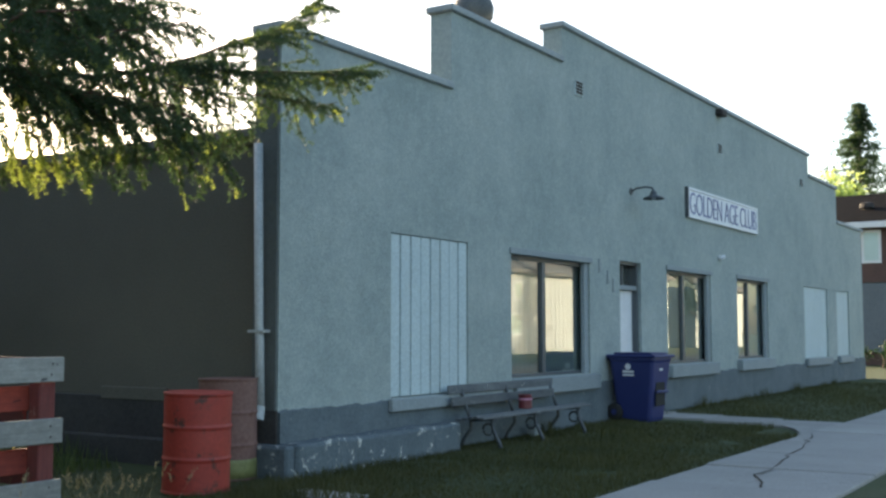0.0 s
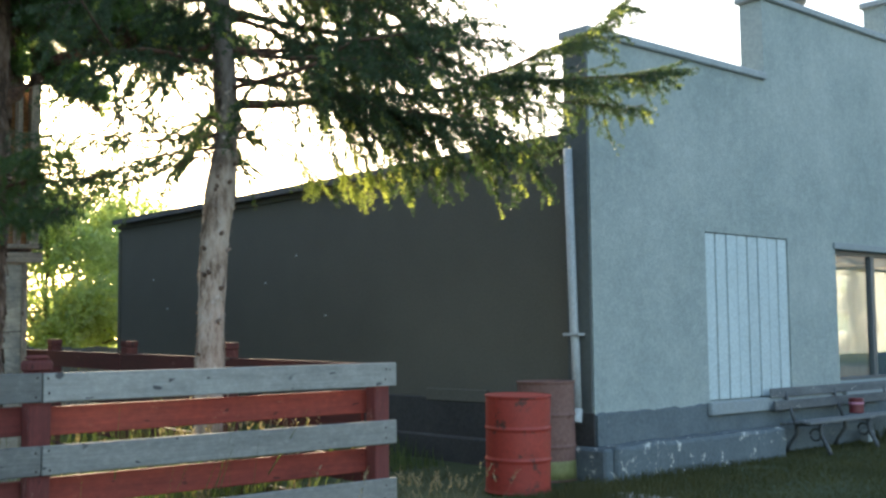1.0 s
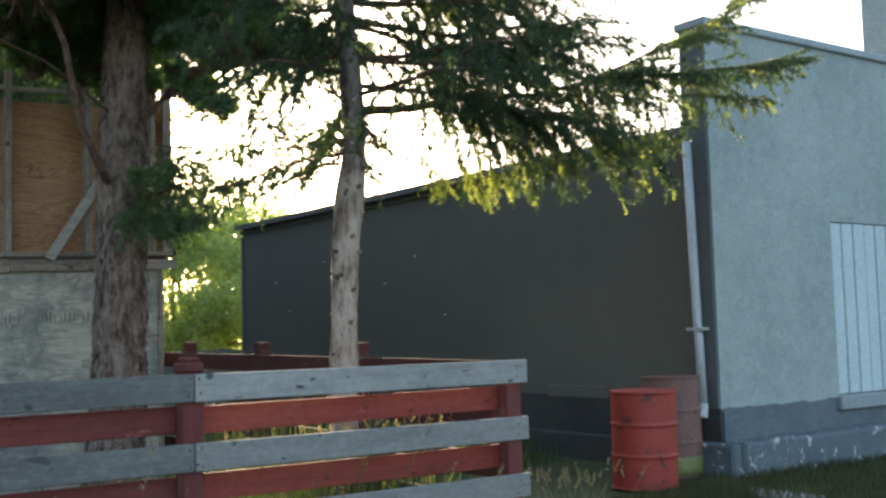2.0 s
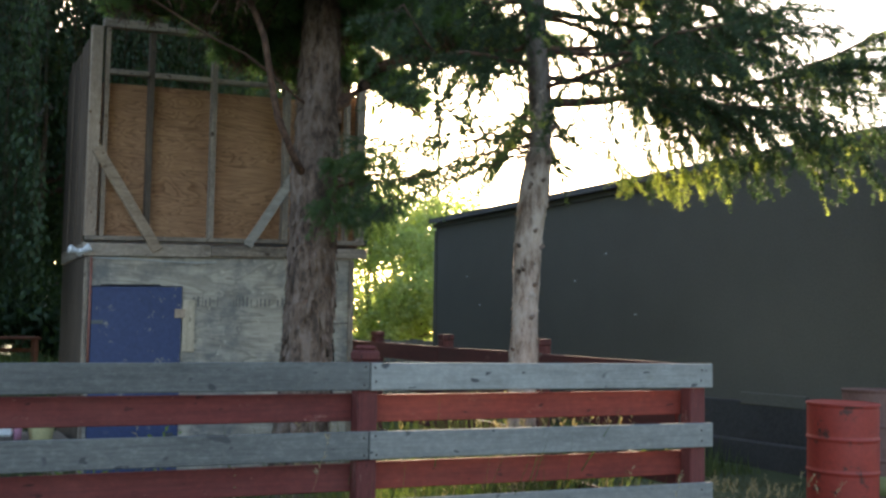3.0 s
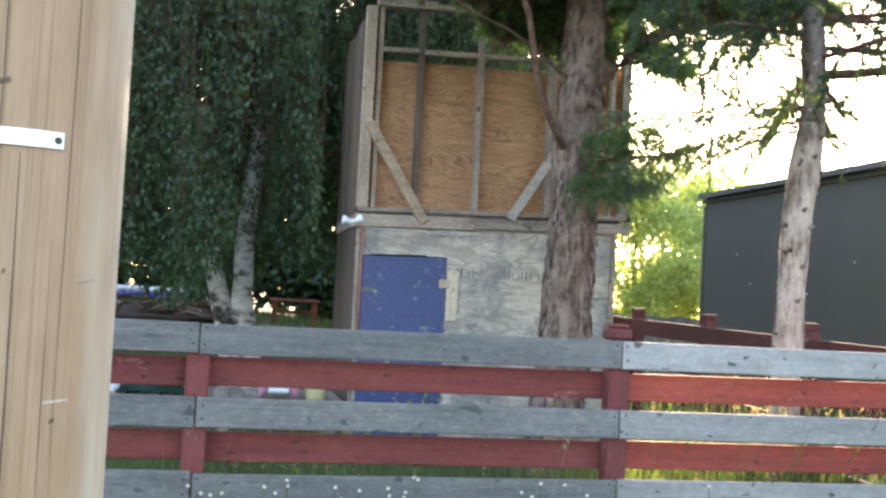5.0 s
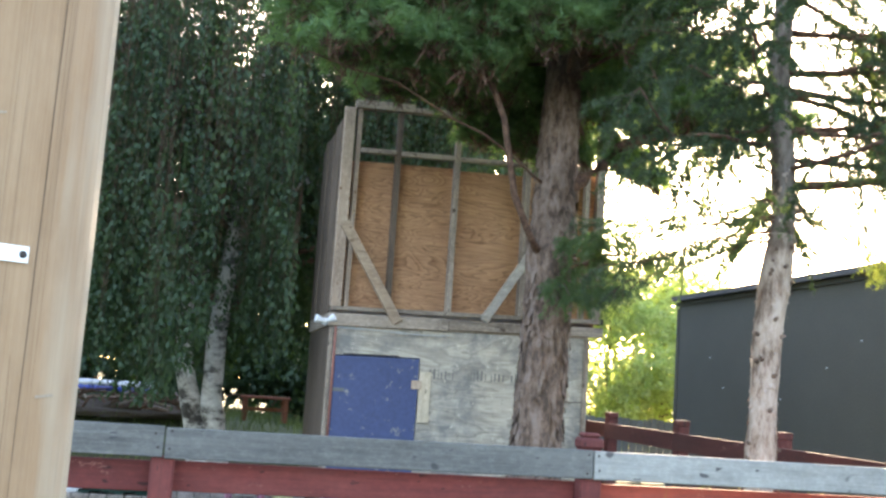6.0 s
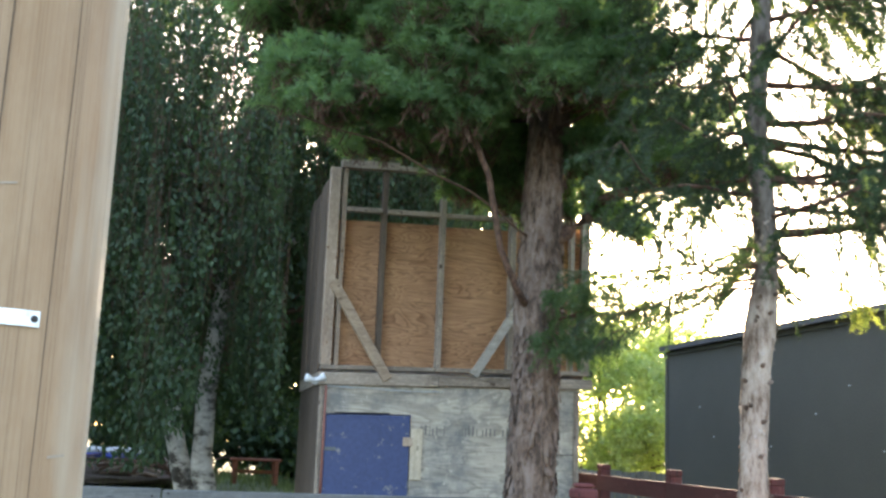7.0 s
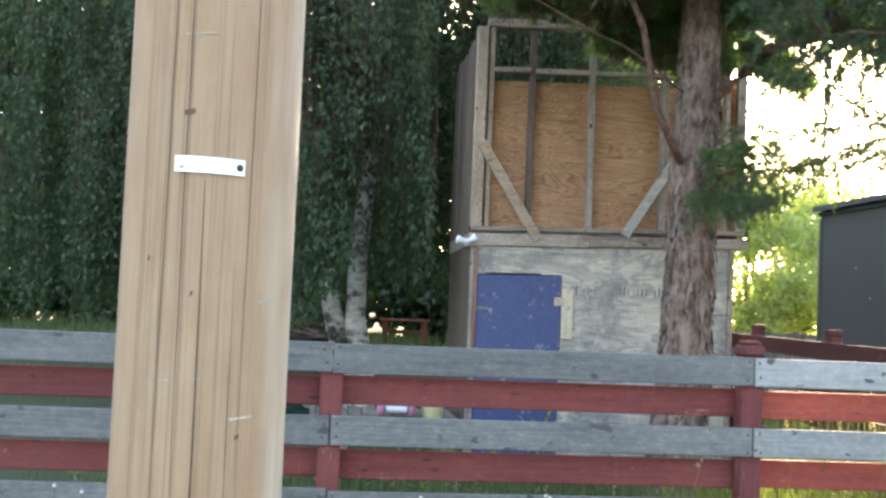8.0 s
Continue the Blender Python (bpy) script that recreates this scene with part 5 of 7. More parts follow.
def bark_flakes(name, axis, radius, z0, z1, count, wide, tall, lift, material, tree):
    """Loose plates of bark: bent quads hung on the trunk, free at their lower ends."""
    z = rng.uniform(z0, z1, count)
    a = rng.uniform(0, 2 * np.pi, count)
    w, h = rng.uniform(*wide, count) / 2, rng.uniform(*tall, count)
    base = np.array([tuple(axis(q)) for q in z])
    r = np.array([radius(q) for q in z])
    rows = []
    for f, up in ((0.0, -0.012), (0.55, lift * 0.5), (1.0, lift)):
        for sgn in (-1, 1):
            ww = w * (1 - 0.45 * abs(f - 0.5)) * rng.uniform(0.7, 1.2, count)
            b = a + sgn * ww / r
            rr = r + up * rng.uniform(0.4, 1.3, count)
            rows.append(np.stack([base[:, 0] + rr * np.cos(b), base[:, 1] + rr * np.sin(b), z - f * h], -1))
    v = np.stack(rows, 1).reshape(-1, 3)
    k = np.arange(count)[:, None] * 6
    t = np.concatenate([k + [0, 2, 3], k + [0, 3, 1], k + [2, 4, 5], k + [2, 5, 3]], 1).reshape(-1, 3)
    ob = bulk(name, v, t, material, tree)
    ob["kind"] = "stuff"
    ob.matrix_parent_inverse = tree.matrix_world.inverted()
    return ob


def make_spruce():
    bx, by = -5.68, 3.115
    tree = thing("spruce_tree", "slender spruce with a bare grey lower trunk and drooping boughs", "tree", (bx, by, 0))
    axis = lambda z: Vector((bx, by + 0.055 * z * 0.5 + 0.03 * math.sin(z * 1.7) + 0.11 * math.exp(-((z - 2.7) / 0.55) ** 2) - 0.02 * math.exp(-((z - 1.0) / 0.5) ** 2), z))
    zs = [-0.1 + 0.14 * k for k in range(72)]
    rad = [max(0.018, (0.094 - 0.0078 * z) * (1 + 0.30 * math.exp(-((z - 2.25) / 0.16) ** 2) + 0.06 * math.sin(z * 11)) + 0.02 * math.exp(-max(z, 0) * 4)) for z in zs]
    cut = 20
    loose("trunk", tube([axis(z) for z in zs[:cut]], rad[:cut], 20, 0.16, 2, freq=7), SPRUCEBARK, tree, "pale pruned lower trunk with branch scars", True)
    # above the cut the bark colour holds the shade of the boughs
    loose("upper_trunk", tube([axis(z) for z in zs[cut - 1:]], [q * 0.985 for q in rad[cut - 1:]], 20, 0.16, 2, freq=7), SHADEDBARK, tree, "unpruned upper trunk, the boughs' shade put into its dark bark", True)
    rnd = random.Random(21)
    for k in range(26):
        z = rnd.uniform(0.9, 2.7)
        a = rnd.uniform(-1.4, 1.4)
        p = axis(z) + Vector((math.cos(a), math.sin(a), 0)) * 0.075
        loose("branch_stub", tube([p, p + Vector((math.cos(a) * 0.035, math.sin(a) * 0.035, 0.012))], [0.016, 0.009], 6), PINEBARK, tree)
    bark_flakes("bark_skin", axis, lambda z: 0.094 - 0.0078 * z + 0.022 * math.exp(-((z - 2.25) / 0.16) ** 2), 0.3, 3.0, 420, (0.012, 0.03), (0.02, 0.06), 0.01, SPRUCEBARK, tree)
    twigs, tips, stems = [], [], []
    # the long bough that reaches along the club's front corner, and its neighbours
    special = [((3.0, 2.86), (-5.35, 5.55, 3.33), 0.05, 0.034, 0.62, 0.9), ((5.2, 3.27), (-5.15, 6.55, 3.98), 0.04, 0.014, 0.34, 0.3),
               ((5.0, 3.22), (-5.0, 6.95, 3.52), 0.03, 0.015, 0.36, 0.3), ((4.6, 3.12), (-5.05, 6.6, 3.2), 0.05, 0.012, 0.32, 0.5),
               ((3.2, 3.02), (-5.0, 5.0, 2.80), -0.03, 0.02, 0.45, 1.1), ((3.2, 3.2), (-5.4, 4.95, 3.62), 0.08, 0.024, 0.55, 1.0),
               ((3.9, 2.96), (-5.0, 5.45, 2.86), 0.05, 0.014, 0.5, 1.2),
               ((3.2, 3.45), (-5.6, 5.2, 3.75), 0.12, 0.024, 0.6, 0.9),
               ((3.2, 3.55), (-5.5, 4.9, 4.0), 0.1, 0.02, 0.55, 0.9), ((3.2, 3.8), (-5.6, 4.75, 4.25), 0.1, 0.018, 0.55, 0.9)]
    for i, ((y, z), end, sag, r, spray, droop) in enumerate(special):
        root = axis(z) if y <= 3.2 else Vector((-5.45, y, z))
        spruce_limb(tree, sweep(root, end, sag, 11, 0.12, i), r, spray, droop, 0.032 if r > 0.013 else 0.05, rnd, twigs, tips, stems, 0.26 if y <= 3.2 else 0.0)
    # pale sprays that hang from the underside of the boughs, sunlight put into their colour
    for i, (y, z) in enumerate(((3.68, 2.30), (3.97, 2.28), (4.15, 2.36))):
        spruce_limb(tree, sweep((-5.45, y - 0.1, z + 0.32), (-5.3, y + 0.03, z + 0.06), 0.02, 7, 0.08, i + 130), 0.005, 0.13, 1.2, 0.05, rnd, tips, tips, stems, 0.15)
    # thin, sparsely needled twigs on the open side of the trunk
    thin, thin_tips = [], []
    for i, (z, end, r) in enumerate(((2.66, (-5.6, 2.28, 2.44), 0.011), (2.60, (-5.75, 2.05, 2.20), 0.010), (2.76, (-5.5, 2.45, 2.62), 0.009), (2.52, (-5.9, 2.5, 2.36), 0.008), (2.90, (-5.6, 2.6, 3.02), 0.009), (2.63, (-5.5, 1.98, 2.50), 0.010), (2.58, (-5.6, 2.15, 2.10), 0.007))):
        spruce_limb(tree, sweep(axis(z), end, -0.03, 10, 0.16, i + 90), r, 0.27, 0.3, 0.036, rnd, thin, thin_tips, stems, 0.16)
    a, c = pairs(thin + thin_tips)
    bulk("fine_foliage", *needle_twigs(a, c, 24, 0.021, 0.0042), NEEDLES, tree)["kind"] = "stuff"
    z = 2.95
    k = 0
    while z < 8.6:
        a = k * 2.4 + rnd.uniform(-0.4, 0.4)
        L = (2.15 - 0.2 * (z - 3)) * rnd.uniform(0.7, 1.1)
        towards = math.cos(a)
        if towards > 0.55:
            L *= 0.75
        if math.sin(a) < -0.25:
            L *= 0.5 if z < 4.6 else 0.75
        end = axis(z) + Vector((math.cos(a) * L, math.sin(a) * L, rnd.uniform(-0.15, 0.45) * L * 0.5))
        spruce_limb(tree, sweep(axis(z), end, 0.1 * L * rnd.uniform(0.3, 1), 9, 0.22, k + 40), 0.019, 0.5, 0.9, 0.05 if z < 5.5 else 0.07, rnd, twigs, tips, stems, 0.12)
        z += rnd.uniform(0.062, 0.105) if z < 6 else rnd.uniform(0.14, 0.2)
        k += 1
    v, t = stems_mesh(stems, 0.0045)
    bulk("twig_mass", v, t, LIMBBARK, tree)["kind"] = "stuff"
    a, c = pairs(twigs)
    bulk("needle_foliage", *needle_twigs(a, c, 37, 0.028, 0.0066), NEEDLES, tree)["kind"] = "stuff"
    a, c = pairs(tips)
    bulk("young_foliage", *needle_twigs(a, c, 40, 0.026, 0.0066), SUNLITTIPS, tree)["kind"] = "stuff"
    for o in tree.children:
        if o.name.split(".")[0] in ("twig_mass", "needle_foliage", "young_foliage", "fine_foliage"):
            o.matrix_parent_inverse = tree.matrix_world.inverted()
    return len(twigs), len(tips)


make_spruce()


def make_pine():
    bx, by = -7.85, 2.465
    tree = thing("pine_tree", "old pine with thick flaking red-brown trunk and tufted boughs", "tree", (bx, by, 0))
    axis = lambda z: Vector((bx, by - 0.005 + 0.048 * (z - 0.9) + 0.025 * math.sin(z * 1.3), z))
    zs = [-0.1 + 0.03 * k for k in range(170)] + [5.1 + 0.25 * k for k in range(16)]
    rad = [max(0.05, 0.200 - 0.011 * z + 0.05 * math.exp(-max(z, 0) * 2.2) + 0.03 * math.exp(-((z - 2.6) / 0.15) ** 2)) for z in zs]
    bm = tube([axis(z) for z in zs], rad, 76, 0.0)
    for v in bm.verts:
        c = axis(v.co.z)
        out = Vector((v.co.x - c.x, v.co.y - c.y, 0)).normalized()
        q = Vector((v.co.x * 9, v.co.y * 9, v.co.z * 2.2))
        w = Vector((v.co.x * 26, v.co.y * 26, v.co.z * 6))
        v.co += out * (0.03 * noise.noise(q) + 0.016 * noise.noise(w) + 0.007 * noise.noise(w * 2.3) - 0.16 * max(0, 0.12 - abs(noise.noise(q * 0.7))))
    loose("trunk", bm, PINEBARK, tree, "thick flaking trunk", True)
    ob = bark_flakes("bark_skin", axis, lambda z: 0.200 - 0.011 * z + 0.05 * np.exp(-z * 2.2) + 0.006, 0.1, 4.6, 1500, (0.02, 0.05), (0.05, 0.13), 0.016, PINEBARK, tree)
    rnd = random.Random(4)
    limbs = [((2.55), [(-7.55, 2.25, 2.72), (-7.45, 2.04, 3.25), (-7.4, 1.87, 3.75), (-7.4, 1.8, 4.0), (-7.4, 1.56, 4.25), (-7.4, 1.66, 4.6)], 0.031),
             ((3.1), [(-7.6, 2.1, 3.3), (-7.5, 1.6, 3.5), (-7.4, 1.15, 3.69), (-7.3, 0.5, 3.8)], 0.011),
             ((3.0), [(-7.72, 2.72, 3.2), (-7.65, 2.97, 3.46), (-7.6, 3.25, 3.56), (-7.5, 3.7, 3.7), (-7.4, 4.1, 3.8)], 0.062),
             ((2.45), [(-7.6, 2.6, 2.5), (-7.35, 2.8, 2.58), (-7.2, 3.05, 2.62)], 0.014)]
    for z, pts, r in limbs:
        chain = [axis(z)] + [Vector(p) for p in pts]
        fine = []
        for p, q in zip(chain, chain[1:]):
            fine += [p.lerp(q, 0.0), p.lerp(q, 0.5) + 0.03 * Vector((rnd.uniform(-1, 1), rnd.uniform(-1, 1), rnd.uniform(-1, 1)))]
        fine.append(chain[-1])
        loose("limb", tube(fine, [r * (1 - 0.6 * k / len(fine)) for k in range(len(fine))], 9, 0.2, r * 99, freq=12), LIMBBARK, tree, "crooked red-brown limb", True)
    # foliage: rounded masses, each made of smaller tufted lobes (centre, half-sizes, lobes, lobe size)
    pads = []
    for c, h, n, size in (((-7.2, 0.62, 3.92), (0.45, 0.5, 0.20), 17, 0.20), ((-7.15, 1.68, 4.42), (0.5, 0.66, 0.36), 32, 0.22), ((-7.4, 0.45, 4.72), (0.5, 0.55, 0.25), 16, 0.24),
                          ((-7.7, 3.1, 4.1), (0.4, 0.42, 0.36), 16, 0.19), ((-7.1, 2.4, 4.5), (0.3, 0.3, 0.2), 6, 0.18), ((-7.4, 1.5, 3.88), (0.4, 0.65, 0.12), 13, 0.12),
                          ((-8.6, 1.6, 4.45), (0.45, 1.15, 0.5), 50, 0.27), ((-8.5, 2.0, 4.9), (0.4, 1.2, 0.4), 22, 0.3), ((-8.3, 1.8, 4.1), (0.4, 0.7, 0.25), 22, 0.22), ((-8.6, 2.7, 4.2), (0.35, 0.5, 0.6), 24, 0.24), ((-7.6, 3.3, 3.74), (0.35, 0.6, 0.18), 28, 0.17), ((-7.8, 3.2, 3.36), (0.3, 0.45, 0.22), 13, 0.065), ((-7.75, 2.95, 3.85), (0.3, 0.3, 0.2), 14, 0.15), ((-8.5, 2.35, 3.95), (0.25, 0.6, 0.2), 15, 0.18), ((-8.5, 1.5, 4.1), (0.25, 0.55, 0.2), 12, 0.18), ((-8.7, 2.4, 3.72), (0.15, 0.35, 0.15), 14, 0.15), ((-7.5, 4.0, 3.75), (0.3, 0.35, 0.15), 8, 0.14), ((-7.4, 1.6, 4.0), (0.35, 0.6, 0.2), 14, 0.2), ((-8.7, 3.2, 4.6), (0.5, 0.7, 0.3), 14, 0.28),
                          ((-6.95, 2.15, 4.15), (0.3, 0.45, 0.2), 12, 0.16), ((-7.0, 2.75, 4.28), (0.3, 0.35, 0.22), 11, 0.16), ((-8.7, 2.75, 3.75), (0.2, 0.4, 0.3), 22, 0.17),
                          ((-6.9, 2.85, 4.45), (0.3, 0.5, 0.25), 14, 0.16), ((-7.8, 2.5, 5.2), (0.5, 0.8, 0.25), 14, 0.28), ((-8.0, 3.0, 4.9), (0.6, 0.7, 0.3), 14, 0.28), ((-7.9, 1.0, 4.95), (0.7, 0.9, 0.25), 14, 0.28), ((-7.7, 3.7, 4.2), (0.4, 0.4, 0.3), 10, 0.22)):
        for _ in range(n):
            u = Vector((rnd.gauss(0, 1), rnd.gauss(0, 1), rnd.gauss(0, 1))).normalized() * rnd.uniform(0.2, 1.0) ** 0.5
            k = size * rnd.uniform(0.75, 1.2)
            pads.append(((c[0] + u.x * h[0], c[1] + u.y * h[1], c[2] + u.z * h[2]), (k, k, k * 0.75)))
    for k in range(26):
        a = k * 2.4
        z = 5.2 + 0.14 * k
        L = rnd.uniform(0.7, 1.9) * (1 - 0.08 * (z - 5))
        pads.append(((bx + L * math.cos(a), by + L * math.sin(a), z), (0.7, 0.7, 0.3)))
    starts, ends = [], []
    for i, (c, h) in enumerate(pads):
        c = Vector(c)
        near = c.z > 3.2
        root = axis(max(3.5, c.z - 0.2))
        if near and (c.z > 5.2 or (c.z > 4.2 and i % 7 == 0)):
            loose("bough", tube(sweep(root, c, 0.05, 7, 0.12, i), [0.02 - 0.0024 * k for k in range(7)], 6, 0.2, i), LIMBBARK, tree, smooth=True)
        count = 26 + int(620 * h[0] * h[1]) if h[0] < 0.5 else 200
        for _ in range(count):
            u = Vector((rnd.gauss(0, 1), rnd.gauss(0, 1), rnd.gauss(0, 1))).normalized() * rnd.uniform(0.35, 1.0) ** 0.6
            u *= 1 + 0.25 * noise.noise(u * 2.2 + Vector((i, 0, 0)))
            p = c + Vector((u.x * h[0], u.y * h[1], u.z * h[2] * (1.0 if u.z > 0 else 0.6)))
            d = (Vector((u.x, u.y, max(u.z, -0.1) + 0.55)) + 0.5 * Vector((rnd.uniform(-1, 1), rnd.uniform(-1, 1), rnd.uniform(-1, 1)))).normalized()
            starts.append(tuple(p)), ends.append(tuple(p + d * rnd.uniform(0.05, 0.11)))
    tw, tp, st = [], [], []
    for i, (z, end) in enumerate(((2.62, (-7.15, 3.15, 2.62)), (2.5, (-7.2, 2.75, 2.30)), (2.66, (-7.3, 2.95, 2.45)), (2.7, (-7.0, 2.7, 2.75)), (2.6, (-7.2, 2.85, 2.34)), (2.75, (-7.1, 2.85, 2.7)), (2.55, (-7.3, 2.55, 2.25)))):
        spruce_limb(tree, sweep(axis(z), end, 0.03, 8, 0.1, i + 70), 0.011, 0.25, 0.5, 0.034, rnd, tw, tp, st, 0.25)
    p0, p1 = pairs(tw + tp)
    ob = bulk("low_spray", *needle_twigs(p0, p1, 36, 0.031, 0.006), SPRAYLEAF, tree)
    ob["kind"] = "stuff"
    ob.matrix_parent_inverse = tree.matrix_world.inverted()
    a, c = np.array(starts), np.array(ends)
    v, t = needle_twigs(a, c, 30, 0.085, 0.0078, 0.62)
    ob = bulk("needle_foliage", v, t, PINELEAF, tree)
    ob["kind"] = "stuff"
    ob.matrix_parent_inverse = tree.matrix_world.inverted()
    back = a - (c - a) * 1.6 + rng.normal(scale=0.02, size=a.shape)
    v, t = blades(back, c, np.full(len(a), 0.009))
    ob = bulk("shoot_mass", v, t, LIMBBARK, tree)
    ob["kind"] = "stuff"
    ob.matrix_parent_inverse = tree.matrix_world.inverted()


make_pine()


def make_birch():
    bx, by = -14.0, 0.25
    gz = ground_height(bx, by)
    tree = thing("weeping_birch", "large weeping birch with white forked trunk and hanging leaf curtains", "tree", (bx, by, gz))
    stems = [([(bx, by - 0.05, gz - 0.1), (bx, by - 0.16, 0.55), (bx, by - 0.27, 1.0), (bx, by - 0.44, 1.7), (bx, by - 0.5, 2.6), (bx - 0.1, by - 0.5, 4.2), (bx - 0.1, by - 0.7, 7.5)], [0.24, 0.155, 0.13, 0.115, 0.1, 0.075, 0.04]),
             ([(bx + 0.05, by + 0.06, gz - 0.1), (bx + 0.05, by + 0.06, 0.6), (bx + 0.04, by - 0.06, 1.2), (bx, by - 0.07, 2.0), (bx, by + 0.03, 3.2), (bx, by + 0.12, 4.6), (bx, by + 0.3, 6.2), (bx, by + 0.5, 8.2)], [0.22, 0.15, 0.13, 0.125, 0.11, 0.09, 0.065, 0.04]),
             ([(bx, by + 0.05, 3.3), (bx, by + 0.45, 3.75), (bx, by + 1.0, 4.2), (bx - 0.1, by + 1.7, 4.6)], [0.06, 0.05, 0.035, 0.02])]
    for pts, rad in stems:
        pts = [Vector(p) for p in pts]
        fp, fr = [], []
        for i in range(len(pts) - 1):
            for q in range(5):
                fp.append(pts[i].lerp(pts[i + 1], q / 5)), fr.append(rad[i] + (rad[i + 1] - rad[i]) * q / 5)
        loose("trunk", tube(fp, fr, 16, 0.14, by, freq=4), BIRCHBARK, tree, "white birch stem with black scars", True)
    rnd = random.Random(8)
    for i in range(26):
        z = rnd.uniform(2.3, 7.5)
        a = rnd.uniform(0, 6.28)
        L = rnd.uniform(1.5, 3.6)
        p = Vector((bx, by + (0.1 if i % 2 else -0.25), z))
        q = p + Vector((math.cos(a) * L, math.sin(a) * L, rnd.uniform(0.3, 1.6)))
        loose("limb", tube(sweep(p, q, -0.25, 9, 0.3, i), [0.05 * (1 - 0.1 * k) for k in range(9)], 6, 0.1, i), BIRCHBARK if i % 3 == 0 else LIMBBARK, tree, smooth=True)
    # hanging strands, gathered into tresses with gaps between
    groups, per_group = 820, 13
    g_ang = rng.uniform(0, 2 * np.pi, groups)
    g_r = np.sqrt(rng.uniform(0.01, 1, groups))
    g_top = 8.8 - 2.8 * g_r ** 2 - rng.uniform(0, 1, groups) ** 1.25 * 4.4
    g_len = rng.uniform(1.4, 3.6, groups)
    n = groups * per_group
    lump = 1 + 0.13 * np.sin(g_ang * 5 + 1)
    X = np.repeat(bx + 3.4 * g_r * np.cos(g_ang) * lump, per_group) + rng.normal(scale=0.085, size=n)
    Y = np.repeat(by - 0.2 + 4.5 * g_r * np.sin(g_ang) * lump, per_group) + rng.normal(scale=0.085, size=n)
    ang = rng.uniform(0, 6.28, n)
    top = np.repeat(g_top, per_group) + rng.normal(scale=0.25, size=n)
    hem = 1.38 + 0.3 * np.sin(Y * 2.3) + 0.25 * np.sin(Y * 5.1 + X) + 0.15 * np.exp(-((Y - 0.2) / 0.6) ** 2) * (X > bx - 0.5)
    foot = np.maximum(hem + rng.exponential(0.3, n), top - np.repeat(g_len, per_group) * rng.uniform(0.6, 1.15, n))
    per = 31
    u = rng.uniform(0, 1, (n, per))
    Z = top[:, None] + (foot - top)[:, None] * u
    sway = 0.10 * np.sin(u * 4 + ang[:, None])
    P = np.stack([X[:, None] + sway + rng.normal(scale=0.04, size=u.shape), Y[:, None] + 0.8 * sway + rng.normal(scale=0.04, size=u.shape), Z], -1).reshape(-1, 3)
    P = P[(P[:, 2] > 1.2)]
    inside = (P[:, 0] > -11.95) & (P[:, 1] > 0.8) & (P[:, 1] < 3.9)
    P = P[~inside]
    # thin lanes where the crown parts beside the main stems
    lane = np.minimum(np.abs(P[:, 1] + 0.45 - 0.06 * np.sin(P[:, 2] * 5)), np.abs(P[:, 1] - 0.10 - 0.05 * np.sin(P[:, 2] * 4) - 0.12 * (P[:, 2] - 5))) < 0.17
    lane &= (P[:, 2] > 3.3) & (rng.uniform(size=len(P)) < 0.42)
    lane |= (P[:, 0] > bx) & (np.abs(P[:, 1] - 0.12 - 0.08 * (P[:, 2] - 1.5)) < 0.16) & (P[:, 2] < 3.4) & (rng.uniform(size=len(P)) < 0.72)
    lane |= (P[:, 0] > bx - 0.2) & (np.abs(P[:, 1] - 0.30 - 0.10 * (P[:, 2] - 4.6)) < 0.13) & (P[:, 2] > 2.6) & (rng.uniform(size=len(P)) < 0.4)
    P = P[~lane]
    hang = np.stack([rng.normal(scale=0.5, size=len(P)), rng.normal(scale=0.5, size=len(P)), -np.ones(len(P))], -1)
    v, t = leaves(P, hang, rng.normal(size=P.shape), rng.uniform(0.055, 0.09, len(P)), rng.uniform(0.032, 0.05, len(P)))
    ob = bulk("leaf_curtain", v, t, BIRCHLEAF, tree)
    ob["kind"] = "stuff"
    ob.matrix_parent_inverse = tree.matrix_world.inverted()
    base = np.stack([X, Y, top], -1)
    tip = np.stack([X + 0.05, Y, foot], -1)
    keep = ~((X > -11.95) & (Y > 0.8) & (Y < 3.9))
    v, t = blades(base[keep], tip[keep], np.full(int(keep.sum()), 0.005))
    ob = bulk("strand_mass", v, t, LIMBBARK, tree)
    ob["kind"] = "stuff"
    ob.matrix_parent_inverse = tree.matrix_world.inverted()


make_birch()


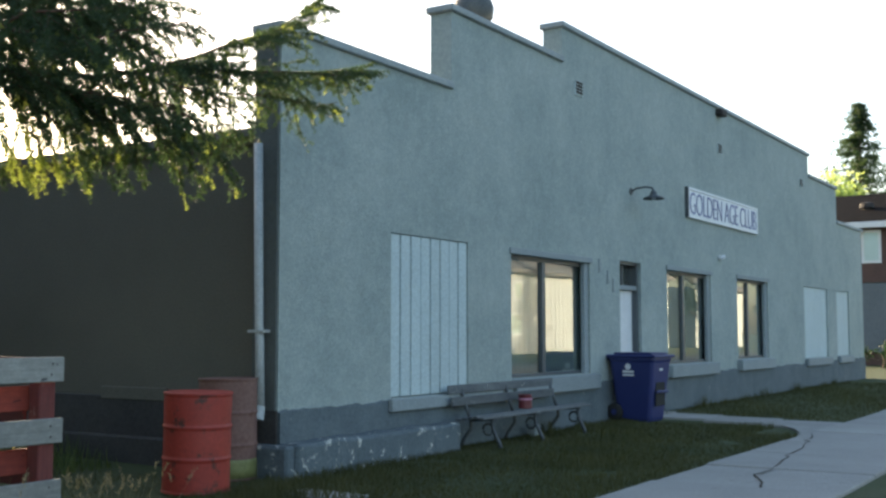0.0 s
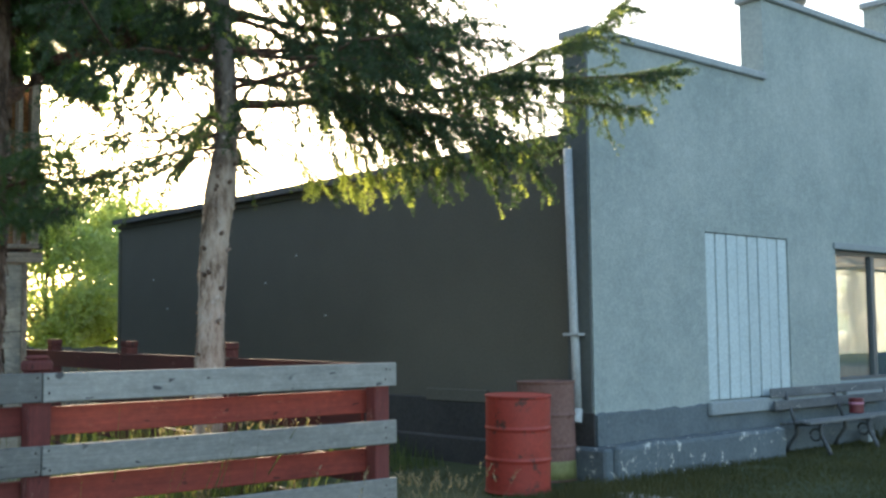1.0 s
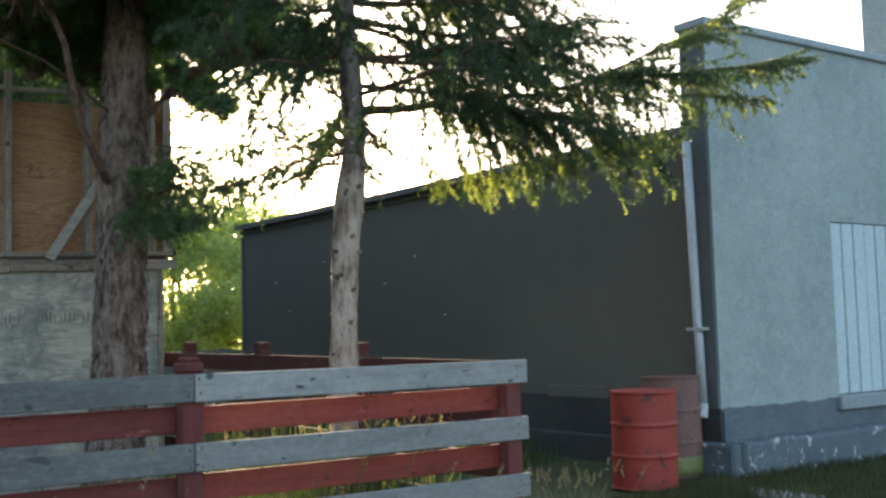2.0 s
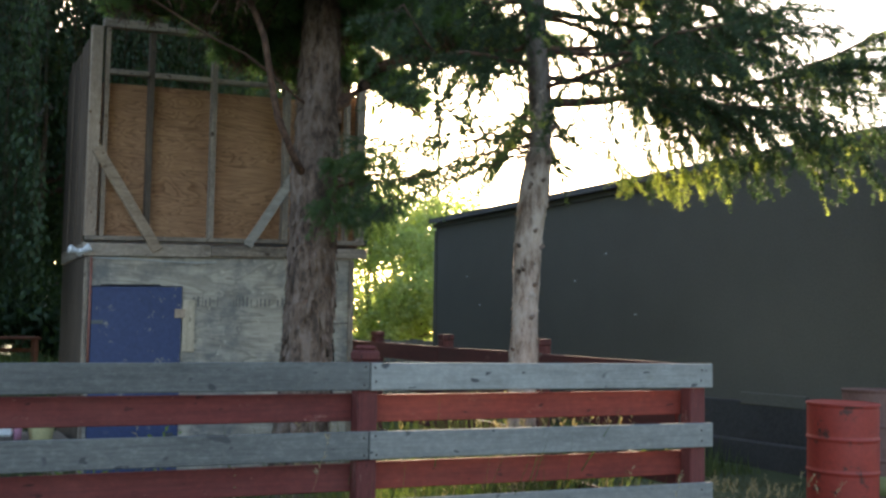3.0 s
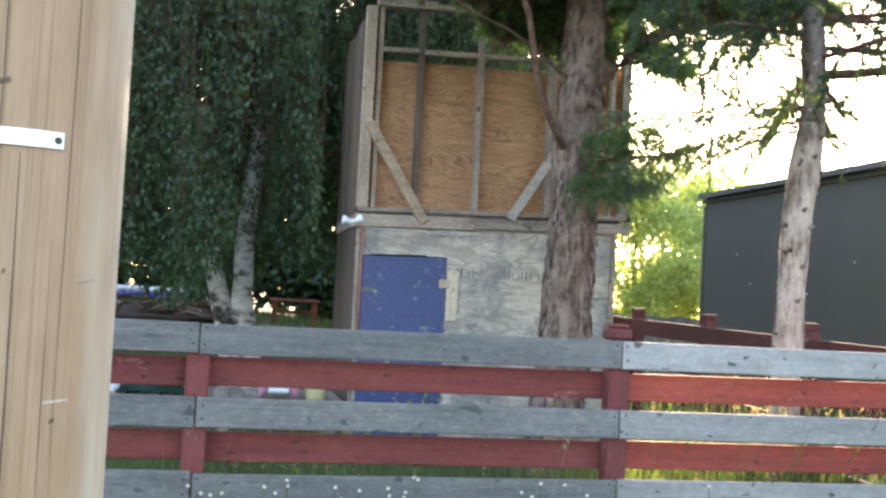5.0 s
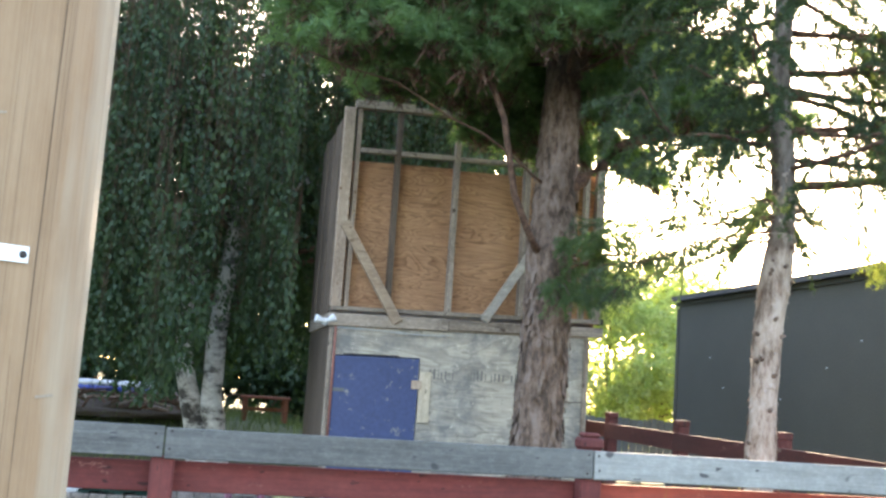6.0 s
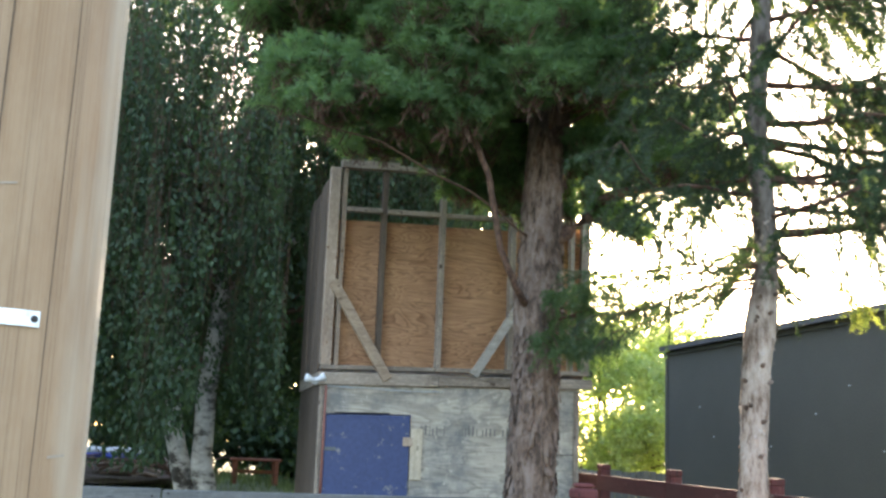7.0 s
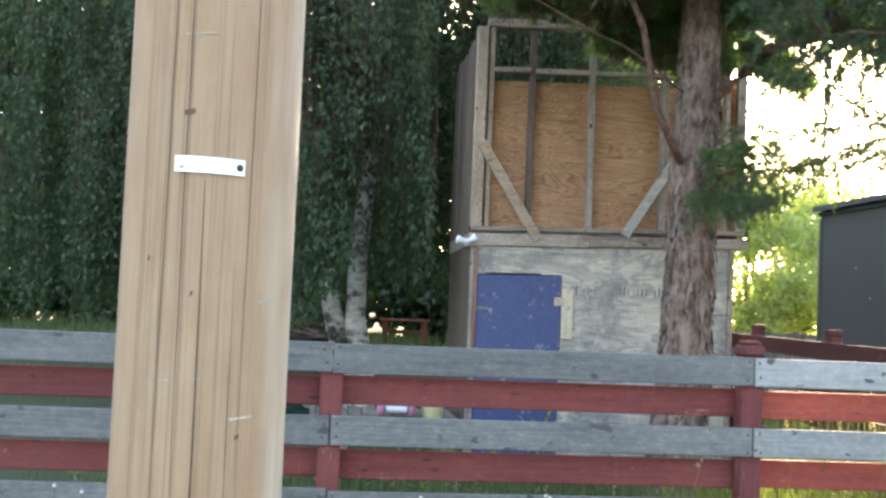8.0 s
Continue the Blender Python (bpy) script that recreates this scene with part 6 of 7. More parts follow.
def leafy_tree(name, label, at, clumps, material, leaf, per, trunk_r=0.12, height=3.0, group=""):
    """A broadleaf tree: trunk, a few limbs, leaves in uneven clumps (centre, radius)."""
    tree = thing(name, label, "tree", at, group)
    at = Vector(at)
    loose("trunk", tube([at + Vector((0, 0, -0.2)), at + Vector((0.05, 0.05, height * 0.35)), at + Vector((-0.05, 0.1, height * 0.7))], [trunk_r, trunk_r * 0.75, trunk_r * 0.4], 10, 0.1, 3), PINEBARK, tree, smooth=True)
    P = []
    for i, (c, r) in enumerate(clumps):
        c = Vector(c)
        loose("limb", tube(sweep(at + Vector((0, 0, height * 0.4)), c, 0.1, 6, 0.15, i), [trunk_r * 0.4 * (1 - 0.14 * k) for k in range(6)], 6), PINEBARK, tree)
        d = unit(rng.normal(size=(per, 3))) * (rng.uniform(0.1, 1, (per, 1)) ** 0.45)
        d *= 1 + 0.3 * np.sin(d[:, :1] * 7 + i) * np.cos(d[:, 1:2] * 6)
        P.append(np.array(c) + d * np.array([r, r, r * 0.8]))
    P = np.concatenate(P)
    v, t = leaves(P, rng.normal(size=P.shape) + [0, 0, -0.4], rng.normal(size=P.shape), rng.uniform(0.7, 1.2, len(P)) * leaf, rng.uniform(0.4, 0.7, len(P)) * leaf)
    ob = bulk("crown", v, t, material, tree)
    ob["kind"] = "stuff"
    ob.matrix_parent_inverse = tree.matrix_world.inverted()
    return tree


rnd = random.Random(31)
leafy_tree("maple_tree", "small yellow-green maple lit from behind beside the club's rear corner", (-23, 9.0, 0),
           [((-23 + rnd.uniform(-0.8, 0.8), 7.3 + 0.17 * k + rnd.uniform(-0.25, 0.25), (1.4, 2.3, 3.2, 4.1)[k % 4] + rnd.uniform(-0.3, 0.3)), rnd.uniform(0.72, 0.98)) for k in range(30)], SUNLEAF, 0.115, 2000)
leafy_tree("young_tree", "tall thin tree with sparse backlit yellow-green leaves", (-24.6, 9.7, 0),
           [((-24.6 + rnd.uniform(-0.5, 0.5), 9.9 + rnd.uniform(-1.3, 1.3), 3.6 + 0.4 * k), rnd.uniform(0.6, 0.95)) for k in range(11)] +
           [((-24.6 + rnd.uniform(-0.6, 0.6), rnd.uniform(9.1, 11.9), rnd.uniform(5.0, 7.9)), rnd.uniform(0.45, 0.8)) for _ in range(4)], SUNLEAF, 0.13, 95, 0.07, 7.0)
# trees that close the yard behind the birch
for i, (x, y, h) in enumerate(((-27, -14.5, 7.5), (-27, -11.0, 7.8), (-26, -7.0, 8.2), (-27.5, -2.5, 8.8), (-26.5, 2.0, 8.2), (-27, 5.6, 8.0), (-20.5, -9.5, 5.2))):
    leafy_tree("yard_tree", "dense dark green broadleaf tree at the back of the yard", (x, y, ground_height(x, y)),
               [((x + rnd.uniform(-1.7, 1.7), y + rnd.uniform(-2.5, 2.2), rnd.uniform(1.2, h)), rnd.uniform(1.0, 1.6)) for _ in range(30)], HEDGELEAF, 0.30, 620, 0.2, h * 0.7, "trees behind the yard")

for i in range(8):
    y = -13.5 + 2.6 * i
    leafy_tree("hedge_bush", "dense dark green bush of the rear hedge", (-23.6, y, ground_height(-23.6, y)),
               [((-23.6 + rnd.uniform(-0.6, 0.6), y + rnd.uniform(-1.5, 1.5), ground_height(-23.6, y) + rnd.uniform(0.3, 2.0)), rnd.uniform(0.7, 1.0)) for _ in range(9)], HEDGELEAF, 0.24, 340, 0.08, 1.6, "bushes of the rear hedge")

leafy_tree("street_tree", "sunlit yellow-green broadleaf tree behind the brown house", (-19.0, 72, 0),
           [((-19.5 + rnd.uniform(-3.5, 4.5), 72 + rnd.uniform(-2, 2), rnd.uniform(8.0, 11.4)), rnd.uniform(1.1, 1.7)) for _ in range(16)], SUNLEAF, 0.34, 420, 0.3, 9.0)


def make_far_spruce():
    x, y = -15.6, 78
    tree = thing("far_spruce", "tall dark spruce behind the neighbouring house", "tree", (x, y, 0))
    loose("trunk", tube([(x, y, 0), (x, y, 9), (x, y, 17.2)], [0.35, 0.2, 0.04], 8), PINEBARK, tree)
    a, c = [], []
    r = random.Random(6)
    z = 8.5
    while z < 17.2:
        L = 0.2 + (17.3 - z) * 0.52
        for k in range(9):
            w = r.uniform(0, 6.28)
            l = L * r.uniform(0.55, 1.1)
            for j in range(9):
                f = j / 9
                p = (x + math.cos(w) * l * f, y + math.sin(w) * l * f, z - 0.25 * l * f + 0.18 * l * f * f)
                a.append(p), c.append((p[0] + r.uniform(-0.3, 0.3) + 0.2 * math.cos(w), p[1] + r.uniform(-0.3, 0.3) + 0.2 * math.sin(w), p[2] - r.uniform(0.05, 0.4)))
        z += 0.33
    ob = bulk("needle_foliage", *needle_twigs(np.array(a), np.array(c), 14, 0.2, 0.07), NEEDLES, tree)
    ob["kind"] = "stuff"
    ob.matrix_parent_inverse = tree.matrix_world.inverted()


make_far_spruce()

# ---- grass and weeds ----


def make_lawn():
    chunks = []
    for x0, x1, y0, y1, n, h in ((-6.9, -4.7, 3.9, 6.6, 2000, 0.09), (-9.2, -6.9, 4.1, 7.6, 1500, 0.04), (-6.75, -6.0, 6.3, 7.5, 1500, 0.05), (-7.0, -3.77, 7.0, 12, 20000, 0.042), (-7.0, -3.77, 12, 16.6, 15000, 0.042), (-7.0, -3.77, 17.9, 32, 18000, 0.05), (-7.0, -3.77, 3.9, 7, 7000, 0.05)):
        x, y = rng.uniform(x0, x1, n), rng.uniform(y0, y1, n)
        ok = ~((x > -4.5) & (y > 15.3) & (y < 17.9)) & (np.sin(x * 3.1 + np.sin(y * 2.2)) + np.sin(y * 1.7) > -1.9)
        x, y = x[ok], y[ok]
        base = np.stack([x, y, np.full(len(x), -0.03)], -1)
        tall = h * (0.6 + 0.8 * rng.uniform(size=len(x))) * (1 + 0.5 * np.sin(x * 2 + y))
        tip = base + np.stack([rng.normal(scale=0.03, size=len(x)), rng.normal(scale=0.03, size=len(x)), tall + 0.03], -1)
        chunks.append(blades(base, tip, rng.uniform(0.006, 0.012, len(x))))
    # longer tufts along the wall's foot
    n = 2600
    y = rng.uniform(11.4, 33, n)
    x = -6.98 + rng.exponential(0.06, n)
    clump = 0.4 + np.maximum(0, np.sin(y * 1.9) + np.sin(y * 4.7)) * 0.7
    base = np.stack([x, y, np.full(n, -0.02)], -1)
    tip = base + np.stack([rng.normal(scale=0.05, size=n), rng.normal(scale=0.05, size=n), 0.13 * clump * rng.uniform(0.5, 1.3, n)], -1)
    chunks.append(blades(base, tip, np.full(n, 0.012)))
    ob = bulk("lawn_grass", *joined(*chunks), GRASSM)
    tagged(ob, "short shaded lawn grass before the club wall", "grass", kind="stuff")


make_lawn()


def make_weeds():
    chunks = []
    for x0, x1, y0, y1, n, h in ((-6.6, -4.85, -3.5, 3.6, 4200, 0.42), (-6.8, -4.9, 1.7, 3.6, 2600, 0.66), (-9.3, -6.6, -1.5, 3.7, 3600, 0.30), (-14, -9.0, 3.7, 8.0, 7000, 0.3), (-4.6, -4.2, -7.0, 3.6, 2600, 0.22), (-24, -14.5, -6, 3, 7000, 0.22)):
        x, y = rng.uniform(x0, x1, n), rng.uniform(y0, y1, n)
        g = np.array([ground_height(p, q) for p, q in zip(x, y)])
        base = np.stack([x, y, g - 0.03], -1)
        tall = h * rng.uniform(0.4, 1.35, n) * (1 + 0.4 * np.sin(x * 2.7 + 1.3 * y))
        tip = base + np.stack([rng.normal(scale=0.22, size=n) * tall, rng.normal(scale=0.22, size=n) * tall, tall], -1)
        chunks.append(blades(base, tip, rng.uniform(0.008, 0.02, n)))
    ob = bulk("tall_grass", *joined(*chunks), WEEDM)
    tagged(ob, "unmown tall grass and weeds in the fenced yard", "grass", kind="stuff")
    # seed stalks
    tuft_b = np.stack([rng.normal(-4.56, 0.03, 40), rng.choice([-0.22, -0.05, 1.6], 40) + rng.normal(scale=0.07, size=40), np.full(40, -0.02)], -1)
    tuft = blades(tuft_b, tuft_b + np.stack([rng.normal(scale=0.06, size=40), rng.normal(scale=0.12, size=40), rng.uniform(0.45, 0.9, 40)], -1), np.full(40, 0.009))
    tagged(bulk("grass_tuft", *tuft, WEEDM), "tall green grass leaning on the fence", "grass", kind="stuff")
    spots = [(-6.3, 5.35, 34, 0.42), (-5.2, 2.9, 34, 1.0), (-5.1, 1.6, 12, 0.95), (-5.0, 0.3, 10, 0.8), (-5.3, 3.3, 34, 1.05), (-5.3, 2.3, 34, 0.95), (-5.0, -1.0, 12, 0.75)]
    st_b, st_t, hd = [], [], []
    for cx, cy, n, h in spots:
        for _ in range(n):
            p = np.array([cx + rng.normal(scale=0.22), cy + rng.normal(scale=0.28), -0.03])
            q = p + np.array([rng.normal(scale=0.11), rng.normal(scale=0.13), h * rng.uniform(0.7, 1.1)])
            st_b.append(p), st_t.append(q)
            for j in range(16):
                f = rng.uniform(0.78, 1.02)
                hd.append(p + (q - p) * f)
    v1 = blades(np.array(st_b), np.array(st_t), np.full(len(st_b), 0.005))
    hd = np.array(hd)
    v2 = leaves(hd, rng.normal(size=hd.shape) * [0.6, 0.6, 0.3] + [0, 0, 0.9], rng.normal(size=hd.shape), rng.uniform(0.02, 0.04, len(hd)), np.full(len(hd), 0.008))
    ob = bulk("seed_grass", *joined(v1, v2), SEEDM)
    tagged(ob, "dry seeding grass stalks beside the fence", "grass", kind="stuff")


make_weeds()


def make_weed_clumps():
    r = random.Random(41)
    for k in range(16):
        x, y, h = r.uniform(-6.3, -4.95), r.uniform(1.85, 3.6) if k < 11 else r.uniform(-2.0, 1.6), r.uniform(0.45, 0.85)
        w = thing("weed_clump", "leafy green weed growing behind the fence", "weed", (x, y, 0), "weeds behind the fence")
        stem = loose("stem", tube([(x, y, -0.03), (x + 0.02, y + 0.02, h * 0.5), (x - 0.01, y + r.uniform(-0.05, 0.05), h)], [0.006, 0.005, 0.002], 5), WEEDM, w)
        n = 90
        z = rng.uniform(0.12, 1.0, n) * h
        out = rng.normal(size=(n, 3)) * [1, 1, 0.25] + [0, 0, 0.35]
        c = np.stack([np.full(n, x), np.full(n, y), z], -1) + unit(out) * rng.uniform(0.0, 0.13, (n, 1))
        ob = bulk("foliage", *leaves(c, out, rng.normal(size=(n, 3)), rng.uniform(0.035, 0.075, n), rng.uniform(0.014, 0.03, n)), WEEDLEAF, w)
        ob.matrix_parent_inverse = w.matrix_world.inverted()


make_weed_clumps()


def make_daisies():
    r = random.Random(14)
    spots = [(-4.45, -0.1, 5), (-4.5, 0.75, 6), (-4.5, 1.35, 7), (-4.46, 0.1, 4), (-4.5, 1.55, 5), (-4.42, 0.45, 4), (-4.5, 2.2, 3), (-4.45, -1.2, 3)]
    for cx, cy, n in spots:
        d = thing("daisy_clump", "small white daisies at the foot of the fence", "flowers", (cx, cy, 0), "daisies along the fence")
        for _ in range(2 * n):
            p = Vector((cx + r.uniform(-0.05, 0.05), cy + r.uniform(-0.09, 0.09), 0))
            h = r.uniform(0.42, 0.66)
            top = p + Vector((r.uniform(-0.04, 0.04), r.uniform(-0.05, 0.05), h))
            st = loose("stem", tube([p, p.lerp(top, 0.5) + Vector((0.01, 0.01, 0)), top], [0.003, 0.0025, 0.002], 5), GRASSM, d)
            bm = bmesh.new()
            for k in range(9):
                a = 2 * math.pi * k / 9
                u = Vector((0.5, math.cos(a), math.sin(a) + 0.2)).normalized()
                s_ = u.cross(Vector((1, 0, 0.3))).normalized() * 0.004
                bm.faces.new([bm.verts.new(c) for c in (top, top + u * 0.006 + s_ * 0.6, top + u * 0.010, top + u * 0.006 - s_ * 0.6)])
            loose("petals", bm, PETAL, st)


make_daisies()

# ---- neighbours: brown house down the street, far fence, houses over the road ----


def make_house(name, label, x0, y0, x1, y1, wall, eave, ridge, wallmat, windows, along="y", roofmat=SHINGLE):
    """A gabled house; windows: (face, u, z0, width, height)."""
    h = thing(name, label, "house", ((x0 + x1) / 2, (y0 + y1) / 2, 0))
    loose("wall", box(x0, y0, -0.1, x1, y1, eave, 0.0), wallmat, h)
    bm = bmesh.new()
    o = 0.5
    if along == "y":
        m = (x0 + x1) / 2
        sec = [(x0 - o, eave - 0.1), (m, ridge), (x1 + o, eave - 0.1), (x1 + o, eave + 0.12), (m, ridge + 0.22), (x0 - o, eave + 0.12)]
        rows = [[bm.verts.new((u, y, z)) for u, z in sec] for y in (y0 - o, y1 + o)]
    else:
        m = (y0 + y1) / 2
        sec = [(y0 - o, eave - 0.1), (m, ridge), (y1 + o, eave - 0.1), (y1 + o, eave + 0.12), (m, ridge + 0.22), (y0 - o, eave + 0.12)]
        rows = [[bm.verts.new((x, u, z)) for u, z in sec] for x in (x0 - o, x1 + o)]
    for k in range(6):
        bm.faces.new((rows[0][k], rows[0][(k + 1) % 6], rows[1][(k + 1) % 6], rows[1][k]))
    bm.faces.new(rows[0]), bm.faces.new(list(reversed(rows[1])))
    loose("roof", bm, roofmat, h, "dark shingle roof")
    for face, u, z0, w, hh in windows:
        if face == "-y":
            mk = lambda a, b, c, d, t0, t1, bv=0.01: box(a, y0 - t1, c, b, y0 - t0, d, bv)
        else:
            mk = lambda a, b, c, d, t0, t1, bv=0.01: box(x0 - t1, a, c, x0 - t0, b, d, bv)
        win = loose("window", mk(u, u + w, z0, z0 + hh, 0.001, 0.05), WHITE, h, "white-framed window")
        loose("pane", mk(u + 0.12, u + w - 0.12, z0 + 0.12, z0 + hh - 0.12, 0.051, 0.056, 0), GLASS, win)
    return h


def make_brown_house():
    h = make_house("brown_house", "dark brown house over a slate garage with a shingle roof", -16.1, 50, -5.8, 60, 3.6, 6.05, 7.8, BROWNWALL,
                   [("-y", -9.98, 4.4, 0.82, 1.45)], "x", DARKROOF)
    loose("fascia", box(-17.0, 49.46, 5.92, -5.7, 49.499, 6.18, 0.01), WHITE, h, "white fascia board")
    loose("garage_front", box(-16.4, 49.85, 0.55, -6.3, 49.999, 3.55, 0.01), GARAGE, h, "slate-grey garage front")
    loose("belt", box(-16.45, 49.8, 3.56, -6.25, 49.999, 3.75, 0.01), BROWNWALL, h)
    loose("roof_vent", turned(lathe([(0.2, 0), (0.22, 0.25), (0.34, 0.3), (0.3, 0.5), (0.05, 0.56)], 14), pose(-10.1, 52.0, 6.75)), SOOT, h)


make_brown_house()
leafy_tree("roadside_bush", "rounded green bush beside the club's far corner", (-8.5, 46, 0), [((-8.5 + rnd.uniform(-1, 1), 46 + rnd.uniform(-1, 1), rnd.uniform(0.3, 0.8)), 0.5) for _ in range(5)], HEDGELEAF, 0.14, 200, 0.05, 0.8)


def make_far_fence():
    f = thing("board_fence", "pale blue-grey board fence behind the yard", "fence", (-21, 8, 0))
    board = mesh_of(box(-0.012, -0.07, 0, 0.012, 0.07, 1.25, 0.004), "fence_board", PALEFENCE)
    for k in range(60):
        ob = new("fence_board", board)
        ob.parent = f
        ob.matrix_basis = pose(0, -4.0 + 0.15 * k, 0.02 * math.sin(k * 1.3), 0, 0, 0)
    for z in (0.35, 1.1):
        loose("rail", box(-21.07, 4.0, z, -21.014, 12.9, z + 0.09, 0.004), PALEFENCE, f)


make_far_fence()
tagged(new("far_mast", mesh_of(tube([(-26, 12.1, 0), (-26, 12.1, 7.2)], [0.05, 0.035], 8), "far_mast", PIPE)), "thin metal mast far behind the yard", "mast")

make_house("facing_house", "warm stucco house across the street in evening sun", 20, 52, 30, 73, 5, 5.4, 8.0, WARMWALL, [("-x", 57, 1.2, 1.6, 1.5), ("-x", 62, 1.2, 2.2, 1.5), ("-x", 58, 3.5, 1.2, 1.3), ("-x", 63, 3.5, 1.2, 1.3), ("-y", 22, 3.5, 1.2, 1.3), ("-y", 26, 3.5, 1.2, 1.3)])
make_house("facing_house", "pale stucco house across the street in evening sun", 20, 78, 30, 91, 5, 6.0, 9.0, PANEL, [("-x", 78, 1.2, 2.0, 1.5), ("-x", 84, 1.2, 2.0, 1.5), ("-x", 79, 3.7, 1.2, 1.4), ("-x", 85, 3.7, 1.2, 1.4)])
make_house("facing_house", "warm stucco house across the street beside tall trees", 20, 98, 30, 112, 5, 5.6, 8.4, WARMWALL, [("-x", 100, 1.2, 2.0, 1.5), ("-x", 106, 1.2, 2.0, 1.5)])
for i, y in enumerate((30, 48, 76, 95, 116)):
    leafy_tree("street_tree", "leafy broadleaf street tree across the road", (18.0, y, 0),
               [((18 + rnd.uniform(-1.6, 1.6), y + rnd.uniform(-1.8, 1.8), rnd.uniform(3.0, 8.0)), rnd.uniform(0.8, 1.3)) for _ in range(14)], HEDGELEAF, 0.2, 200, 0.2, 5.5, "trees across the road")

# ---- clutter in the yard ----


def make_plank_platform():
    p = thing("plank_platform", "low grey plank platform beside the tower door", "platform", (-10.2, 0.0, 0))
    plank = mesh_of(box(-0.5, -0.068, -0.02, 0.5, 0.068, 0.02, 0.004), "plank", STUDX)
    for k in range(15):
        ob = new("plank", plank)
        ob.parent = p
        ob.matrix_basis = pose(0, -1.05 + 0.145 * k, 0.43, 0, 0, 0)
    for x in (-10.6, -9.8):
        for y in (-1.05, 0.0, 0.95):
            loose("bearer", box(x - 0.045, y - 0.045, -0.05, x + 0.045, y + 0.045, 0.409, 0.004), STUDZ, p)


make_plank_platform()


def make_toy(x, y, z):
    t = thing("toy_cart", "pink and white plastic toy cart on the platform", "toy", (x, y, z))
    part("tray", box(-0.12, -0.1, 0.05, 0.12, 0.1, 0.18, 0.02), WHITE, t)
    for s_ in (-1, 1):
        part("side", turned(lathe([(0.095, -0.03), (0.11, -0.015), (0.11, 0.015), (0.095, 0.03)], 20), pose(0.03, s_ * 0.14, 0.11, 90, 0, 0)), PINK, t, "pink round side", True)


make_toy(-9.78, 0.47, 0.45)


def make_bucket(x, y, z):
    b = thing("bucket", "cream plastic bucket with a white lid on the platform", "bucket", (x, y, z))
    part("pail", lathe([(0.085, 0), (0.09, 0.005), (0.108, 0.13), (0.11, 0.14)], 22), CREAM, b, smooth=True)
    part("lid", lathe([(0.114, 0.141), (0.116, 0.15), (0.108, 0.164), (0.05, 0.168)], 22), WHITE, b, smooth=True)
    part("bail", tube([(0.0, 0.113 * math.cos(a), 0.13 - 0.05 * math.sin(a)) for a in [0.31 * k for k in range(11)]], 0.004, 5), STEEL, b)


make_bucket(-9.76, 0.80, 0.45)


def make_tarp():
    bm = bmesh.new()
    g = 16
    vs = [[bm.verts.new((-10.0 + 0.55 * (i / g - 0.5), -0.62 + 0.62 * (j / g - 0.5), 0.455 + 0.16 * math.exp(-((i / g - 0.5) ** 2 + (j / g - 0.5) ** 2) * 9) + 0.04 * noise.noise(Vector((i * 0.6, j * 0.6, 2))))) for j in range(g + 1)] for i in range(g + 1)]
    for i in range(g):
        for j in range(g):
            bm.faces.new((vs[i][j], vs[i + 1][j], vs[i + 1][j + 1], vs[i][j + 1]))
    bmesh.ops.solidify(bm, geom=bm.faces[:], thickness=0.01)
    return solid("tarp", bm, TARP, "crumpled dark green tarp on the platform", "tarp", smooth=True)


make_tarp()


def make_jug():
    j = thing("jug", "white plastic jug beside the tarp", "jug", (-9.85, -0.98, 0.45))
    part("body", lathe([(0.06, 0), (0.075, 0.01), (0.075, 0.1), (0.03, 0.15), (0.022, 0.16)], 18), WHITE, j, smooth=True)
    part("cap", lathe([(0.025, 0.161), (0.026, 0.185), (0.02, 0.188)], 14), SOOT, j)


make_jug()


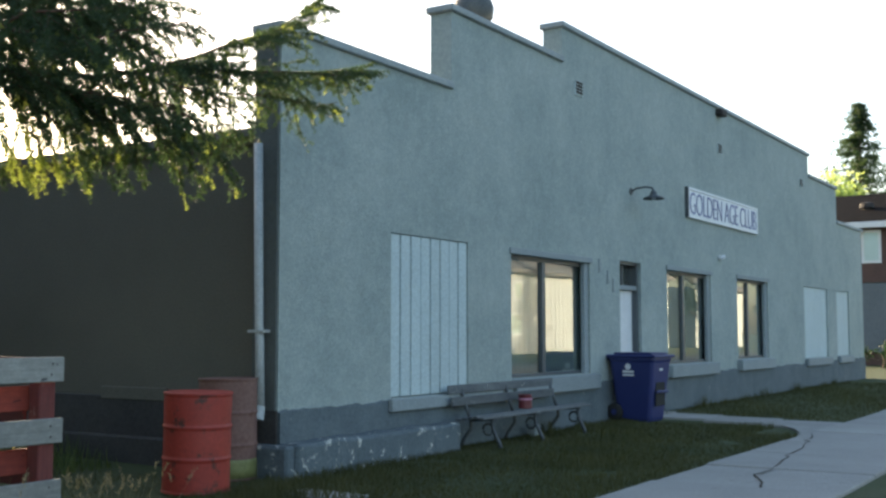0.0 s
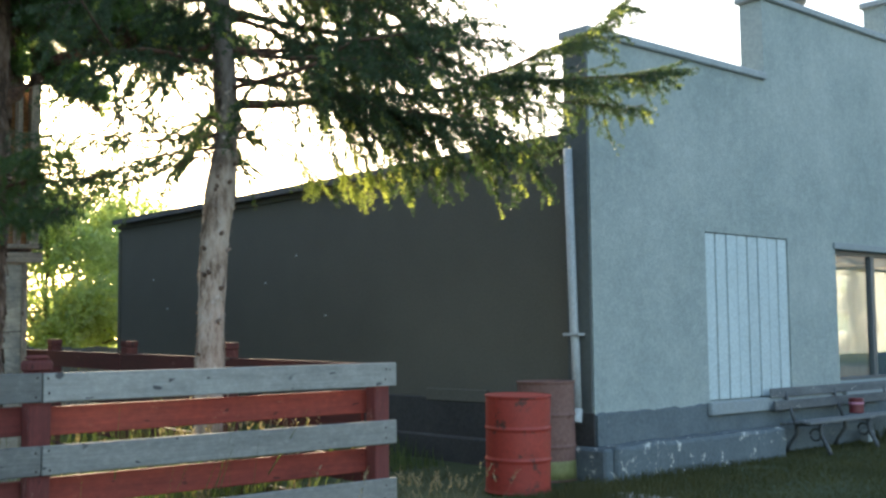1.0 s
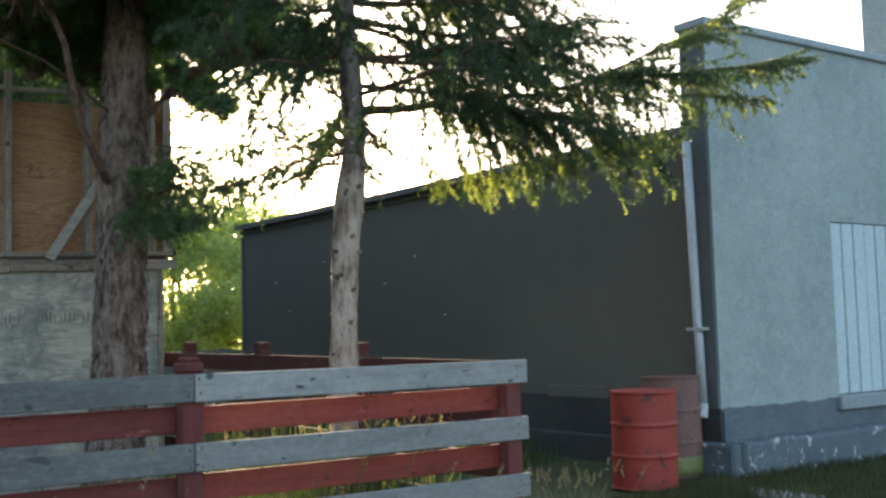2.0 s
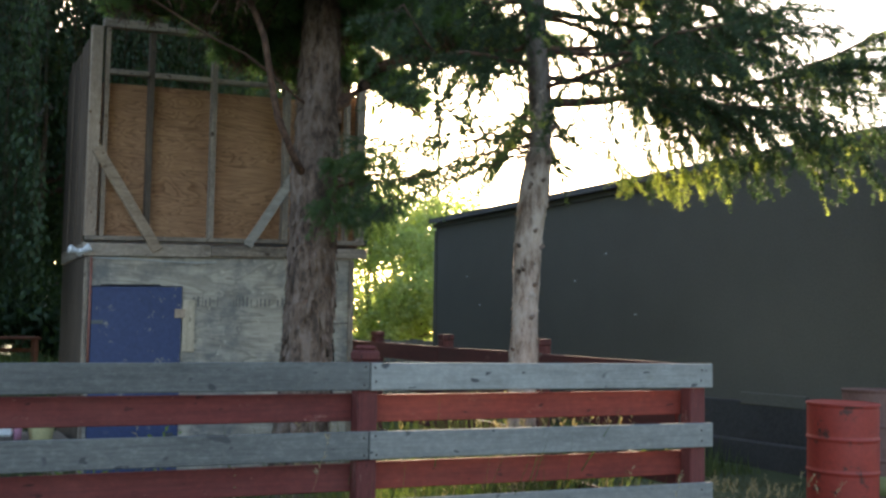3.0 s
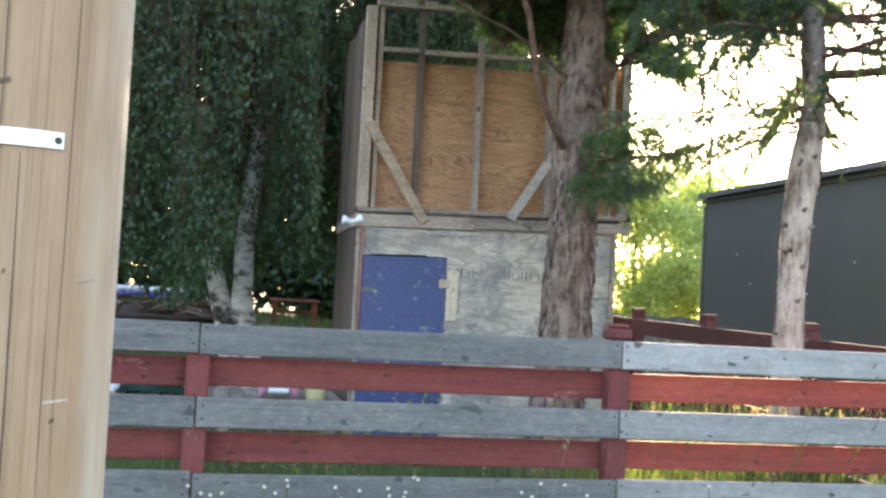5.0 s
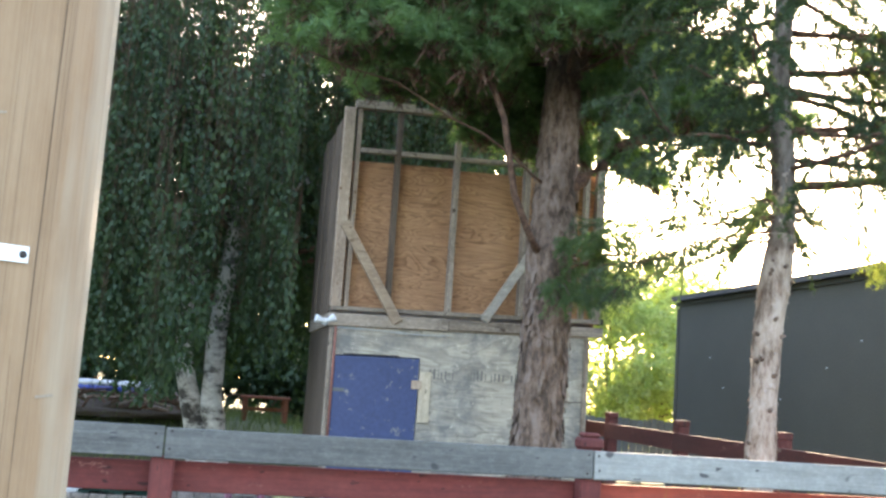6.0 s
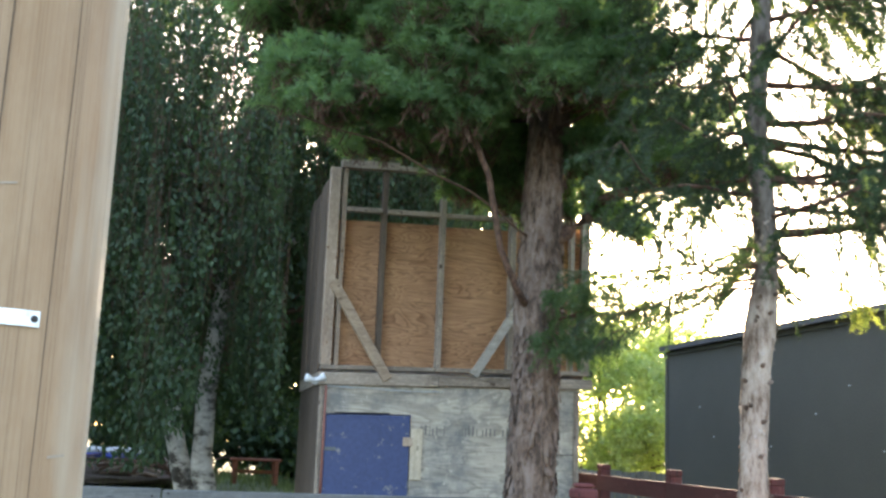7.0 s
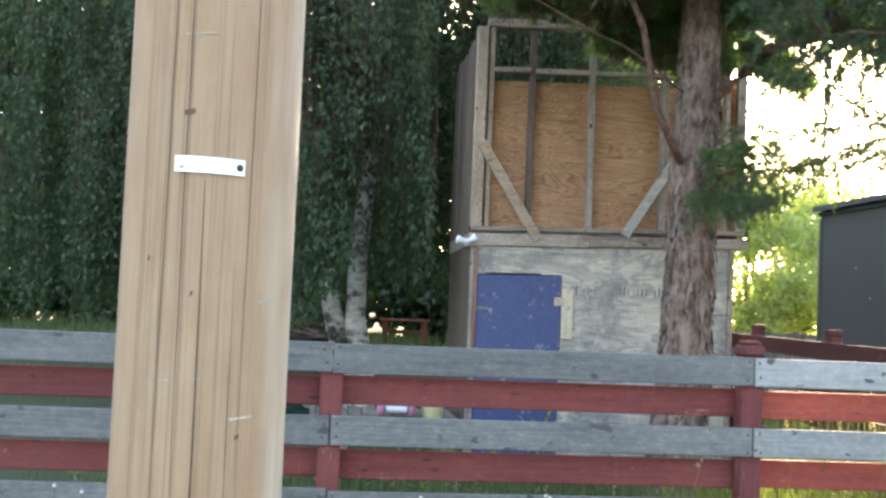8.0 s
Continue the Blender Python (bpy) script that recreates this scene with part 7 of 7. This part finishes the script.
def make_low_table():
    z = ground_height(-19, 1.2)
    t = thing("garden_table", "low orange-red wooden garden table on the grass", "table", (-19, 1.2, z))
    red = wood_mat("orange_red_wood", (0.22, 0.07, 0.035), (0.34, 0.12, 0.06), "y", 14)
    for k in range(4):
        part("top_board", box(-0.3 + 0.15 * k, -0.42, 0.36, -0.16 + 0.15 * k, 0.42, 0.4, 0.006), red, t)
    for x in (-0.25, 0.25):
        for y in (-0.34, 0.34):
            part("leg", box(x - 0.035, y - 0.035, -0.03, x + 0.035, y + 0.035, 0.359, 0.004), red, t)
    part("stretcher", box(-0.03, -0.3, 0.15, 0.03, 0.3, 0.21, 0.004), red, t)


make_low_table()


def make_brush_pile():
    z = ground_height(-18, -1.2)
    b = thing("brush_pile", "heap of dark soil and dead branches in the yard", "brush pile", (-18, -1.2, z))
    bm = bmesh.new()
    bmesh.ops.create_icosphere(bm, subdivisions=4, radius=1)
    for v in bm.verts:
        k = 1 + 0.3 * noise.noise(v.co * 2.6) + 0.12 * noise.noise(v.co * 7)
        v.co = Vector((v.co.x * 0.9 * k, v.co.y * 1.3 * k, max(v.co.z, -0.15) * 0.19 * k))
    part("soil", bm, DIRT, b, smooth=True)
    r = random.Random(12)
    for _ in range(80):
        p = Vector((r.uniform(-0.6, 0.9), r.uniform(-1.4, 1.3), r.uniform(0.03, 0.22)))
        q = p + Vector((r.uniform(-0.4, 0.4), r.uniform(-0.9, 0.9), r.uniform(-0.05, 0.3)))
        part("stick", tube([p, p.lerp(q, 0.5) + Vector((0, 0, 0.05)), q], [0.022, 0.016, 0.008], 5), STUDX if _ % 7 == 0 else LIMBBARK, b)


make_brush_pile()


def make_trunk_of_goods():
    z = ground_height(-21, -1.2)
    for y, w in ((-1.75, 0.5), (-1.05, 0.42)):
        p = thing("paddling_pool", "blue and white inflatable ring on the grass", "pool", (-20.5, y, z), "inflatable rings in the yard")
        for k, m_ in enumerate((plain("blue_vinyl", (0.06, 0.09, 0.38), 0.4), WHITE)):
            part("ring", tube([(w * math.cos(a) * 0.6, w * math.sin(a) * 0.6, 0.34 + 0.09 * k) for a in [2 * math.pi * j / 24 for j in range(25)]], 0.055, 8), m_, p, smooth=True)
        part("foot", lathe([(w * 0.6, -0.05), (w * 0.62, 0.3)], 20), TARP, p)


make_trunk_of_goods()
